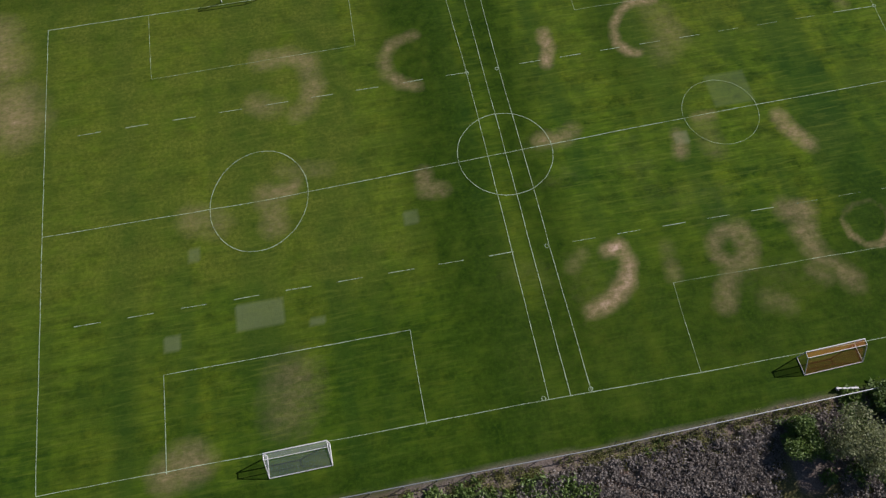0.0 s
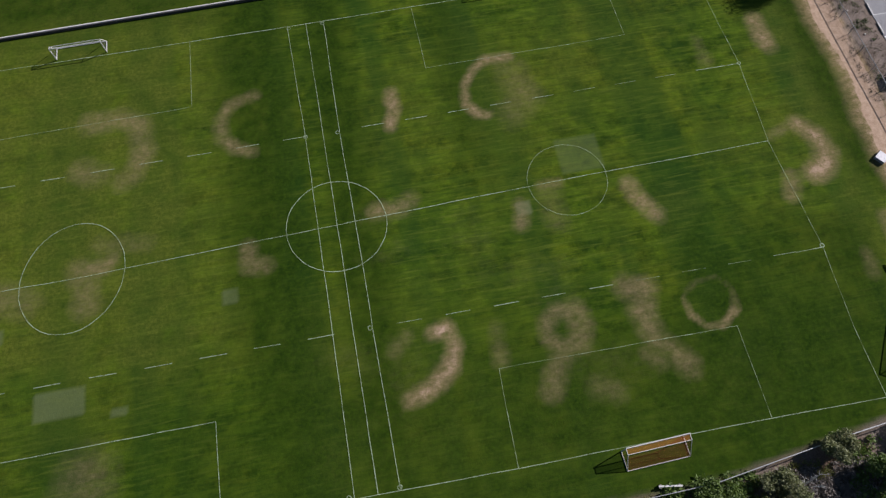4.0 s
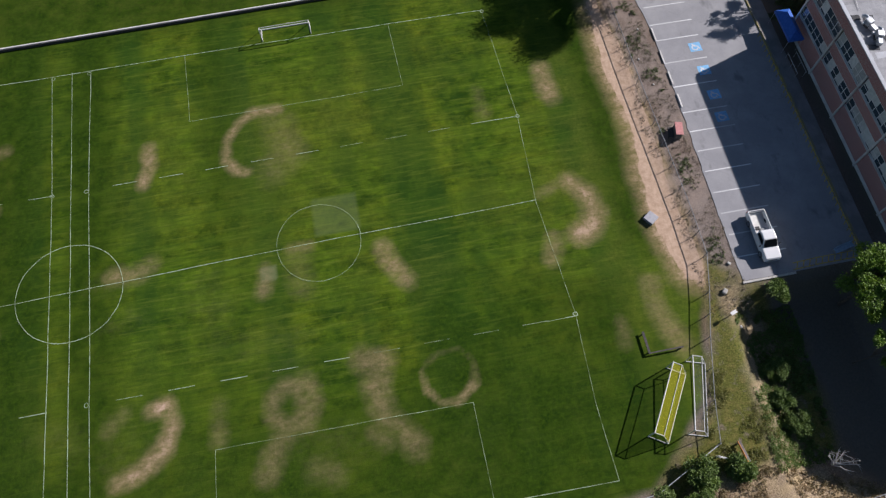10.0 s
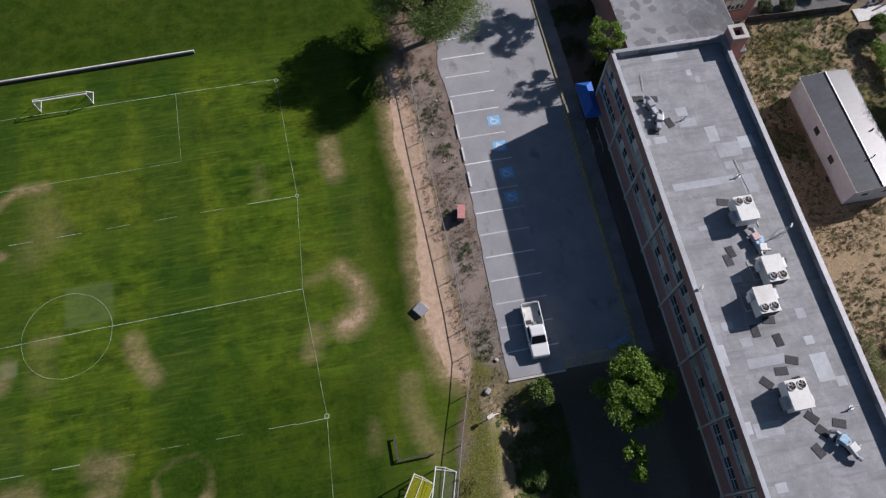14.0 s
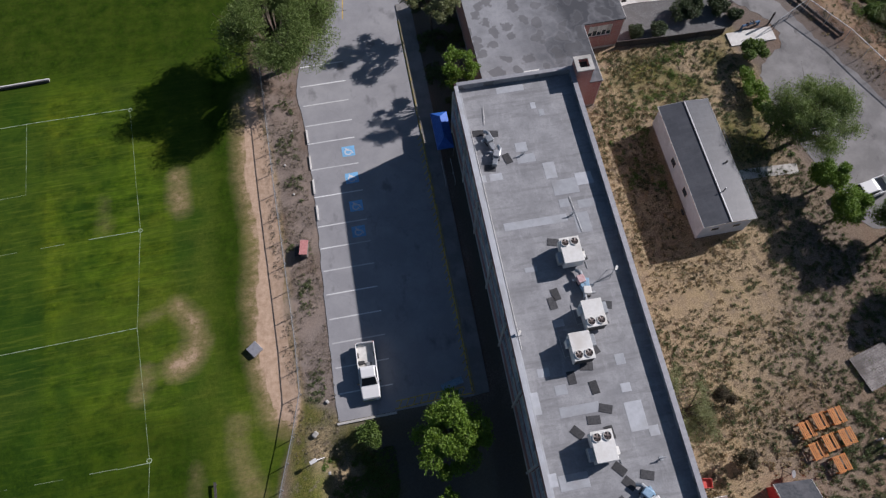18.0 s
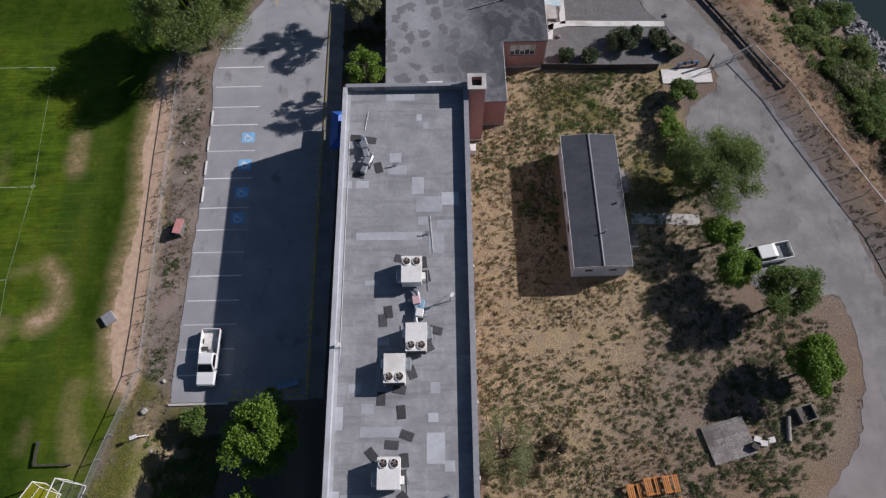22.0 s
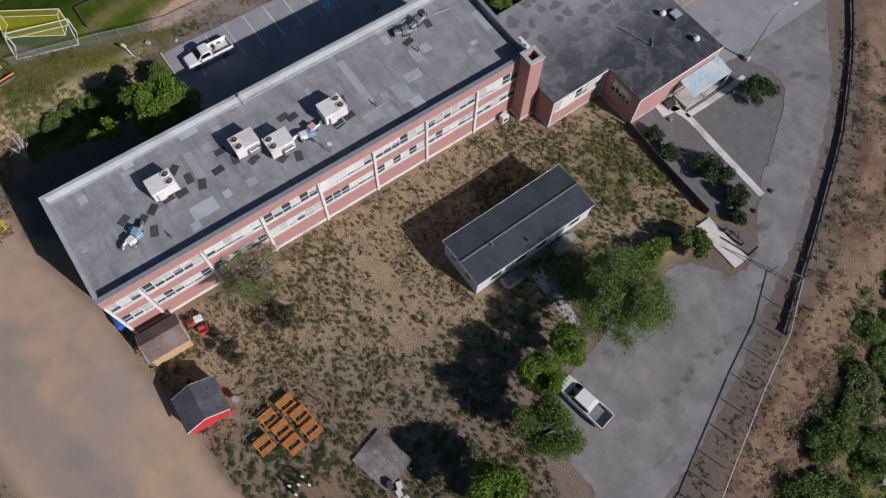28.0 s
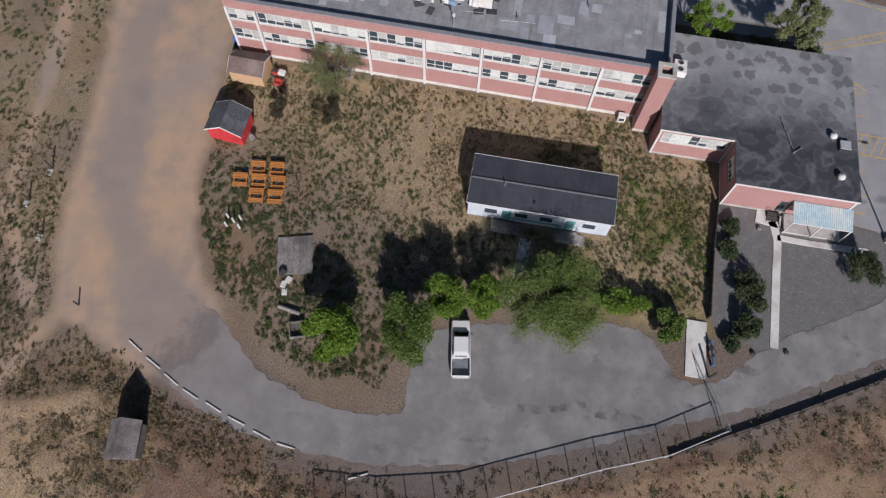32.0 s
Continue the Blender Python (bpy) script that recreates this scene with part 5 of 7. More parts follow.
tree("broad_tree", "broad green tree at the head of the dirt drive", 97.6, -2.6, 7.0, 5.4, 5.2, LEAF, 33, 8200, 0.15, 0.24, 30, 0.2, small=0.75)
tree("bush", "green bush in the yard by the turning area", 139.8, 56.2, 2.0, 1.7, 3.4, LIME, 13, 900, 0.16, 0.07, 8, 0.1, "bush", stems=3)
tree("bush", "rounded green bush beside the concrete slab", 141.4, 61.3, 2.6, 1.9, 1.9, LEAF, 14, 1700, 0.17, 0.1, 10, 0.1, "bush", stems=3)
tree("sparse_tree", "thin half-bare grey-green tree before the school wall", 118.3, 21.3, 6.2, 3.1, 4.6, GREY, 15, 3600, 0.085, 0.14, 34, 0.2, stems=3, fill=0.1, small=0.7)
tree("dry_bush", "brown half-dead bush in the yard", 123.0, 21.4, 2.6, 1.5, 1.7, DRYBUSH, 16, 900, 0.10, 0.06, 7, 0.1, "bush", stems=4)
tree("dry_bush", "brown twiggy bush in the yard", 123.3, 15.9, 2.6, 1.2, 1.4, DRYBUSH, 17, 750, 0.10, 0.06, 7, 0.1, "bush", stems=4)
for i, (x, y, h, r) in enumerate(((135.6, 69.5, 1.9, 2.0), (137.3, 70.2, 1.8, 1.5), (140.1, 69.7, 1.7, 1.5), (142.0, 68.2, 1.2, 1.1), (132.0, 81.6, 2.8, 2.3), (128.7, 67.9, 1.1, 1.1), (131.4, 67.7, 1.2, 1.2))):
    tree("juniper_bush", "dark green juniper bush in the gravel bed", x, y, h, r, r * 0.9, JUNIPER, 20 + i, 900, 0.16, 0.06, 10, 0.05, "bush", stems=3)
for i, (x, y, h, r, mat) in enumerate(((87.6, 25.2, 1.2, 1.5, LEAF), (73.6, 9.4, 2.2, 2.0, LEAF), (68.4, 5.4, 4.6, 3.8, WILLOW), (62.8, 4.4, 3.6, 2.8, LEAF), (58.6, 6.0, 2.6, 2.0, GREY), (72.0, 6.0, 3.0, 2.4, LEAF), (39.6, 0.8, 5.2, 3.8, GREY), (46.2, 4.2, 2.6, 2.6, LEAF), (51.8, 3.2, 3.0, 2.8, GREY), (35.0, 2.6, 2.4, 2.4, LEAF), (77.5, 9.0, 1.3, 1.5, LEAF))):
    tree("wild_shrub", "wild green shrub in the rough ground", x, y, h, r, r, mat, 40 + i, 1100, 0.18, 0.08, 9, 0.08, "shrub", stems=3)
for i, (x, y, r) in enumerate(((85.4, 17.6, 1.5), (85.0, 14.6, 1.4), (85.6, 12.0, 1.5))):
    t = tree("wild_shrub", "low dark green shrub at the edge of the school's shade", x, y, 1.3, r, r, LEAF, 60 + i, 1300, 0.12, 0.06, 14, 0.08, "shrub", stems=3)
    t.location.z = float(swale(x, y)) * 0.9


def scatter(name, label, category, places, sizes, leaf, material, seed, per=7, tight=0.17):
    """Countless low plants, joined: each a rounded clump of leaves."""
    rs = np.random.RandomState(seed)
    pts = []
    for (x, y, z), s in zip(places, sizes):
        k = max(4, int(per * s * s))
        q = rs.normal(0, 1, (k, 3))
        q *= (rs.uniform(0.3, 1, k) ** 0.5 / np.linalg.norm(q, axis=1))[:, None]
        q *= np.array([tight * rs.uniform(1.3, 2.1), tight * rs.uniform(1.3, 2.1), tight * 1.2]) * s
        q[:, 2] = abs(q[:, 2]) + 0.03
        pts.append(q + np.array([x, y, z]))
    if pts:
        tagged(new(name, leaf_mesh(name, np.concatenate(pts), leaf, material, seed, 2)), label, category, kind="stuff")


def sown(seed, n, x0, x1, y0, y1, keep):
    rs = np.random.RandomState(seed)
    x, y = rs.uniform(x0, x1, n), rs.uniform(y0, y1, n)
    k = keep(x, y)
    return x[k], y[k], rs


CLUMP = Lattice(21)
FREE = [(126, 38.8), (132.8, 38.8), (132.8, 55), (126, 55)]


def in_yard(x, y):
    return (depth_in(x, y, YARD) > 0.5 + 2.0 * step_at(x, 137, 146) * CLUMP.at(x, y, 3.0) + 1.0 * step_at(x, 137, 146)) & ~inside(x, y, FREE)


def rs_keep(x):
    return np.random.RandomState(5).uniform(0, 1, len(x))


def bank_height(x, y):
    return -np.clip((-depth_in(x, y, LAND) - 4.5) * 0.34, 0, 9.0)


x, y, rs = sown(1, 9500, 112, 156, 6, 67, lambda x, y: in_yard(x, y) & (CLUMP.fbm(x, y, 4.0) + 0.14 * step_at(x, 121, 134) > 0.475 + 0.05 * (x < 124)))
scatter("weeds", "low green weeds scattered over the dry yard", "weeds", list(zip(x, y, x * 0)), 0.38 + 0.6 * rs.uniform(0, 1, len(x)) ** 2 + 0.75 * step_at(x - 0.5 * y, 122, 132) * rs.uniform(0, 1, len(x)) ** 2, 0.058, WEED, 2, 46)
x, y, rs = sown(2, 700, 121, 143, 44, 66, lambda x, y: in_yard(x, y) & (CLUMP.fbm(x + 13, y, 5.0) > 0.48))
scatter("weeds", "bright green weeds round the portable classroom", "weeds", list(zip(x, y, x * 0)), rs.uniform(0.6, 1.5, len(x)), 0.065, LEAF, 22, 34)
x, y, rs = sown(4, 15000, 112, 156, 6, 67, lambda x, y: in_yard(x, y) & (CLUMP.fbm(x + 21, y + 9, 3.0) > 0.38))
scatter("dry_weeds", "small olive-brown tufts all over the yard", "dry weeds", list(zip(x, y, x * 0)), 0.20 + 0.42 * rs.uniform(0, 1, len(x)) ** 2, 0.055, OLIVELEAF, 27, 60)
x, y, rs = sown(3, 7000, 112, 156, 6, 67, lambda x, y: in_yard(x, y) & (CLUMP.fbm(x + 40, y, 4.0) > 0.47) & (x < 134))
scatter("dry_grass", "tufts of straw-coloured dry grass in the yard", "dry grass", list(zip(x, y, x * 0)), rs.uniform(0.35, 0.9, len(x)), 0.10, STRAWLEAF, 4, 14)
x, y, rs = sown(5, 6000, 76, 102, 7, 30, lambda x, y: (depth_in(x, y, VERGE) > 0.1) & (x < 83.2 + 0.9 * (y - 20) * (y > 20)) & (CLUMP.fbm(x, y, 3.0) > 0.44 + 0.3 * step_at(y, 16, 21)))
scatter("tall_grass", "uncut yellow-green grass between fence and school", "grass", list(zip(x, y, swale(x, y))), rs.uniform(0.4, 1.0, len(x)), 0.06, TALLGRASS, 6, 30, 0.24)
x, y, rs = sown(6, 2400, 81, 91, 8, 24, lambda x, y: (x > 81.2 + 0.1 * (y - 8)) & (x < 88.6 + 0.1 * (y - 8)) & (CLUMP.fbm(x, y, 2.5) > 0.42))
scatter("weeds", "dense green weeds between the tall grass and the school", "weeds", list(zip(x, y, swale(x, y))), rs.uniform(0.4, 1.0, len(x)), 0.07, LEAF, 24, 26)
x, y, rs = sown(7, 1100, 82, 84.9, 25, 68, lambda x, y: (CLUMP.fbm(x, y, 2.2) > 0.45 + 0.12 * step_at(y, 42, 50)) & (abs(x - 83.4) < 1.3 - 0.4 * (y < 45)))
scatter("weeds", "green weeds in the dirt strip along the parking lot", "weeds", list(zip(x, y, x * 0)), rs.uniform(0.35, 0.85, len(x)), 0.07, WEED, 8, 26)
x, y, rs = sown(31, 2600, 80.4, 85.2, 24, 74, lambda x, y: CLUMP.fbm(x + 90, y, 1.6) > 0.42)
scatter("dry_litter", "brown litter and dead stalks in the dirt strip", "litter", list(zip(x, y, x * 0)), rs.uniform(0.2, 0.5, len(x)), 0.05, DRYLEAF, 32, 30)
x, y, rs = sown(8, 500, 101.6, 107, 60, 79, lambda x, y: CLUMP.fbm(x, y, 3.0) > 0.45)
scatter("weeds", "green plants in the shaded bed between lot and annex", "plants", list(zip(x, y, x * 0)), rs.uniform(0.7, 1.8, len(x)), 0.11, WEED, 23, 16)
for i, (x, y, h, r, mat) in enumerate(((158.1, 80.1, 2.4, 2.6, LEAF), (159.5, 71.3, 1.6, 2.0, WILLOW), (164.4, 57.6, 1.8, 2.0, LEAF), (160.9, 74.5, 1.8, 2.2, LEAF), (156.4, 86.5, 2.6, 3.0, LEAF), (150.5, 92, 2.0, 2.2, LEAF), (164.4, 63.5, 1.6, 2.2, WILLOW), (168.8, 56.5, 1.8, 2.2, LEAF), (168.5, 62.7, 2.4, 2.8, LEAF), (167.0, 69.4, 3.0, 2.6, WILLOW), (172.3, 50.0, 2.2, 2.6, LEAF), (145.5, 98, 1.8, 2.2, WILLOW), (165.5, 76.0, 2.6, 2.6, LEAF), (176, 41, 2.4, 2.6, LEAF), (171.5, 42.5, 1.4, 1.8, WILLOW))):
    t = tree("bank_shrub", "dense wild shrub on the slope above the river", x, y, h, r, r, mat, 70 + i, 1700, 0.14, 0.08, 14, 0.05, "shrub", stems=3)
    t.location.z = float(bank_height(np.array([x]), np.array([y]))[0]) - 0.2
rnd = random.Random(8)
for i, p in enumerate(curve_through([(140, 104), (146, 97), (151, 91.5), (156, 85.5), (159.5, 80), (161.8, 73), (163.6, 67), (165.4, 58), (168, 50), (171, 41)], 2.4)):
    x, y, r = p.x + rnd.uniform(-1.5, 1.8), p.y + rnd.uniform(-1, 1), rnd.uniform(1.5, 2.6)
    t = tree("bank_shrub", "dense green shrub in the thicket above the rocks", x, y, r * rnd.uniform(0.8, 1.2), r, r, (WILLOW, LEAF, GREY, LEAF, WILLOW)[i % 5], 110 + i, 1000, 0.16, 0.07, 14, 0.05, "shrub", stems=3)
    t.location.z = float(bank_height(np.array([x]), np.array([y]))[0]) - 0.2
for i, p in enumerate(curve_through([(127, 113), (132, 107), (137, 101.5), (142, 95.8), (147, 89.5)], 3.0)):
    x, y, r = p.x + rnd.uniform(2.0, 4.0), p.y + rnd.uniform(0, 2.5), rnd.uniform(1.6, 2.6)
    t = tree("bank_shrub", "leafy green shrub beyond the timber guard wall", x, y, r * rnd.uniform(0.9, 1.2), r, r, (LEAF, WILLOW)[i % 2], 160 + i, 1100, 0.15, 0.07, 14, 0.05, "shrub", stems=3)
    t.location.z = float(bank_height(np.array([x]), np.array([y]))[0]) - 0.2
x, y, rs = sown(9, 4600, 118, 196, 26, 100, lambda x, y: (depth_in(x, y, LAND) < -5 - 5 * CLUMP.fbm(x, y, 9.0)) & (depth_in(x, y, LAND) > -22) & (CLUMP.fbm(x, y, 5.0) > 0.42))
scatter("bank_scrub", "green scrub on the river bank", "scrub", list(zip(x, y, bank_height(x, y))), rs.uniform(0.8, 2.4, len(x)), 0.11, LEAF, 10, 14)
x, y, rs = sown(11, 18000, 118, 196, -30, 100, lambda x, y: (depth_in(x, y, LAND) < -3.0) & (depth_in(x, y, LAND) > -18) & (CLUMP.fbm(x + 9, y, 3.0) > 0.44))
scatter("dry_scrub", "brown dry scrub on the river bank", "scrub", list(zip(x, y, bank_height(x, y))), rs.uniform(0.5, 1.6, len(x)), 0.075, DRYLEAF, 12, 20, 0.24)
x, y, rs = sown(13, 9000, -30, 84, -14, 5.2, lambda x, y: (y < 3.4 + 0.03 * x) & (x < 73 - 0.3 * y) & (CLUMP.fbm(x, y, 5.0) > 0.36))
scatter("scrub", "tangled grey-brown scrub behind the field fence", "scrub", list(zip(x, y, x * 0)), rs.uniform(0.8, 2.6, len(x)), 0.13, GREYBRUSH, 14, 12)
x, y, rs = sown(33, 2400, -30, 62, 2.6, 6.4, lambda x, y: (y < 5.0 + 0.02 * x) & (y > 2.8 + 0.02 * x) & (CLUMP.fbm(x + 31, y, 3.0) > 0.36))
scatter("tall_grass", "long green grass along the foot of the field fence", "grass", list(zip(x, y, x * 0)), rs.uniform(0.5, 1.3, len(x)), 0.075, TALLGRASS, 34, 18, 0.24)
x, y, rs = sown(15, 5000, -30, 86, -14, 7, lambda x, y: (y < 4.6 + 0.03 * x) & (x < 77 - 0.3 * y) & (CLUMP.fbm(x + 70, y, 6.0) > 0.50))
scatter("scrub", "green scrub behind the field fence", "scrub", list(zip(x, y, x * 0)), rs.uniform(1.0, 3.2, len(x)), 0.18, LEAF, 16)
x, y, rs = sown(17, 7000, 100, 185, -30, 16, lambda x, y: (depth_in(x, y, DRIVE) < -0.5) & ~inside(x, y, ROAD_EDGE + ROAD_INNER) & ~inside(x, y, YARD) & ((y < 4) | (x > 152)) & (CLUMP.fbm(x, y, 4.0) > 0.5) & (depth_in(x, y, LAND) > -3))
scatter("weeds", "weeds on the waste ground beside the drive", "weeds", list(zip(x, y, x * 0)), rs.uniform(0.4, 1.0, len(x)), 0.075, WEED, 18, 24)


def bare_tree(name, label, x, y, h, r, material, seed, z=0.0):
    """A leafless little tree: forking twigs."""
    rnd = random.Random(seed)
    t = thing(name, label, "dead tree", x, y, z)
    limbs, twigs = bmesh.new(), bmesh.new()
    for i in range(9):
        a, k = rnd.uniform(0, math.tau), rnd.uniform(0.4, 1.0)
        tip = Vector((r * k * math.cos(a), r * k * math.sin(a), h * rnd.uniform(0.55, 1.0)))
        fork = tip * 0.45 + Vector((0, 0, h * 0.12))
        tube(limbs, (0, 0, -0.05), fork, 0.07, 0.045, 5, False)
        tube(limbs, fork, tip, 0.045, 0.02, 5, False)
        for j in range(6):
            p = fork.lerp(tip, rnd.uniform(0.1, 1))
            tube(twigs, p, p + Vector((rnd.gauss(0, 0.3), rnd.gauss(0, 0.3), rnd.uniform(0, 0.5))) * r * 0.7, 0.025, 0.008, 4, False)
    part("limbs", limbs, material, t)
    tagged(part("twigs", twigs, material, t), kind="stuff")


PALETWIG = surface("bleached_twigs", (0.50, 0.47, 0.43), (0.62, 0.59, 0.55), 9, 0.9)
bare_tree("dead_tree", "bleached leafless small tree behind the school", 87.6, 7.6, 3.2, 1.7, PALETWIG, 3, float(swale(87.6, 7.6)))
bare_tree("dead_shrub", "bare reddish-grey shrub against the school wall", 117.0, 22.6, 4.6, 2.0, TWIG, 4)
x, y, rs = sown(19, 9000, 132, 182, -30, 27, lambda x, y: (depth_in(x, y, DRIVE) < -0.5) & ~inside(x, y, ROAD_EDGE + ROAD_INNER) & ~inside(x, y, YARD) & ((y < 4) | (x > 152)) & (CLUMP.fbm(x + 11, y, 5.0) > 0.44))
scatter("dry_grass", "dry tufts on the waste ground round the old shed", "dry grass", list(zip(x, y, bank_height(x, y))), rs.uniform(0.4, 0.9, len(x)), 0.075, STRAWLEAF, 25, 16)
x, y, rs = sown(35, 16000, 128, 184, -30, 27, lambda x, y: (depth_in(x, y, DRIVE) < -0.5) & ~inside(x, y, ROAD_EDGE + ROAD_INNER) & ~inside(x, y, YARD) & ((y < 4) | (x > 152)) & (CLUMP.fbm(x + 7, y + 3, 3.0) > 0.40))
scatter("dry_weeds", "small olive tufts on the waste ground", "dry weeds", list(zip(x, y, bank_height(x, y))), 0.22 + 0.5 * rs.uniform(0, 1, len(x)) ** 2, 0.06, OLIVELEAF, 36, 45)
x, y, rs = sown(20, 4000, 74, 98, -14, 9, lambda x, y: (y < 9 - 0.35 * abs(x - 80)) & (CLUMP.fbm(x + 3, y, 4.0) > 0.45))
scatter("dry_grass", "tan dry grass behind the field corner", "dry grass", list(zip(x, y, swale(x, y))), rs.uniform(0.5, 1.2, len(x)), 0.10, STRAWLEAF, 26, 12)
x, y, rs = sown(22, 14000, 118, 196, -14, 100, lambda x, y: (depth_in(x, y, LAND) < -0.8) & (depth_in(x, y, LAND) > -16) & (CLUMP.fbm(x + 50, y, 2.5) > 0.42))
scatter("dry_grass", "grey-olive dry grass on the river bank", "dry grass", list(zip(x, y, bank_height(x, y))), rs.uniform(0.3, 0.8, len(x)), 0.07, OLIVELEAF, 28, 26)
x, y, rs = sown(37, 9000, 118, 190, -10, 100, lambda x, y: (depth_in(x, y, LAND) < -1.0) & (depth_in(x, y, LAND) > -11) & (CLUMP.fbm(x + 17, y + 5, 3.5) > 0.44))
scatter("dry_grass", "pale straw tufts on the river bank beside the road", "dry grass", list(zip(x, y, bank_height(x, y))), rs.uniform(0.3, 0.85, len(x)), 0.08, STRAWLEAF, 38, 18)
x, y, rs = sown(39, 900, 130, 184, 10, 92, lambda x, y: (depth_in(x, y, LAND) < -3.5) & (depth_in(x, y, LAND) > -10) & (CLUMP.fbm(x + 61, y, 4.0) > 0.5))
scatter("weeds", "green weeds on the upper river bank", "weeds", list(zip(x, y, bank_height(x, y))), rs.uniform(0.5, 1.2, len(x)), 0.075, WEED, 40, 24)

# ---- portable classroom ----
TEAL = surface("teal_trim", (0.10, 0.30, 0.31), (0.16, 0.38, 0.38), 3, 0.6)
SHINGLE = membrane_material("dark_roofing", (0.050, 0.055, 0.066), (0.072, 0.078, 0.092), (0.095, 0.10, 0.112), 0.5, False)
SHINGLE.node_tree.nodes["Principled BSDF"].inputs["Roughness"].default_value = 0.42
SIDING = surface("pale_blue_siding", (0.56, 0.62, 0.69), (0.66, 0.72, 0.78), 2.5, 0.55, c3=(0.52, 0.57, 0.62), bump=0.1)
TRY0, TRY1 = 39.1, 54.7
portable = thing("portable_classroom", "long white portable classroom with a dark low-pitched roof", "portable building")
part("body", boxes((126.6, TRY0 + 0.15, 0.35, 132.2, TRY1 - 0.15, 3.45)), SIDING, portable)
part("skirt", boxes((126.66, TRY0 + 0.2, -0.1, 132.14, TRY1 - 0.2, 0.35)), OLDWOOD, portable)
bm = bmesh.new()
for x0, x1, z0, z1 in ((126.4, 129.42, 3.45, 3.75), (132.4, 129.46, 3.45, 3.75)):
    v = [bm.verts.new(p) for p in ((x0, TRY0, z0), (x0, TRY1, z0), (x1, TRY1, z1), (x1, TRY0, z1), (x0, TRY0, z0 + 0.1), (x0, TRY1, z0 + 0.1), (x1, TRY1, z1 + 0.1), (x1, TRY0, z1 + 0.1))]
    for f in ((0, 1, 2, 3), (4, 5, 6, 7), (0, 1, 5, 4), (1, 2, 6, 5), (2, 3, 7, 6), (3, 0, 4, 7)):
        bm.faces.new([v[i] for i in f])
part("roof", bm, SHINGLE, portable, "dark grey roofing")
part("ridge_cap", boxes((129.40, TRY0 - 0.02, 3.82, 129.52, TRY1 + 0.02, 3.9)), STEEL, portable, "bright metal ridge strip")
part("ridge_upstand", boxes((129.31, TRY0 - 0.02, 3.8, 129.39, TRY1 + 0.02, 3.93)), BLACK, portable)
for x0 in (126.36, 132.405):
    part("eave_trim", boxes((x0, TRY0 - 0.02, 3.42, x0 + 0.035, TRY1 + 0.02, 3.58)), WHITE, portable)
for y0 in (TRY0 - 0.045, TRY1 + 0.025):
    bm = bmesh.new()
    v = [bm.verts.new((x, y0 + e, z)) for e in (0, 0.02) for x, z in ((126.38, 3.42), (129.43, 3.74), (132.42, 3.42), (132.42, 3.56), (129.43, 3.87), (126.38, 3.56))]
    for f in ((0, 1, 4, 5), (1, 2, 3, 4), (6, 11, 10, 7), (7, 10, 9, 8), (0, 6, 7, 1), (1, 7, 8, 2), (2, 8, 9, 3), (3, 9, 10, 4), (4, 10, 11, 5), (5, 11, 6, 0)):
        bm.faces.new([v[i] for i in f])
    part("barge_trim", bm, WHITE, portable)
for i in range(12):
    part("siding_rib", boxes((126.57, TRY0 + 0.7 + i * 1.3, 0.36, 126.599, TRY0 + 0.76 + i * 1.3, 3.4)), SIDING, portable)
for y0 in (TRY0 + 0.02, TRY1 - 0.08):
    part("gable", boxes((126.6, y0, 3.3, 132.2, y0 + 0.06, 3.5)), WHITE, portable)
part("trim", boxes((132.21, TRY0 + 0.15, 3.2, 132.25, TRY1 - 0.15, 3.44)), TEAL, portable)
part("trim", boxes((132.21, 43.5, 0.9, 132.24, 49.5, 1.2)), TEAL, portable)
for y0 in (41.0, 44.3, 47.0, 51.6):
    w = part("window", boxes((132.205, y0, 1.5, 132.26, y0 + 1.5, 2.6)), WHITE, portable)
    part("pane", boxes((132.262, y0 + 0.08, 1.58, 132.275, y0 + 1.42, 2.52)), GLASS, w)
for y0 in (43.0, 49.9):
    d = part("door", boxes((132.205, y0, 0.5, 132.26, y0 + 0.95, 2.55)), TEAL, portable)
    part("handle", boxes((132.262, y0 + 0.08, 1.45, 132.3, y0 + 0.2, 1.55)), STEEL, d)
for y0 in (43.7, 47.6):
    w = part("window", boxes((126.54, y0, 1.5, 126.595, y0 + 1.1, 2.5)), WHITE, portable)
    part("pane", boxes((126.52, y0 + 0.08, 1.58, 126.538, y0 + 1.02, 2.42)), GLASS, w)
for x0 in (127.7, 130.2):
    w = part("window", boxes((x0, TRY0 + 0.09, 2.0, x0 + 0.9, TRY0 + 0.145, 2.6)), WHITE, portable)
    part("pane", boxes((x0 + 0.06, TRY0 + 0.075, 2.06, x0 + 0.84, TRY0 + 0.088, 2.54)), GLASS, w)
part("vent_pipe", tubes([((129.9, 42.8, 3.7), (129.9, 42.8, 4.5))], 0.07, 8), STEEL, portable)
part("vent_pipe", tubes([((131.5, 46.2, 3.55), (131.5, 46.2, 4.0))], 0.1, 8), BLACK, portable)
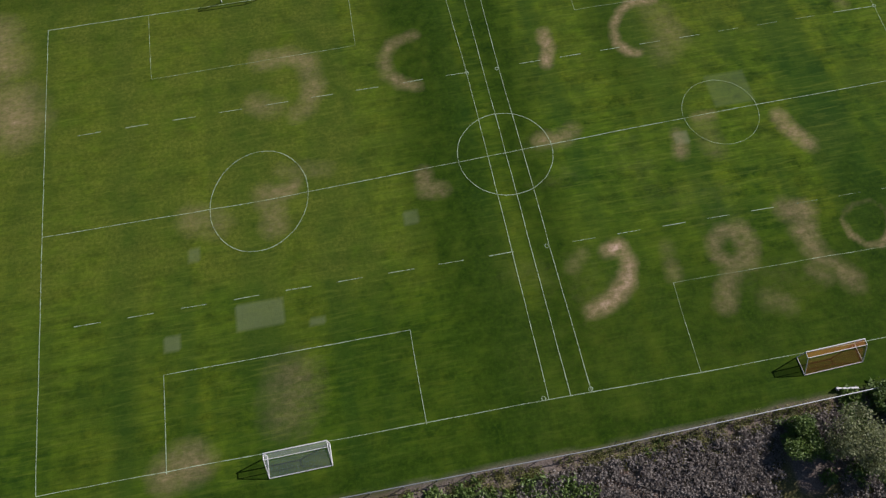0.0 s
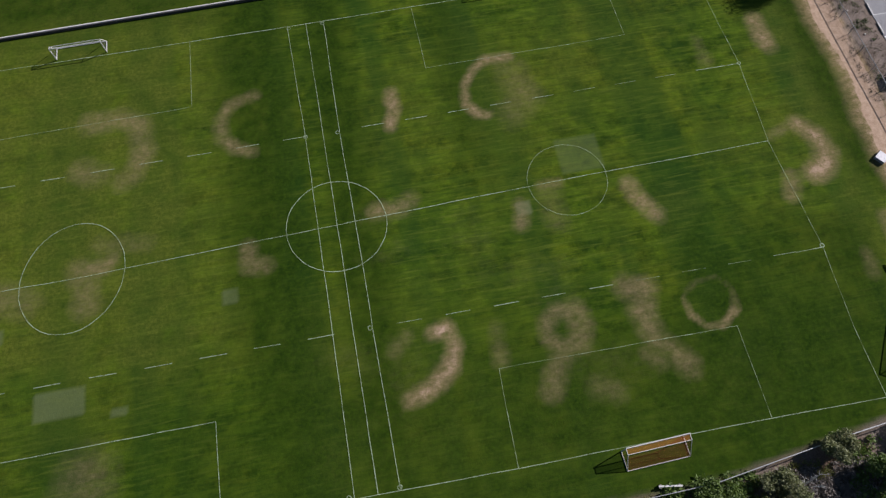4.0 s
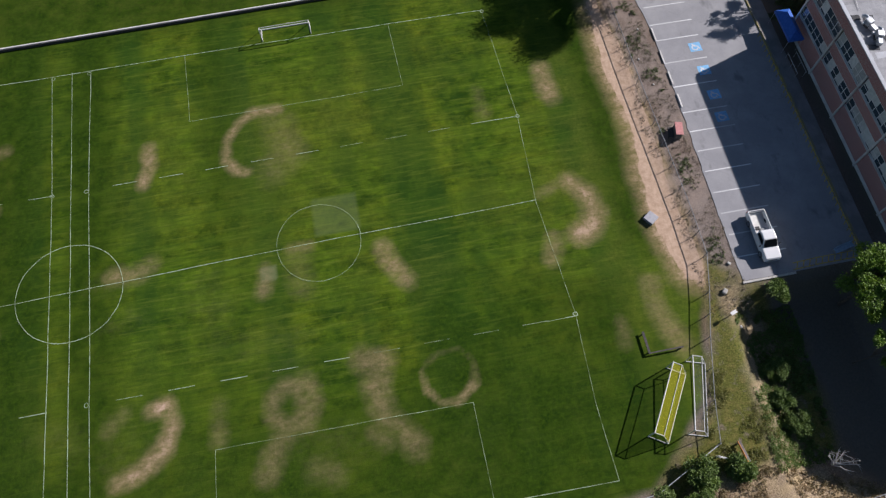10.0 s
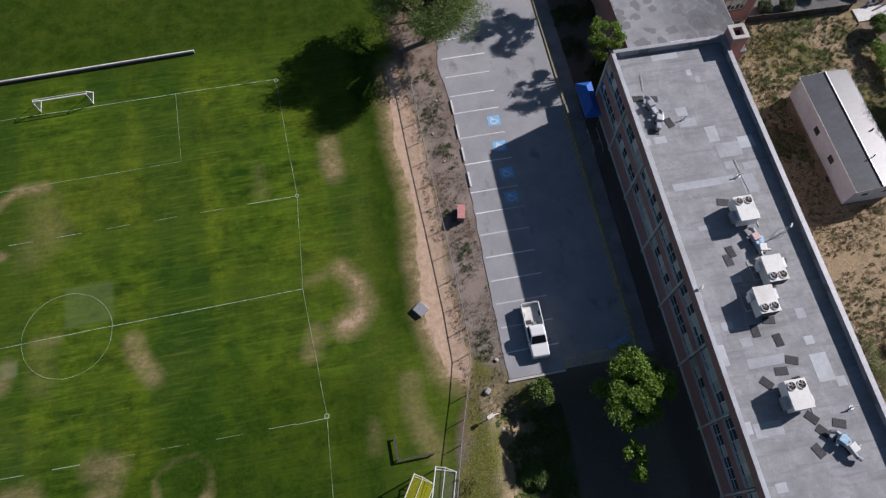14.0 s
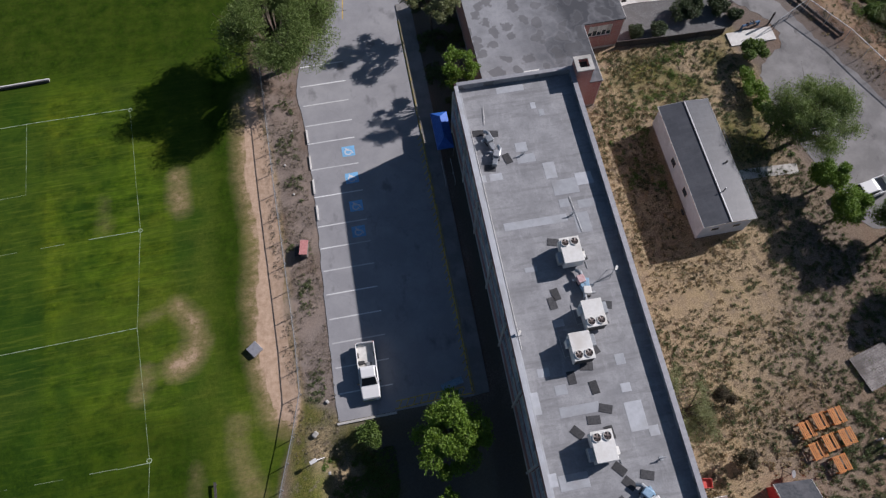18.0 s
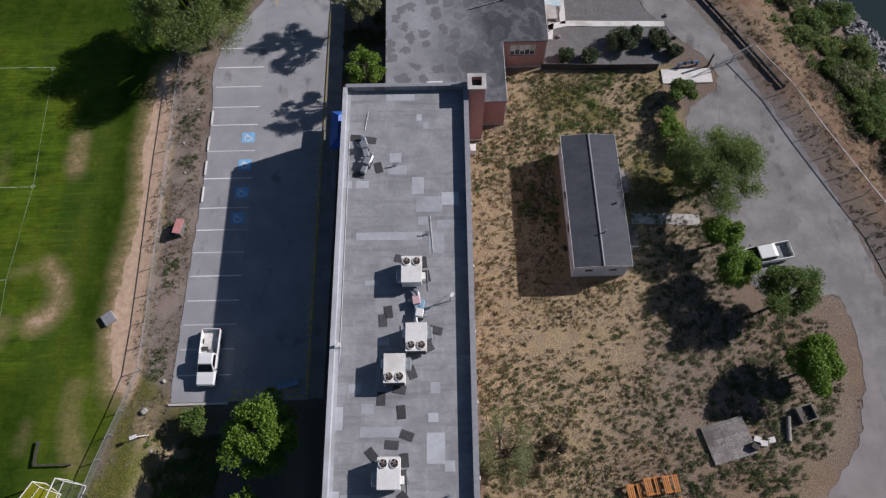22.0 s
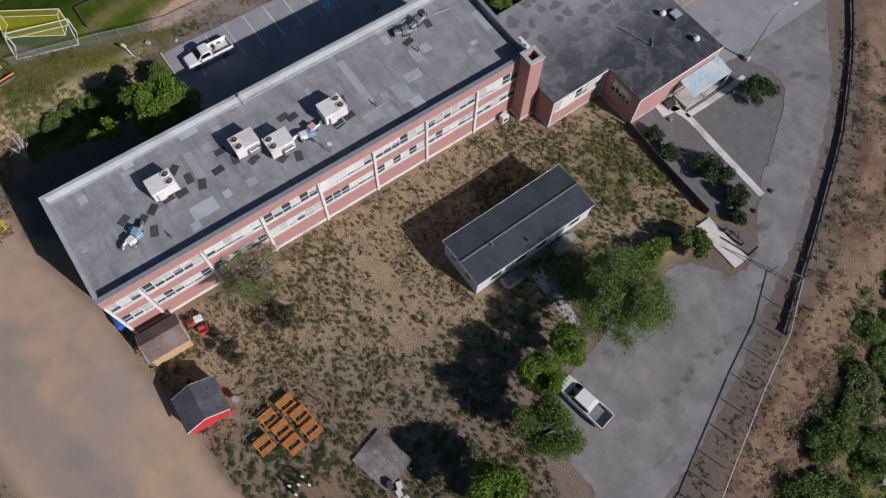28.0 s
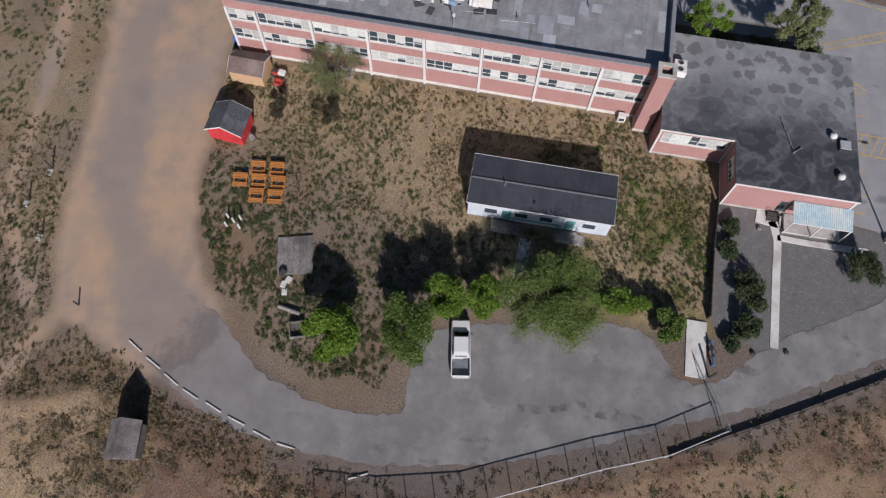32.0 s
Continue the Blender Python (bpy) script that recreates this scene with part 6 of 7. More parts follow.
for y0 in (42.0, 49.0):
    deck = thing("entry_deck", "weathered wooden landing with rails and steps", "deck", group="landings of the portable classroom")
    part("platform", boxes((132.45, y0, 0.4, 133.95, y0 + 2.4, 0.52)), OLDWOOD, deck)
    for x1 in (132.5, 133.88):
        for y1 in (y0 + 0.05, y0 + 2.3):
            part("post", boxes((x1, y1, 0, x1 + 0.07, y1 + 0.07, 1.5)), OLDWOOD, deck)
    part("rail", boxes((133.88, y0, 1.5, 133.95, y0 + 2.4, 1.57), (132.45, y0, 1.5, 133.87, y0 + 0.07, 1.57), (133.88, y0, 1.0, 133.95, y0 + 2.4, 1.06)), OLDWOOD, deck)
    for i in range(3):
        part("step", boxes((132.6, y0 + 2.42 + 0.3 * i, 0, 133.8, y0 + 2.7 + 0.3 * i, 0.4 - 0.13 * i)), OLDWOOD, deck)
whole("footpath", slab_along([(134, 46.0), (137, 45.9), (141.5, 45.6)], 1.3, -0.1, 0.05), CONCRETE, "grey concrete path to the portable classroom", "path", kind="structure")
tyre = bmesh.new()
for i in range(14):
    a0, a1 = i * math.tau / 14, (i + 1) * math.tau / 14
    tube(tyre, (0.3 * math.cos(a0), 0.3 * math.sin(a0), 0.1), (0.3 * math.cos(a1), 0.3 * math.sin(a1), 0.1), 0.1, n=7)
whole("tyre", tyre, BLACK, "old black tyre leaning by the portable classroom", "tyre", at=pose(126.2, 42.6, 0.3, 0, 60, 0))

# ---- plant on the school roof ----
SCHOOL = pose(102.25, 8.8, 0, 0, 0, -0.95)
DUCT = surface("dull_duct", (0.34, 0.36, 0.38), (0.46, 0.48, 0.50), 5, 0.4, 0.6)
BLUEDUCT = surface("blue_duct", (0.22, 0.36, 0.50), (0.32, 0.46, 0.58), 4, 0.5, 0.2)
FADEDRED = surface("faded_red_sheet", (0.52, 0.30, 0.30), (0.62, 0.46, 0.46), 4, 0.5)
BROWNMETAL = surface("fan_blade", (0.13, 0.10, 0.09), (0.18, 0.14, 0.125), 5, 0.5)
REDPAINT = surface("red_paint", (0.50, 0.06, 0.05), (0.60, 0.09, 0.07), 4, 0.5)


def disc_ring(r0, r1, z0, z1, n=20):
    bm = bmesh.new()
    rings = [[bm.verts.new((r * math.cos(i * math.tau / n), r * math.sin(i * math.tau / n), z)) for i in range(n)] for r, z in ((r0, z0), (r1, z0), (r1, z1), (r0, z1))]
    for a, b in zip(rings, rings[1:] + rings[:1]):
        for i in range(n):
            bm.faces.new((a[i], a[(i + 1) % n], b[(i + 1) % n], b[i]))
    return bm


def fan_blade(a):
    bm = bmesh.new()
    p = [(0.06, -0.05, 0.0), (0.34, -0.11, -0.02), (0.34, 0.10, 0.05), (0.06, 0.05, 0.03)]
    v = [[bm.verts.new((x * math.cos(a) - y * math.sin(a), x * math.sin(a) + y * math.cos(a), z + t)) for x, y, z in p] for t in (0, 0.012)]
    bm.faces.new(v[0][::-1])
    bm.faces.new(v[1])
    for i in range(4):
        bm.faces.new((v[0][i], v[0][(i + 1) % 4], v[1][(i + 1) % 4], v[1][i]))
    return bm


def rooftop_unit(x, y, flip):
    """A packaged roof unit: cabinet, two condenser fans, hood, curb."""
    u = thing("rooftop_unit", "white rooftop air conditioner with two fans", "air conditioner", group="air conditioners on the school roof")
    u.matrix_basis = SCHOOL @ pose(x + 0.2, y, 8.4, 0, 0, 180 if flip else 0) @ Matrix.Diagonal((0.93, 0.98, 1.12, 1))
    part("curb", boxes((-0.85, -1.1, 0, 0.85, 1.1, 0.3)), BLACK, u)
    part("cabinet", soft_box(-1.0, -1.3, 0.3, 1.0, 1.3, 1.5, 0.03, 2), UNIT, u)
    part("top_panel", soft_box(-1.04, -1.34, 1.5, 1.04, 1.34, 1.56, 0.02, 1), UNIT, u)
    for fx in (-0.5, 0.5):
        f = part("fan", disc_ring(0.36, 0.41, 1.56, 1.66), UNIT, u, "", pose(fx, 0.78, 0))
        part("fan_well", tube(bmesh.new(), (0, 0, 1.562), (0, 0, 1.572), 0.36, n=20), BLACK, f)
        part("hub", tube(bmesh.new(), (0, 0, -0.05), (0, 0, 0.07), 0.09, n=10), BROWNMETAL, f, "", pose(0, 0, 1.62))
        for i in range(5):
            part("blade", fan_blade(i * math.tau / 5), BROWNMETAL, f, "", pose(0, 0, 1.62))
    part("coil", boxes((-0.9, 1.31, 0.4, 0.9, 1.34, 1.4)), BLACK, u, "dark condenser coil")
    part("hood", soft_box(-1.55, -1.05, 0.55, -1.0, 0.1, 1.2, 0.05, 1), DUCT, u, "grey intake hood")
    part("side_panel", soft_box(1.0, -0.9, 0.5, 1.35, -0.2, 1.25, 0.03, 1), UNIT, u)
    part("gas_pipe", tubes([((1.02, 0.5, 0.4), (1.5, 0.5, 0.4)), ((1.5, 0.5, 0.4), (1.5, 0.5, 0.05)), ((1.5, 0.5, 0.05), (1.6, -1.6, 0.05))], 0.03, 6), STEEL, u)
    return u


for x, y, flip in ((7.1, 28.3, False), (7.55, 21.85, True), (5.65, 19.05, True), (5.3, 10.25, False)):
    rooftop_unit(x, y, flip)


def duct_fan(x, y, r, colour, extra):
    d = thing("duct_fan", "small rooftop exhaust fan with bent ducts", "exhaust fan", group="exhaust fans on the school roof")
    d.matrix_basis = SCHOOL @ pose(x, y, 8.4, 0, 0, r) @ Matrix.Diagonal((0.8, 0.85, 0.9, 1))
    part("base", boxes((-0.5, -0.5, 0, 0.5, 0.5, 0.25)), BLACK, d)
    part("housing", soft_box(-0.45, -0.45, 0.25, 0.45, 0.45, 0.95, 0.06, 2), colour, d)
    part("elbow", tubes([((0.3, 0, 0.6), (0.3, 0.9, 0.6)), ((0.3, 0.9, 0.6), (0.0, 1.3, 0.45))], 0.24, 10), DUCT, d)
    part("duct", soft_box(-0.35, -1.5, 0.1, 0.3, -0.5, 0.7, 0.05, 1), extra, d)
    part("motor", tubes([((-0.5, 0.2, 0.5), (-0.95, 0.2, 0.5))], 0.18, 10), STEEL, d)


duct_fan(2.7, 40.4, -20, STEEL, DUCT)
duct_fan(2.3, 42.3, 15, DUCT, STEEL)
duct_fan(7.7, 25.6, 10, FADEDRED, BLUEDUCT)
duct_fan(8.0, 24.4, 170, UNIT, BLUEDUCT)
duct_fan(8.3, 6.0, 40, BLUEDUCT, UNIT)
duct_fan(8.9, 5.2, 200, UNIT, BLUEDUCT)
for x, y, h in ((10.9, 25.8, 1.6), (0.6, 21.4, 1.1)):
    a = thing("antenna_mast", "thin tripod antenna mast on the roof", "antenna")
    a.matrix_basis = SCHOOL @ pose(x, y, 8.4)
    part("mast", tubes([((0, 0, 0), (0, 0, h))], 0.035, 6), STEEL, a)
    part("tripod", tubes([((0.5, 0, 0.02), (0, 0, h * 0.7)), ((-0.3, 0.45, 0.02), (0, 0, h * 0.7)), ((-0.3, -0.45, 0.02), (0, 0, h * 0.7))], 0.025, 5), STEEL, a)
    part("dish", disc_ring(0.02, 0.24, 0, 0.05, 14), UNIT, a, "", pose(0.1, 0, h, 60, 0, 40))
for x, y in ((8.8, 32.6), (5.5, 40.2), (10.5, 8.5)):
    v = thing("vent_pipe", "short steel vent pipe through the roof", "vent pipe")
    v.matrix_basis = SCHOOL @ pose(x, y, 8.4)
    part("pipe", tubes([((0, 0, 0), (0, 0, 0.5)), ((-0.3, 0, 0.5), (0.3, 0, 0.5))], 0.06, 8), STEEL, v)
    part("flashing", disc_ring(0.06, 0.22, 0.0, 0.04, 12), DUCT, v)

# ---- plant on the annex roof ----
u = thing("condenser", "pale twin-fan condenser beside the chimney", "air conditioner", 112.6, 60.1, 5.0, 90)
part("cabinet", soft_box(-0.7, -0.9, 0.1, 0.7, 0.9, 1.0, 0.03), UNIT, u)
for fy in (-0.45, 0.45):
    part("fan", disc_ring(0.26, 0.33, 1.0, 1.08), STEEL, u, "", pose(0, fy, 0))
    part("fan_well", tube(bmesh.new(), (0, fy, 1.002), (0, fy, 1.012), 0.26, n=16), BLACK, u)
part("feet", boxes((-0.7, -0.85, 0, -0.6, 0.85, 0.1), (0.6, -0.85, 0, 0.7, 0.85, 0.1)), BLACK, u)
for x, y in ((118.4, 77.0), (123.4, 77.6)):
    d = thing("roof_ventilator", "white domed roof ventilator", "ventilator", x, y, 5.0)
    part("neck", tube(bmesh.new(), (0, 0, 0), (0, 0, 0.35), 0.25, n=12), STEEL, d)
    part("dome", tube(tube(bmesh.new(), (0, 0, 0.35), (0, 0, 0.55), 0.42, 0.36, 14), (0, 0, 0.55), (0, 0, 0.7), 0.36, 0.1, 14), WHITE, d)
s = thing("skylight", "square skylight hatch with a pale cover", "skylight", 119.4, 78.2, 5.0)
part("kerb", boxes((-0.6, -0.6, 0, 0.6, 0.6, 0.3)), BLACK, s)
part("cover", soft_box(-0.62, -0.55, 0.3, 0.5, 0.62, 0.42, 0.05), PATCH, s)
p = thing("roof_pipe", "rusty pipe lying on blocks on the tarred roof", "pipe", 119.2, 72.2, 5.0, 10)
part("pipe", tubes([((-2.4, -0.3, 0.15), (2.0, 0.3, 0.15)), ((2.0, 0.3, 0.15), (1.4, 1.2, 0.15))], 0.06, 6), DUCT, p)
for i in range(5):
    part("block", boxes((-2.2 + i, -0.35 + i * 0.13, 0, -2.0 + i, -0.15 + i * 0.13, 0.1)), OLDWOOD, p)
part("elbow", tubes([((2.0, 0.3, 0), (2.0, 0.3, 0.45))], 0.1, 8), STEEL, p)

# ---- pickups ----
CARPAINT, _c = blank("white_car_paint", 0.25)
_c.inputs["Base Color"].default_value = (0.78, 0.78, 0.77, 1)
_c.inputs["Coat Weight"].default_value = 0.6
CHROME = surface("chrome", (0.6, 0.6, 0.62), (0.7, 0.7, 0.72), 8, 0.2, 0.9, bump=0)
CARGLASS, _c = blank("car_glass", 0.05)
_c.inputs["Base Color"].default_value = (0.015, 0.018, 0.022, 1)
LAMPRED = surface("tail_lamp", (0.35, 0.02, 0.02), (0.45, 0.03, 0.03), 9, 0.3, bump=0)
LINER = surface("bed_liner", (0.11, 0.125, 0.145), (0.19, 0.205, 0.23), 6, 0.6, c3=(0.3, 0.29, 0.28))


def section_loft(rows):
    """Skin through cross sections given as (x, half width, z low, z high, tuck of the top)."""
    bm = bmesh.new()
    rings = []
    for x, w, z0, z1, t in rows:
        rings.append([bm.verts.new((x, s * y, z)) for s, y, z in ((-1, w, z0), (-1, w, z0 + (z1 - z0) * 0.6), (-1, w - t * 0.4, z1 - 0.04), (-1, w - t, z1), (1, w - t, z1), (1, w - t * 0.4, z1 - 0.04), (1, w, z0 + (z1 - z0) * 0.6), (1, w, z0))])
    for a, b in zip(rings, rings[1:]):
        for i in range(8):
            bm.faces.new((a[i], a[(i + 1) % 8], b[(i + 1) % 8], b[i]))
    bm.faces.new(rings[0][::-1])
    bm.faces.new(rings[-1])
    bmesh.ops.bevel(bm, geom=list(bm.edges), offset=0.02, segments=1, affect="EDGES")
    return bm


def pickup(label, x, y, rz, cab0, cab1, covered, liner=None):
    """Nose towards +x; the cab spans cab0 to cab1."""
    t = thing("pickup_truck", label, "pickup truck", x, y, 0.012 if x > 120 else 0.035, rz)
    part("body", section_loft([(2.92, 0.80, 0.45, 0.85, 0.1), (2.8, 0.92, 0.38, 1.0, 0.12), (2.0, 0.97, 0.35, 1.1, 0.14), (cab1 + 0.1, 0.98, 0.35, 1.14, 0.12), (cab1, 0.98, 0.35, 1.12, 0.05), (cab0, 0.98, 0.35, 1.12, 0.05), (cab0 - 0.02, 0.98, 0.35, 0.62, 0.03)]), CARPAINT, t)
    part("cab_top", section_loft([(cab1 + 0.45, 0.86, 1.08, 1.13, 0.02), (cab1 - 0.25, 0.78, 1.1, 1.76, 0.12), (cab0 + 0.35, 0.78, 1.1, 1.80, 0.12), (cab0, 0.82, 1.1, 1.72, 0.1)]), CARPAINT, t)
    bm = bmesh.new()
    bm.faces.new([bm.verts.new(p) for p in ((cab1 + 0.44, -0.78, 1.15), (cab1 + 0.44, 0.78, 1.15), (cab1 - 0.18, 0.66, 1.735), (cab1 - 0.18, -0.66, 1.735))])
    bmesh.ops.solidify(bm, geom=list(bm.faces), thickness=0.02)
    bmesh.ops.translate(bm, verts=list(bm.verts), vec=(0.035, 0, 0.03))
    part("windscreen", bm, CARGLASS, t)
    for s in (-1, 1):
        bm = bmesh.new()
        bm.faces.new([bm.verts.new(p) for p in ((cab1 + 0.2, s * 0.885, 1.2), (cab0 + 0.12, s * 0.875, 1.2), (cab0 + 0.18, s * 0.80, 1.64), (cab1 - 0.2, s * 0.80, 1.66))])
        bmesh.ops.solidify(bm, geom=list(bm.faces), thickness=0.015)
        part("side_window", bm, CARGLASS, t)
        part("mirror", soft_box(cab1 + 0.15, s * 1.12 - 0.1, 1.12, cab1 + 0.27, s * 1.12 + 0.1, 1.3, 0.03, 1), BLACK, t)
        part("headlight", soft_box(2.78, s * 0.68 - 0.16, 0.72, 2.90, s * 0.68 + 0.16, 0.9, 0.02, 1), CHROME, t)
        part("tail_light", soft_box(-2.95, s * 0.9 - 0.07, 0.7, -2.88, s * 0.9 + 0.07, 1.05, 0.01, 1), LAMPRED, t)
        part("bed_side", soft_box(-2.9, s * 0.93 - 0.055, 0.4, cab0 - 0.03, s * 0.93 + 0.055, 1.14, 0.03, 1), CARPAINT, t)
        for wx in (1.95, -1.75):
            w = part("wheel", tubes([((wx, s * 0.74, 0.36), (wx, s * 0.99, 0.36))], 0.37, 18), BLACK, t)
            part("rim", tubes([((wx, s * 0.985, 0.36), (wx, s * 1.0, 0.36))], 0.22, 12), CHROME, w)
    part("rear_window", boxes((cab0 - 0.015, -0.6, 1.25, cab0 - 0.002, 0.6, 1.6)), CARGLASS, t)
    part("tailgate", soft_box(-2.95, -0.87, 0.5, -2.87, 0.87, 1.14, 0.02, 1), CARPAINT, t)
    part("bulkhead", boxes((cab0 - 0.08, -0.87, 0.62, cab0 - 0.03, 0.87, 1.14)), CARPAINT, t)
    part("bed_floor", boxes((-2.87, -0.87, 0.5, cab0 - 0.08, 0.87, 0.6)), liner or LINER, t)
    part("bumper", soft_box(2.86, -0.86, 0.38, 3.0, 0.86, 0.58, 0.04, 1), CHROME, t)
    part("bumper", soft_box(-3.06, -0.9, 0.4, -2.93, 0.9, 0.56, 0.03, 1), CHROME, t)
    part("grille", boxes((2.9, -0.45, 0.62, 2.93, 0.45, 0.84)), BLACK, t)
    if covered:
        part("bed_cover", soft_box(-2.86, -0.86, 1.08, -0.2, 0.86, 1.15, 0.02, 1), LINER, t, "grey bed cover")
    else:
        part("toolbox", soft_box(-1.1, -0.86, 0.6, -0.75, -0.2, 0.9, 0.04, 1), BLACK, t, "black bag in the bed")
        part("spare_part", soft_box(-0.9, -0.1, 0.6, -0.5, 0.5, 0.75, 0.03, 1), LINER, t)
    return t


pickup("white single-cab pickup with an open bed parked in the lot", 88.75, 31.55, -91.5, -0.25, 1.1, False, PALE)
pickup("white four-door pickup parked on the turning area", 147.4, 41.0, 189.0, -1.0, 1.15, False)

# ---- goals ----
NET = see_through("goal_net", (0.62, 0.64, 0.62), 0.04, 0.9)
GREYNET = see_through("grey_goal_net", (0.62, 0.66, 0.64), 0.2, 0.9)
ORANGENET = see_through("orange_goal_net", (0.50, 0.17, 0.04), 0.35, 0.9)
YELLOWNET = see_through("yellow_goal_net", (0.66, 0.62, 0.03), 0.27, 0.9)
YELLOWPIPE = surface("yellow_pipe", (0.62, 0.55, 0.08), (0.70, 0.62, 0.12), 3, 0.5)


def goal(label, x, y, rz, w, h, d, net, r=0.06, top=0.6, bar=None):
    """Mouth along x, net towards -y."""
    g = thing("football_goal", label, "goal", x, y, 0, rz, "goals of the sports field")
    bar = bar or WHITE
    for s in (-1, 1):
        part("post", tubes([((s * w / 2, 0, 0), (s * w / 2, 0, h))], r, 8), bar, g)
        part("base_bar", tubes([((s * w / 2, 0, r), (s * w / 2, -d, r))], r * 0.8, 6), bar, g)
        part("top_bar", tubes([((s * w / 2, 0, h - r), (s * w / 2, -top, h - r))], r * 0.7, 6), bar, g)
        part("stay", tubes([((s * w / 2, -top, h - r), (s * w / 2, -d, r))], r * 0.7, 6), bar, g)
    part("crossbar", tubes([((-w / 2, 0, h), (w / 2, 0, h))], r, 8), bar, g)
    part("back_bar", tubes([((-w / 2, -d, r), (w / 2, -d, r))], r * 0.8, 6), bar, g)
    part("rear_top_bar", tubes([((-w / 2, -top, h - r), (w / 2, -top, h - r))], r * 0.6, 6), bar, g)
    bm = bmesh.new()
    for quad in (((-w / 2, -top, h - 0.1), (w / 2, -top, h - 0.1), (w / 2, -d, 0.1), (-w / 2, -d, 0.1)), ((-w / 2, 0, h - 0.05), (w / 2, 0, h - 0.05), (w / 2, -top, h - 0.1), (-w / 2, -top, h - 0.1)),
                 ((-w / 2, 0, 0.05), (-w / 2, 0, h - 0.05), (-w / 2, -top, h - 0.1), (-w / 2, -d, 0.1)), ((w / 2, 0, 0.05), (w / 2, 0, h - 0.05), (w / 2, -top, h - 0.1), (w / 2, -d, 0.1))):
        bm.faces.new([bm.verts.new(p) for p in quad])
    part("net", bm, net, g)
    return g


goal("white goal with a grey net on the goal line", -13.0, 10.9, 0.5, 6.1, 2.0, 2.1, GREYNET)
goal("white goal with an orange-brown net on the goal line", 41.5, 10.4, 1.5, 6.4, 2.0, 1.9, ORANGENET)
goal("white goal without ground net at the far touchline", 40.7, 69.4, 180.5, 6.1, 2.0, 1.7, NET, top=0.4)
goal("white goal at the far touchline", -13.6, 69.2, 180.5, 6.1, 2.0, 1.7, NET, top=0.4)
goal("white goal with a bright yellow net stored by the fence", 71.95, 16.7, 57.5, 7.3, 2.4, 2.0, YELLOWNET, top=0.9)
goal("empty white goal stored against the fence", 74.9, 16.55, 72.5, 7.3, 2.4, 2.0, NET, top=0.9)
# two long dark boxes in an L on legs; bench is only a placeholder name
b = thing("bench", "dark low L-shaped bars on legs by the stored goals", "bench", 72.6, 22.6, 0, 0)
part("seat", boxes((-0.12, -1.2, 0.35, 0.12, 1.2, 0.42), (-0.1, -1.2, 0.38, 3.6, -1.05, 0.44)), DARKWOOD, b)
for y0 in (-1.0, 1.0):
    part("leg", boxes((-0.1, y0 - 0.05, 0, 0.1, y0 + 0.05, 0.35)), DARKWOOD, b)
part("leg", boxes((3.4, -1.2, 0, 3.5, -1.05, 0.38)), DARKWOOD, b)

# ---- fences ----
FENCEMETAL = surface("dull_fence_pipe", (0.20, 0.205, 0.21), (0.30, 0.305, 0.31), 5, 0.6, 0.3, bump=0.05)
PALEPIPE = surface("pale_fence_pipe", (0.52, 0.52, 0.52), (0.64, 0.64, 0.63), 5, 0.5, 0.2, bump=0.05)
LINKS = see_through("chain_link", (0.40, 0.41, 0.42), 0.14, 0.6)
FADED = see_through("faded_chain_link", (0.5, 0.52, 0.5), 0.2, 0.7)


def chain_fence(label, pts, h=1.8, gap=3.0, mesh=None, rail=0.04, name="chain_link_fence", post=0.045, metal=None):
    f = thing(name, label, "fence")
    metal = metal or FENCEMETAL
    line = []
    for a, b in zip(pts, pts[1:]):
        n = max(1, round(math.dist(a, b) / gap))
        line += [(a[0] + (b[0] - a[0]) * i / n, a[1] + (b[1] - a[1]) * i / n) for i in range(n)]
    line.append(pts[-1])
    post_mesh = mesh_of("post", tubes([((0, 0, -0.1), (0, 0, h + 0.06))], post, 6), metal)
    for x, y in line:
        part("post", post_mesh, metal, f, "", pose(x, y, 0))
    for a, b in zip(line, line[1:]):
        part("top_rail", tubes([((*a, h), (*b, h))], rail, 6), metal, f)
        bm = bmesh.new()
        bm.faces.new([bm.verts.new(p) for p in ((*a, 0.05), (*b, 0.05), (*b, h), (*a, h))])
        part("wire_mesh", bm, mesh or LINKS, f)
    return f


chain_fence("grey chain-link fence between sports field and parking lot", [(81.6, 76), (81.6, 65), (81.6, 54), (81.75, 45), (81.85, 36), (81.7, 30.6), (80.5, 26.5), (78.9, 21.8), (77.1, 15.6), (76.2, 11.5)], 1.3)
chain_fence("low pale chain-link fence along the field edge", [(-40, 5.9), (-10, 5.6), (16, 5.3), (46, 5.7), (59, 7.3), (69, 8.3), (76.2, 11.5)], 1.1, 3.2, FADED, 0.05, metal=STEEL)
chain_fence("chain-link fence along the top of the river bank", [(151.3, 67.4), (154.5, 62), (156.8, 56), (160.3, 48), (162.2, 43.8), (164.0, 36), (164.4, 30)], 2.0, 2.9, None, 0.05, metal=PALEPIPE)
g = chain_fence("closed chain-link gate across the road", [(146.2, 65.2), (151.2, 67.7)], 1.9, 2.8, None, 0.05, "road_gate")
w = thing("guard_wall", "dark weathered timber guard wall along the road edge", "guard wall")
line = curve_through([(126, 106), (133.5, 97.5), (139.9, 88.7), (142.3, 85), (146.5, 77.5), (150.0, 71), (154.3, 62.7)], 2.2)
for a, b in zip(line, line[1:]):
    part("panel", slab_along([tuple(a), tuple(b)], 0.12, 0.12, 0.55), DARKWOOD, w)
for a in line:
    part("post", boxes((a.x + 0.05, a.y - 0.1, -0.2, a.x + 0.22, a.y + 0.08, 0.66)), DARKWOOD, w)
w = thing("board_fence", "dark brown board fence between yard and gravel bed", "fence")
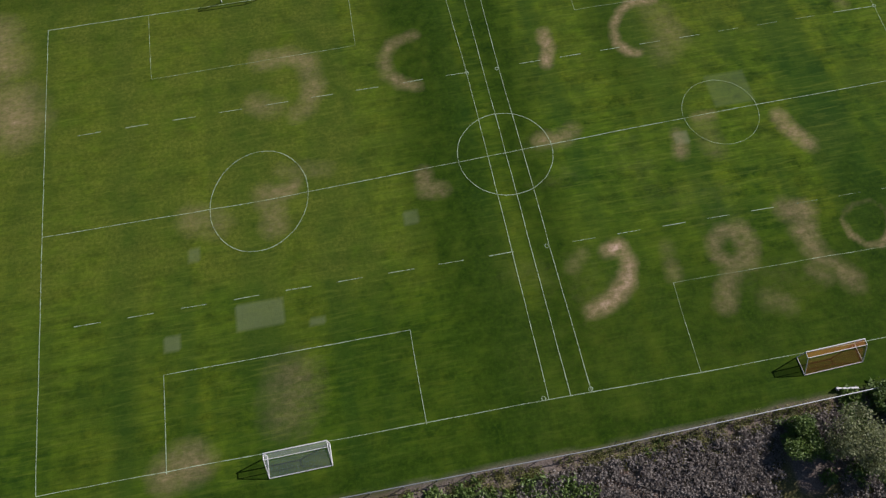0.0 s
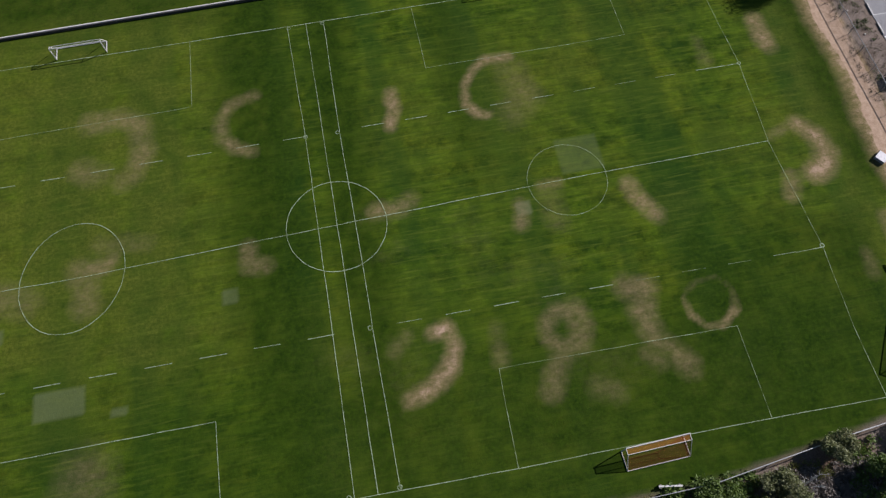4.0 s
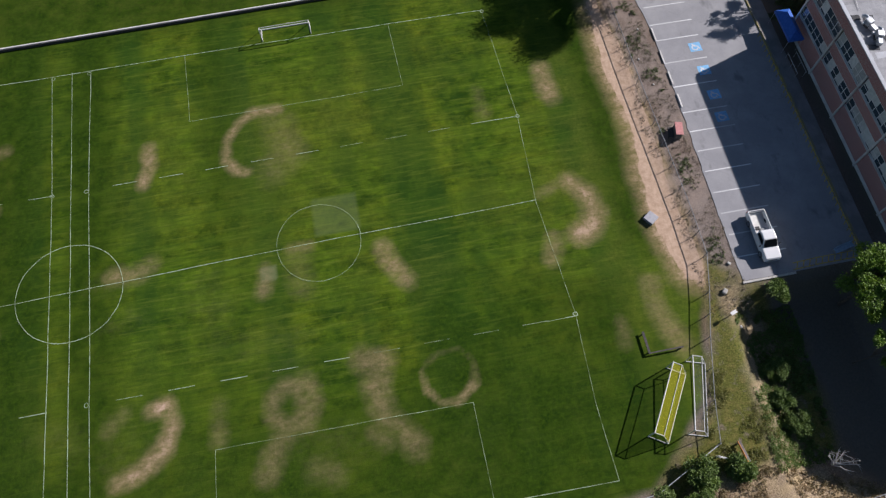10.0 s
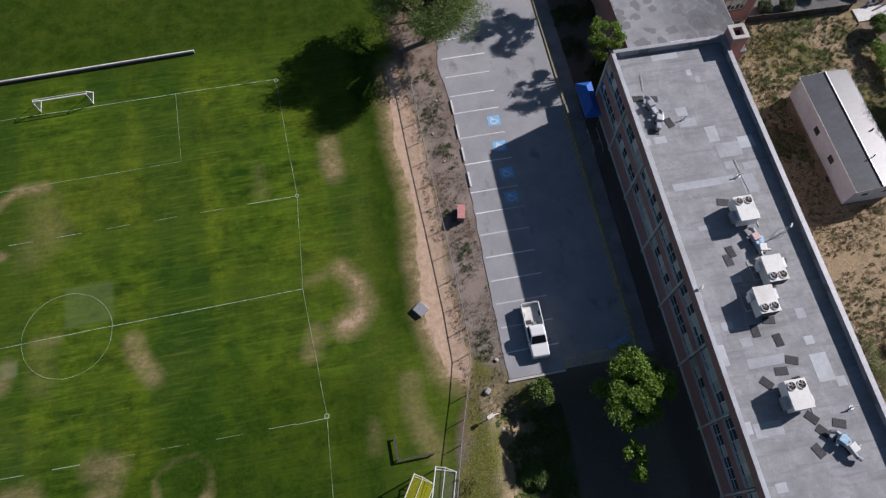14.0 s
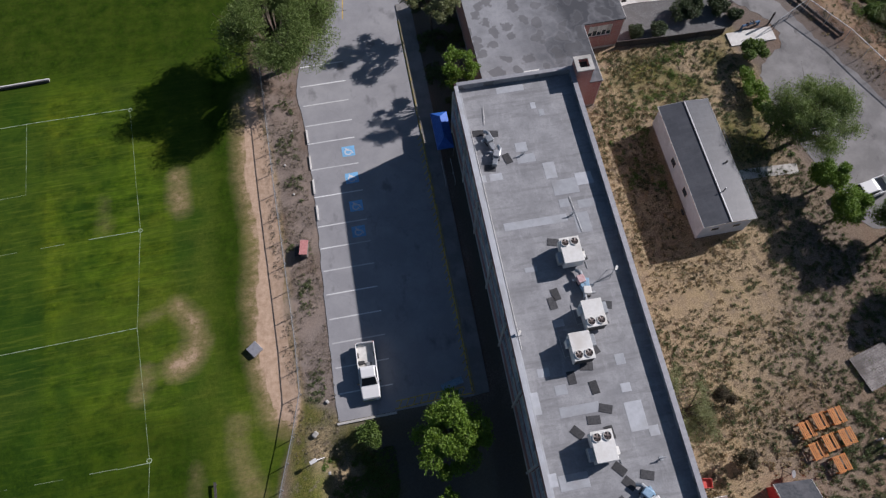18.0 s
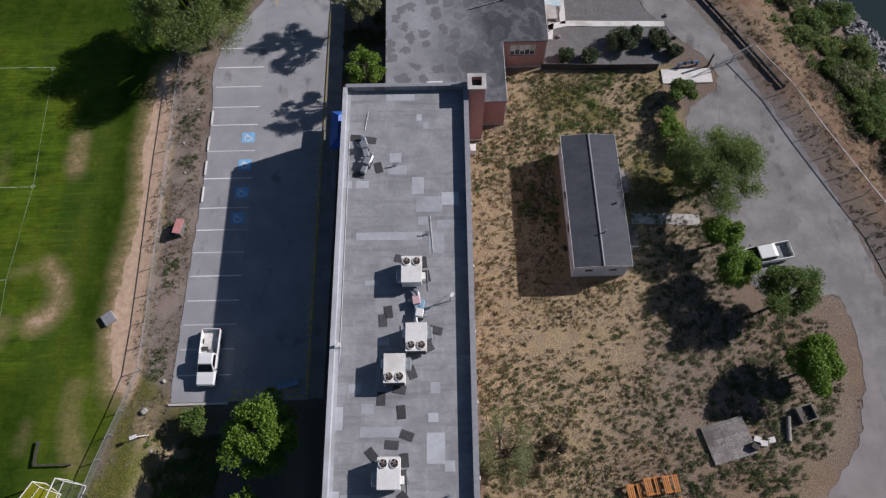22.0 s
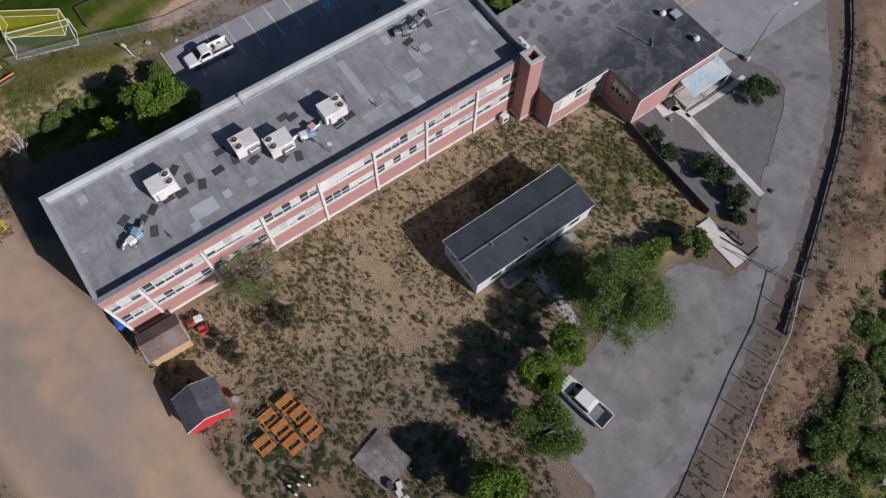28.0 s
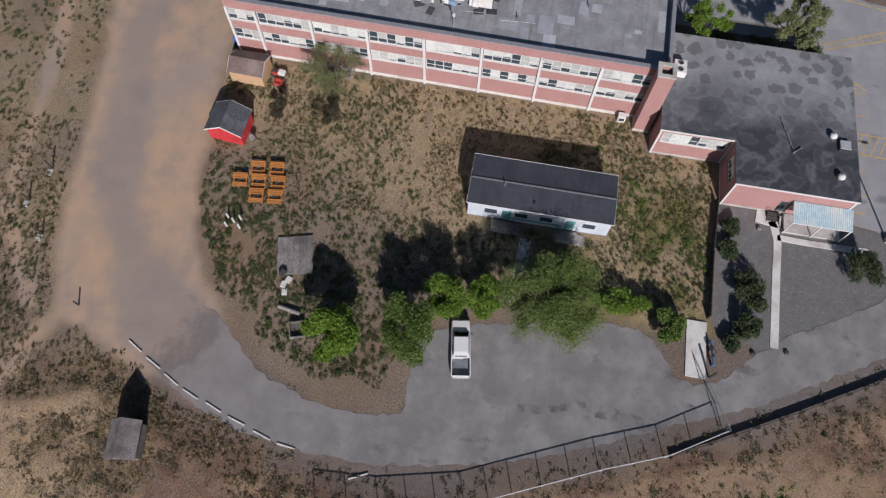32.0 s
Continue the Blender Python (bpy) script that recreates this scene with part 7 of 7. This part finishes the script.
line = curve_through([(120.6, 66.2), (125.6, 66.45), (132, 66.1), (139.6, 65.9)], 1.9)[2:]
for a, b in zip(line, line[1:]):
    part("panel", slab_along([tuple(a), tuple(b)], 0.07, 0.02, 1.05), DARKWOOD, w)
for a in line:
    part("post", boxes((a.x - 0.06, a.y - 0.13, -0.1, a.x + 0.06, a.y - 0.04, 1.2)), DARKWOOD, w)
w = thing("edge_wall", "low pale timber edging along the upper field", "low wall")
for i in range(30):
    x0 = -33 + i * 2.97
    y0 = 73.55 + (x0 + 33) * 0.0155
    part("beam", slab_along([(x0, y0), (x0 + 2.93, y0 + 0.046)], 0.17, -0.1, 0.42), PALE, w, "", None)
    # added dark board stands in for the shadow line under the pale beam
    part("face_board", slab_along([(x0, y0 - 0.21), (x0 + 2.93, y0 - 0.164)], 0.05, -0.1, 0.36), DARKWOOD, w)
beam = whole("concrete_barrier", soft_box(-0.95, -0.075, 0, 0.95, 0.075, 0.14, 0.03, 1), PALE, "long white concrete kerb block edging the road", "kerb block", "kerb blocks along the road", at=pose(152.75, 8.45, 0, 0, 0, 60))
for x, y, r in ((154.1, 10.8, 63), (155.4, 13.1, 62), (156.45, 15.4, 68), (157.3, 18.0, 69), (158.2, 20.6, 74), (159.1, 23.4, 73), (159.7, 26.0, 83), (161.2, 33.4, 115)):
    copy_thing(beam, pose(x, y, 0, 0, 0, r))

# ---- sheds and yard clutter ----
REDWALL = surface("red_siding", (0.52, 0.035, 0.045), (0.62, 0.055, 0.06), 3, 0.6, c3=(0.42, 0.03, 0.035))
TANWALL = surface("tan_siding", (0.52, 0.33, 0.19), (0.60, 0.40, 0.24), 3, 0.7)
BROWNROOF = surface("brown_shingles", (0.12, 0.085, 0.075), (0.19, 0.14, 0.125), 4, 0.95, c3=(0.23, 0.18, 0.16))
GREYROOF = surface("slate_shingles", (0.055, 0.06, 0.068), (0.095, 0.10, 0.11), 4, 0.95, c3=(0.13, 0.13, 0.14))
ORANGE = surface("orange_varnished_wood", (0.52, 0.19, 0.045), (0.62, 0.26, 0.07), 4, 0.6, own=0.12)
TARP = surface("blue_tarpaulin", (0.02, 0.10, 0.42), (0.04, 0.15, 0.52), 3, 0.45)


def shed(name, label, x, y, rz, w, d, eave, ridge, wall, roof, door, over=0.15, axis="x"):
    """A gabled shed; the ridge runs along the local x or y axis."""
    s = thing(name, label, "shed", x, y, 0, rz)
    if axis == "y":
        w, d = d, w
    turn = pose(0, 0, 0, 0, 0, 90 if axis == "y" else 0)
    def put(n, bm, m, l=""):
        bmesh.ops.transform(bm, matrix=turn, verts=list(bm.verts))
        return part(n, bm, m, s, l)
    for wall_box in ((-w / 2, -d / 2, 0, w / 2, -d / 2 + 0.08, eave), (-w / 2, d / 2 - 0.08, 0, w / 2, d / 2, eave), (-w / 2, -d / 2 + 0.08, 0, -w / 2 + 0.08, d / 2 - 0.08, eave), (w / 2 - 0.08, -d / 2 + 0.08, 0, w / 2, d / 2 - 0.08, eave)):
        put("wall", boxes(wall_box), wall)
    for x0 in (-w / 2, w / 2 - 0.08):
        bm = bmesh.new()
        a = [bm.verts.new((x0 + e, yy, zz)) for e in (0, 0.08) for yy, zz in ((-d / 2, eave), (d / 2, eave), (0, ridge - 0.03))]
        for f in ((0, 1, 2), (3, 5, 4), (0, 3, 4, 1), (1, 4, 5, 2), (2, 5, 3, 0)):
            bm.faces.new([a[i] for i in f])
        put("gable", bm, wall)
    slope = (ridge - eave) / (d / 2)
    for sgn in (-1, 1):
        bm = bmesh.new()
        e = d / 2 + over
        lo = ridge - slope * e
        v = [bm.verts.new((xx, yy, zz + t)) for t in (0, 0.07) for xx, yy, zz in ((-w / 2 - over, sgn * e, lo), (w / 2 + over, sgn * e, lo), (w / 2 + over, 0, ridge), (-w / 2 - over, 0, ridge))]
        for f in ((0, 1, 2, 3), (4, 7, 6, 5), (0, 4, 5, 1), (1, 5, 6, 2), (2, 6, 7, 3), (3, 7, 4, 0)):
            bm.faces.new([v[i] for i in f])
        put("roof", bm, roof)
        for x0 in (-w / 2 - over - 0.03, w / 2 + over):
            bm = bmesh.new()
            v = [bm.verts.new((xx, yy, zz)) for xx in (x0, x0 + 0.03) for yy, zz in ((sgn * e, lo - 0.12), (sgn * e, lo + 0.08), (0, ridge + 0.08), (0, ridge - 0.12))]
            for f in ((0, 1, 2, 3), (4, 7, 6, 5), (0, 4, 5, 1), (1, 5, 6, 2), (2, 6, 7, 3), (3, 7, 4, 0)):
                bm.faces.new([v[i] for i in f])
            put("barge_board", bm, WHITE if wall is not OLDWOOD else OLDWOOD)
    put("door", boxes((w / 2 + 0.005, -0.6, 0.05, w / 2 + 0.04, 0.6, 1.9)), door)
    return s


shed("garden_shed", "small tan wooden shed with a brown shingle roof by the school", 118.2, 10.9, -2, 3.0, 4.0, 2.1, 2.9, TANWALL, BROWNROOF, TANWALL, 0.15, "y")
shed("garden_shed", "bright red wooden shed with a dark grey shingle roof", 126.2, 10.8, -4, 3.3, 4.0, 2.2, 3.3, REDWALL, GREYROOF, REDWALL, 0.2, "x")
shed("old_shed", "leaning weathered grey wooden shed on the waste ground", 161.9, 11.3, 8, 3.2, 2.5, 2.2, 3.4, OLDWOOD, OLDWOOD, DARKWOOD, 0.2, "x")
k = thing("satellite_dish", "old round grey dish leaning on the red shed", "dish", 127.3, 13.6, 0)
part("dish", disc_ring(0.03, 0.38, 0.0, 0.08, 18), STEEL, k, "", pose(0, 0, 0.9, 40, 0, 60))
part("stand", tubes([((0, 0, 0), (0, 0, 0.9)), ((-0.4, 0.5, 0), (0, 0, 0.6))], 0.04, 6), DARKWOOD, k)
m = thing("garden_tractor", "small red garden tractor with a white hood", "tractor", 117.7, 14.0, 0, 80)
part("hood", soft_box(0.1, -0.35, 0.4, 0.95, 0.35, 0.85, 0.1), WHITE, m)
part("deck", soft_box(-0.7, -0.45, 0.3, 0.1, 0.45, 0.5, 0.05), REDPAINT, m)
part("seat", soft_box(-0.5, -0.22, 0.5, -0.1, 0.22, 0.85, 0.06), BLACK, m)
part("cart", boxes((0.2, -1.7, 0.3, 1.1, -0.8, 0.4), (0.2, -1.7, 0.4, 0.25, -0.8, 0.7), (1.05, -1.7, 0.4, 1.1, -0.8, 0.7), (0.25, -1.7, 0.4, 1.05, -1.65, 0.7)), REDPAINT, m, "red trailer box")
for sx in (-0.5, 0.7):
    for sy in (-0.5, 0.5):
        part("wheel", tubes([((sx, sy - 0.08, 0.22), (sx, sy + 0.08, 0.22))], 0.22 if sx > 0 else 0.28, 12), BLACK, m)
whole("tarpaulin", soft_box(112.2, 7.55, 0, 114.4, 8.65, 1.3, 0.15, 2), TARP, "blue tarpaulin over a stack beside the school wall", "tarpaulin")


def orange_bench(x, y, rz):
    """A slatted two-seat bench frame laid on its back."""
    t = thing("picnic_bench", "orange varnished wooden bench frame stored in rows", "bench", x, y, 0, rz, "orange benches in the yard")
    t.scale = (1.32, 1.18, 1.05)
    for i in range(4):
        part("slat", mesh_of("slat", boxes((-0.62, -0.05, 0, 0.62, 0.05, 0.05)), ORANGE), ORANGE, t, "", pose(0, -0.58 + i * 0.16, 0.62 - (0.0 if i < 3 else 0.05)))
    for i in range(3):
        part("slat", boxes((-0.62, 0.26 + i * 0.17, 0.35, 0.62, 0.36 + i * 0.17, 0.4)), ORANGE, t)
    for sx in (-0.52, 0.52):
        part("leg", boxes((sx - 0.05, -0.62, 0, sx + 0.05, -0.52, 0.62), (sx - 0.05, 0.55, 0, sx + 0.05, 0.65, 0.35), (sx - 0.04, -0.52, 0.3, sx + 0.04, 0.68, 0.35)), ORANGE, t)
    part("brace", tubes([((-0.5, -0.4, 0.5), (0.5, 0.3, 0.3)), ((-0.3, 0.0, 0.3), (0.3, -0.1, 0.55))], 0.05, 5), DARKWOOD, t)


for x, y in ((130.75, 15.2), (130.5, 17.3), (132.55, 13.6), (132.35, 15.7), (132.2, 17.85), (134.15, 15.9), (133.95, 18.0)):
    orange_bench(x, y, -83)
d = thing("wooden_deck", "weathered grey wooden platform on the ground", "platform", 140.3, 21.9, 0, 14)
for i in range(15):
    part("plank", mesh_of("plank", boxes((-2.2, -0.115, 0.22, 2.2, 0.115, 0.27)), OLDWOOD) if i == 0 else bpy.data.meshes["plank"], OLDWOOD, d, "", pose(0, -1.75 + i * 0.25, 0))
part("joist", boxes((-2.0, -1.85, 0, -1.85, 1.85, 0.22), (1.85, -1.85, 0, 2.0, 1.85, 0.22), (-0.08, -1.85, 0, 0.08, 1.85, 0.22)), DARKWOOD, d)
for x, y, h in ((142.6, 21.2, 0.5), (143.1, 21.9, 0.3), (143.7, 21.5, 0.25), (144.5, 21.8, 0.2)):
    whole("crate", soft_box(-0.35, -0.28, 0, 0.35, 0.28, h, 0.03), PALE if h < 0.4 else DARKWOOD, "old weathered box beside the wooden platform", "box", "boxes by the platform", at=pose(x, y, 0.0 if x > 142.8 else 0.27, 0, 0, 20 * x))
whole("log", tubes([((-1.2, 0, 0.22), (1.2, 0.1, 0.24))], 0.22, 12), OLDWOOD, "thick cut log lying on the bare ground", "log", at=pose(146.4, 22.8, 0, 0, 0, 78))
c = thing("planter_box", "old open wooden trough by the green tree", "trough", 148.3, 24.2, 0, 16)
part("base", boxes((-0.85, -0.8, 0, 0.85, 0.8, 0.12)), OLDWOOD, c)
for s in ((-0.85, -0.8, 0.12, -0.75, 0.8, 0.6), (0.75, -0.8, 0.12, 0.85, 0.8, 0.6), (-0.75, -0.8, 0.12, 0.75, -0.7, 0.6), (-0.75, 0.7, 0.12, 0.75, 0.8, 0.6)):
    part("side", boxes(s), OLDWOOD, c)
for x, y in ((137.2, 13.6), (138.2, 13.7), (137.15, 15.0), (138.2, 15.15), (137.6, 14.35)):
    whole("post", soft_box(-0.09, -0.09, 0, 0.09, 0.09, 1.05, 0.02), WHITE, "short white post standing in the yard", "post", "white posts in the yard", at=pose(x, y, 0))
for x, y, h in ((139.0, -8.6, 1.6), (134.8, -7.6, 1.9), (142.6, -5.6, 1.3), (149.6, 1.2, 1.2)):
    p = thing("fence_post", "old dark fence post with a scrap of sheet", "post", x, y, group="old posts by the drive")
    part("post", boxes((-0.07, -0.07, -0.1, 0.07, 0.07, h)), DARKWOOD, p)
    if h > 1.25:
        part("sheet", boxes((0.1, -0.5, 0.02, 0.9, 0.1, 0.06)), PALE, p)

# ---- corner behind the school ----
q = thing("cage_frame", "grey lattice enclosure with pale bars", "enclosure", 92.2, 1.6, 0)
part("floor", boxes((-2.7, -1.9, 0, 2.7, 1.6, 0.08)), OLDWOOD, q)
for i in range(6):
    part("bar", tubes([((-2.6 + i * 1.04, -1.8, 0.5), (-2.6 + i * 1.04, 1.5, 0.5))], 0.04, 5), STEEL, q)
for y0 in (-1.8, -0.15, 1.5):
    part("bar", tubes([((-2.6, y0, 0.5), (2.6, y0, 0.5))], 0.04, 5), STEEL, q)
for sx in (-2.6, 2.6):
    for sy in (-1.8, 1.5):
        part("leg", tubes([((sx, sy, 0), (sx, sy, 0.5))], 0.04, 5), STEEL, q)
whole("yellow_board", soft_box(-0.8, -0.55, 0, 0.8, 0.55, 0.12, 0.02), surface("yellow_board_paint", (0.75, 0.55, 0.02), (0.8, 0.6, 0.04), 3, 0.6), "bright yellow board lying on the ground", "board", at=pose(95.9, 2.1, 0, 0, 0, 10))
l = thing("ladder", "pale aluminium ladder on its side", "ladder", 91.4, 4.0, 0.1, 5)
part("rail", tubes([((-2.8, -0.2, 0), (2.8, -0.2, 0))], 0.04, 5), STEEL, l)
part("rail", tubes([((-2.8, 0.2, 0), (2.8, 0.2, 0))], 0.04, 5), STEEL, l)
for i in range(12):
    part("rung", tubes([((-2.6 + i * 0.47, -0.2, 0), (-2.6 + i * 0.47, 0.2, 0))], 0.025, 5), STEEL, l)

# ---- gravel bed and gate ----
whole("slab", boxes((140.1, 63.7, -0.2, 146.1, 65.75, 0.14)), PALE, "clean white concrete slab beside the gate", "slab", kind="structure")
v = thing("water_valve", "blue pipe valve assembly behind the slab", "valve", 143.4, 66.2, 0, 8)
part("pipe", tubes([((-1.2, 0, 0), (-1.2, 0, 0.7)), ((-1.2, 0, 0.7), (1.2, 0, 0.7)), ((1.2, 0, 0.7), (1.2, 0, 0))], 0.13, 10), surface("blue_cast_iron", (0.05, 0.13, 0.25), (0.08, 0.18, 0.32), 5, 0.6), v)
part("flange", tubes([((-0.5, 0, 0.7), (-0.35, 0, 0.7)), ((0.35, 0, 0.7), (0.5, 0, 0.7))], 0.24, 12), DARKWOOD, v)
part("handwheel", disc_ring(0.2, 0.26, 1.1, 1.15, 14), BLACK, v)
part("stem", tubes([((0, 0, 0.7), (0, 0, 1.1))], 0.04, 6), STEEL, v)
whole("gate_post", tubes([((0, 0, 0), (0, 0, 2.3))], 0.12, 10), DARKWOOD, "thick dark gate post", "post", at=pose(145.9, 66.1, 0))
for x, y in ((132.6, 68.5), (141.9, 73.9), (142.6, 70.5), (130.9, 84.2), (131.6, 83.4), (128.2, 71.2)):
    whole("rock", soft_box(-0.25, -0.2, 0, 0.25, 0.2, 0.28, 0.11, 2), DARKWOOD if x > 130 else OLDWOOD, "dark rounded rock at the edge of the bed", "rock", "rocks of the gravel bed", at=pose(x, y, 0, 0, 0, x * 40))
lamp = thing("street_lamp", "tall curved-arm street lamp by the annex corner", "street lamp", 127.2, 85.1)
part("base", soft_box(-0.3, -0.3, 0, 0.3, 0.3, 0.6, 0.04), CONCRETE, lamp)
part("pole", tube(bmesh.new(), (0, 0, 0.6), (0, 0, 7.6), 0.11, 0.07, 10), STEEL, lamp)
part("arm", tubes([((0, 0, 7.6), (0.05, 0.35, 8.1)), ((0.05, 0.35, 8.1), (0.2, 1.1, 8.4)), ((0.2, 1.1, 8.4), (0.4, 2.3, 8.45))], 0.05, 8), STEEL, lamp)
part("lamp_head", soft_box(0.28, 2.2, 8.38, 0.56, 2.9, 8.52, 0.04), UNIT, lamp)

# ---- beside the lot ----
t = thing("canopy_tent", "bright blue pop-up canopy against the school wall", "canopy", 101.55, 57.2, 0.14, -1)
bm = bmesh.new()
base = [bm.verts.new(p) for p in ((-0.95, -2.4, 2.3), (0.95, -2.4, 2.3), (0.95, 2.4, 2.3), (-0.95, 2.4, 2.3))]
low = [bm.verts.new(p) for p in ((-0.97, -2.42, 2.05), (0.97, -2.42, 2.05), (0.97, 2.42, 2.05), (-0.97, 2.42, 2.05))]
top = [bm.verts.new(p) for p in ((0, -1.4, 3.0), (0, 1.4, 3.0))]
for f in ((base[0], base[1], top[0]), (base[1], base[2], top[1], top[0]), (base[2], base[3], top[1]), (base[3], base[0], top[0], top[1])):
    bm.faces.new(f)
for i in range(4):
    bm.faces.new((low[i], low[(i + 1) % 4], base[(i + 1) % 4], base[i]))
part("cover", bm, TARP, t)
for sx in (-0.9, 0.9):
    for sy in (-2.3, 2.3):
        part("leg", tubes([((sx, sy, 0), (sx, sy, 2.2))], 0.03, 6), STEEL, t)
b = thing("bench", "blue-grey bench at the end of the lot", "bench", 96.9, 28.6, 0.035, 12)
part("seat", soft_box(-1.15, -0.3, 0.42, 1.15, 0.3, 0.5, 0.03), BLUEDUCT, b)
part("backrest", boxes((-1.15, 0.28, 0.55, 1.15, 0.33, 0.9)), BLUEDUCT, b)
for sx in (-0.95, 0.95):
    part("leg", boxes((sx - 0.04, -0.25, 0, sx + 0.04, 0.33, 0.42)), STEEL, b)
h = thing("picnic_shelter", "small red-roofed play hut in the dirt strip", "play hut", 83.7, 46.3, 0, -12)
part("roof", boxes((-0.1, -0.85, 1.15, 0.75, 0.85, 1.22)), surface("faded_red_roof", (0.50, 0.20, 0.19), (0.60, 0.28, 0.26), 4, 0.8), h)
part("body", boxes((-0.05, -0.75, 0, 0.65, 0.75, 1.15)), OLDWOOD, h)
part("bench", boxes((-0.75, -0.7, 0.35, -0.1, 0.7, 0.42), (-0.72, -0.65, 0, -0.65, -0.55, 0.35), (-0.72, 0.55, 0, -0.65, 0.65, 0.35)), DARKWOOD, h)
whole("utility_box", soft_box(-0.62, -0.62, 0, 0.62, 0.62, 0.42, 0.05), COPING, "grey square utility box on the grass", "utility box", at=pose(77.55, 36.2, 0, 0, 0, 36))
for x, y, s in ((82.6, 26.4, 0.32), (84.2, 29.4, 0.2), (83.0, 57.5, 0.12), (84.3, 62.0, 0.12), (83.6, 53.5, 0.12), (83.4, 22.6, 0.16)):
    whole("stone", soft_box(-s, -s * 0.8, 0, s, s * 0.8, s * 1.1, s * 0.4, 2), CONCRETE, "pale loose stone in the dirt strip", "stone", "stones along the lot", at=pose(x, y, float(swale(x, y)), 0, 0, x * 55))

# ---- rip-rap by the water ----
rs = np.random.RandomState(77)
STONE = surface("riprap_stone", (0.13, 0.13, 0.135), (0.26, 0.26, 0.265), 3, 0.9, island=0.35)
bm = bmesh.new()
for i in range(2300):
    k = rs.uniform(0, 1)
    a = Vector((146, 122)).lerp(Vector((166, 62)), k)
    off = rs.normal(0, 1.6)
    x, y = a.x + 6.8 + off + 2.5 * math.sin(k * 9), a.y + rs.uniform(-1, 1)
    z = float(bank_height(np.array([x]), np.array([y]))[0])
    s = rs.uniform(0.22, 0.62)
    m = Matrix.LocRotScale((x, y, z + s * 0.3), Euler(rs.uniform(0, 6, 3)), (s, s * rs.uniform(0.6, 1), s * rs.uniform(0.5, 0.8)))
    v = [bm.verts.new(m @ Vector(p)) for p in ((-1, -0.7, -0.6), (0.8, -1, -0.5), (1, 0.8, -0.7), (-0.8, 1, -0.5), (-0.6, -0.6, 0.7), (0.6, -0.7, 0.8), (0.7, 0.6, 0.6), (-0.7, 0.6, 0.8))]
    for f in ((0, 1, 5, 4), (1, 2, 6, 5), (2, 3, 7, 6), (3, 0, 4, 7), (4, 5, 6, 7), (3, 2, 1, 0)):
        bm.faces.new([v[i] for i in f])
tagged(part("riprap", bm, STONE), "grey broken rocks along the water's edge", "rocks", kind="stuff")

# ---- sign and red bench by the fence ----
t = thing("fallen_sign", "white signboard on a short leaning pole by the fence", "sign", 82.6, 23.9, float(swale(82.6, 23.9)), 20)
part("pole", tubes([((0.6, 0, 0), (-0.3, 0, 1.3))], 0.05, 6), WHITE, t)
part("board", boxes((-0.75, -0.18, 1.3, -0.05, 0.18, 1.36)), WHITE, t)
t = thing("old_bench", "faded orange and white bench frame by the field corner", "bench", 78.5, 10.4, 0, 8)
part("seat", boxes((-0.16, -1.0, 0.4, 0.16, 1.0, 0.46)), OLDWOOD, t)
part("backrest", boxes((-0.3, -1.1, 0.6, -0.24, 1.1, 0.85)), ORANGE, t)
for sy in (-0.9, 0.9):
    part("leg", boxes((-0.28, sy - 0.05, 0, 0.18, sy + 0.05, 0.4)), DARKWOOD, t)
u = thing("wall_unit", "white utility cabinet at the foot of the chimney", "cabinet", 116.75, 55.1, 0, 0)
part("body", soft_box(-0.35, -0.45, 0.1, 0.35, 0.45, 1.1, 0.03), UNIT, u)
part("base", boxes((-0.4, -0.5, 0, 0.4, 0.5, 0.1)), CONCRETE, u)
part("vent", boxes((0.351, -0.3, 0.3, 0.36, 0.3, 0.8)), BLACK, u)

# ---- rails and stains ----
STAIN = see_through("oil_stain", (0.035, 0.032, 0.03), 0.42, 0.7, 0.8, 0.46, 0.70)
for pts, w in (([(151.2, 55.2), (151.3, 57.6), (151.9, 60.6)], 1.3), ([(149.1, 63.0), (149.5, 65.4)], 0.9), ([(152.2, 47.5), (151.6, 51.5), (150.6, 54)], 0.8)):
    whole("road_stain", ribbon(curve_through(pts, 0.6), w, 0.02, jitter=0.12), STAIN, "dark oily stain soaked into the asphalt", "stain", kind="structure")
g = thing("barrier_rail", "white painted two-bar rail at the field corner", "rail", 77.0, 9.9, 0, -26)
for z0 in (0.35, 0.75):
    part("bar", tubes([((-1.4, 0, z0), (1.4, 0, z0))], 0.05, 8), WHITE, g)
for x0 in (-1.3, 1.3):
    part("post", tubes([((x0, 0, -0.05), (x0, 0, 0.85))], 0.05, 8), WHITE, g)
w = thing("white_beam", "white painted beam lying along the field fence", "beam", 41.85, 6.3, 0, -9)
part("beam", soft_box(-1.15, -0.09, 0.35, 1.15, 0.09, 0.47, 0.02, 1), WHITE, w)
for x0 in (-0.9, 0.9):
    part("foot", boxes((x0 - 0.08, -0.2, 0, x0 + 0.08, 0.2, 0.35)), OLDWOOD, w)
bare_tree("dead_tree", "bleached leafless small tree behind the field fence", 54.0, 3.8, 2.8, 1.6, PALETWIG, 12)
h = thing("ramp_rail", "pair of pale steel handrails beside the walkway", "handrail", 101.35, 52.6, 0.0, -1)
for x0 in (-0.55, 0.55):
    part("rail", tubes([((x0, -1.6, 0.95), (x0, 1.6, 0.95))], 0.035, 6), STEEL, h)
    for y0 in (-1.5, 0.0, 1.5):
        part("post", tubes([((x0, y0, 0.0), (x0, y0, 0.95))], 0.03, 6), STEEL, h)
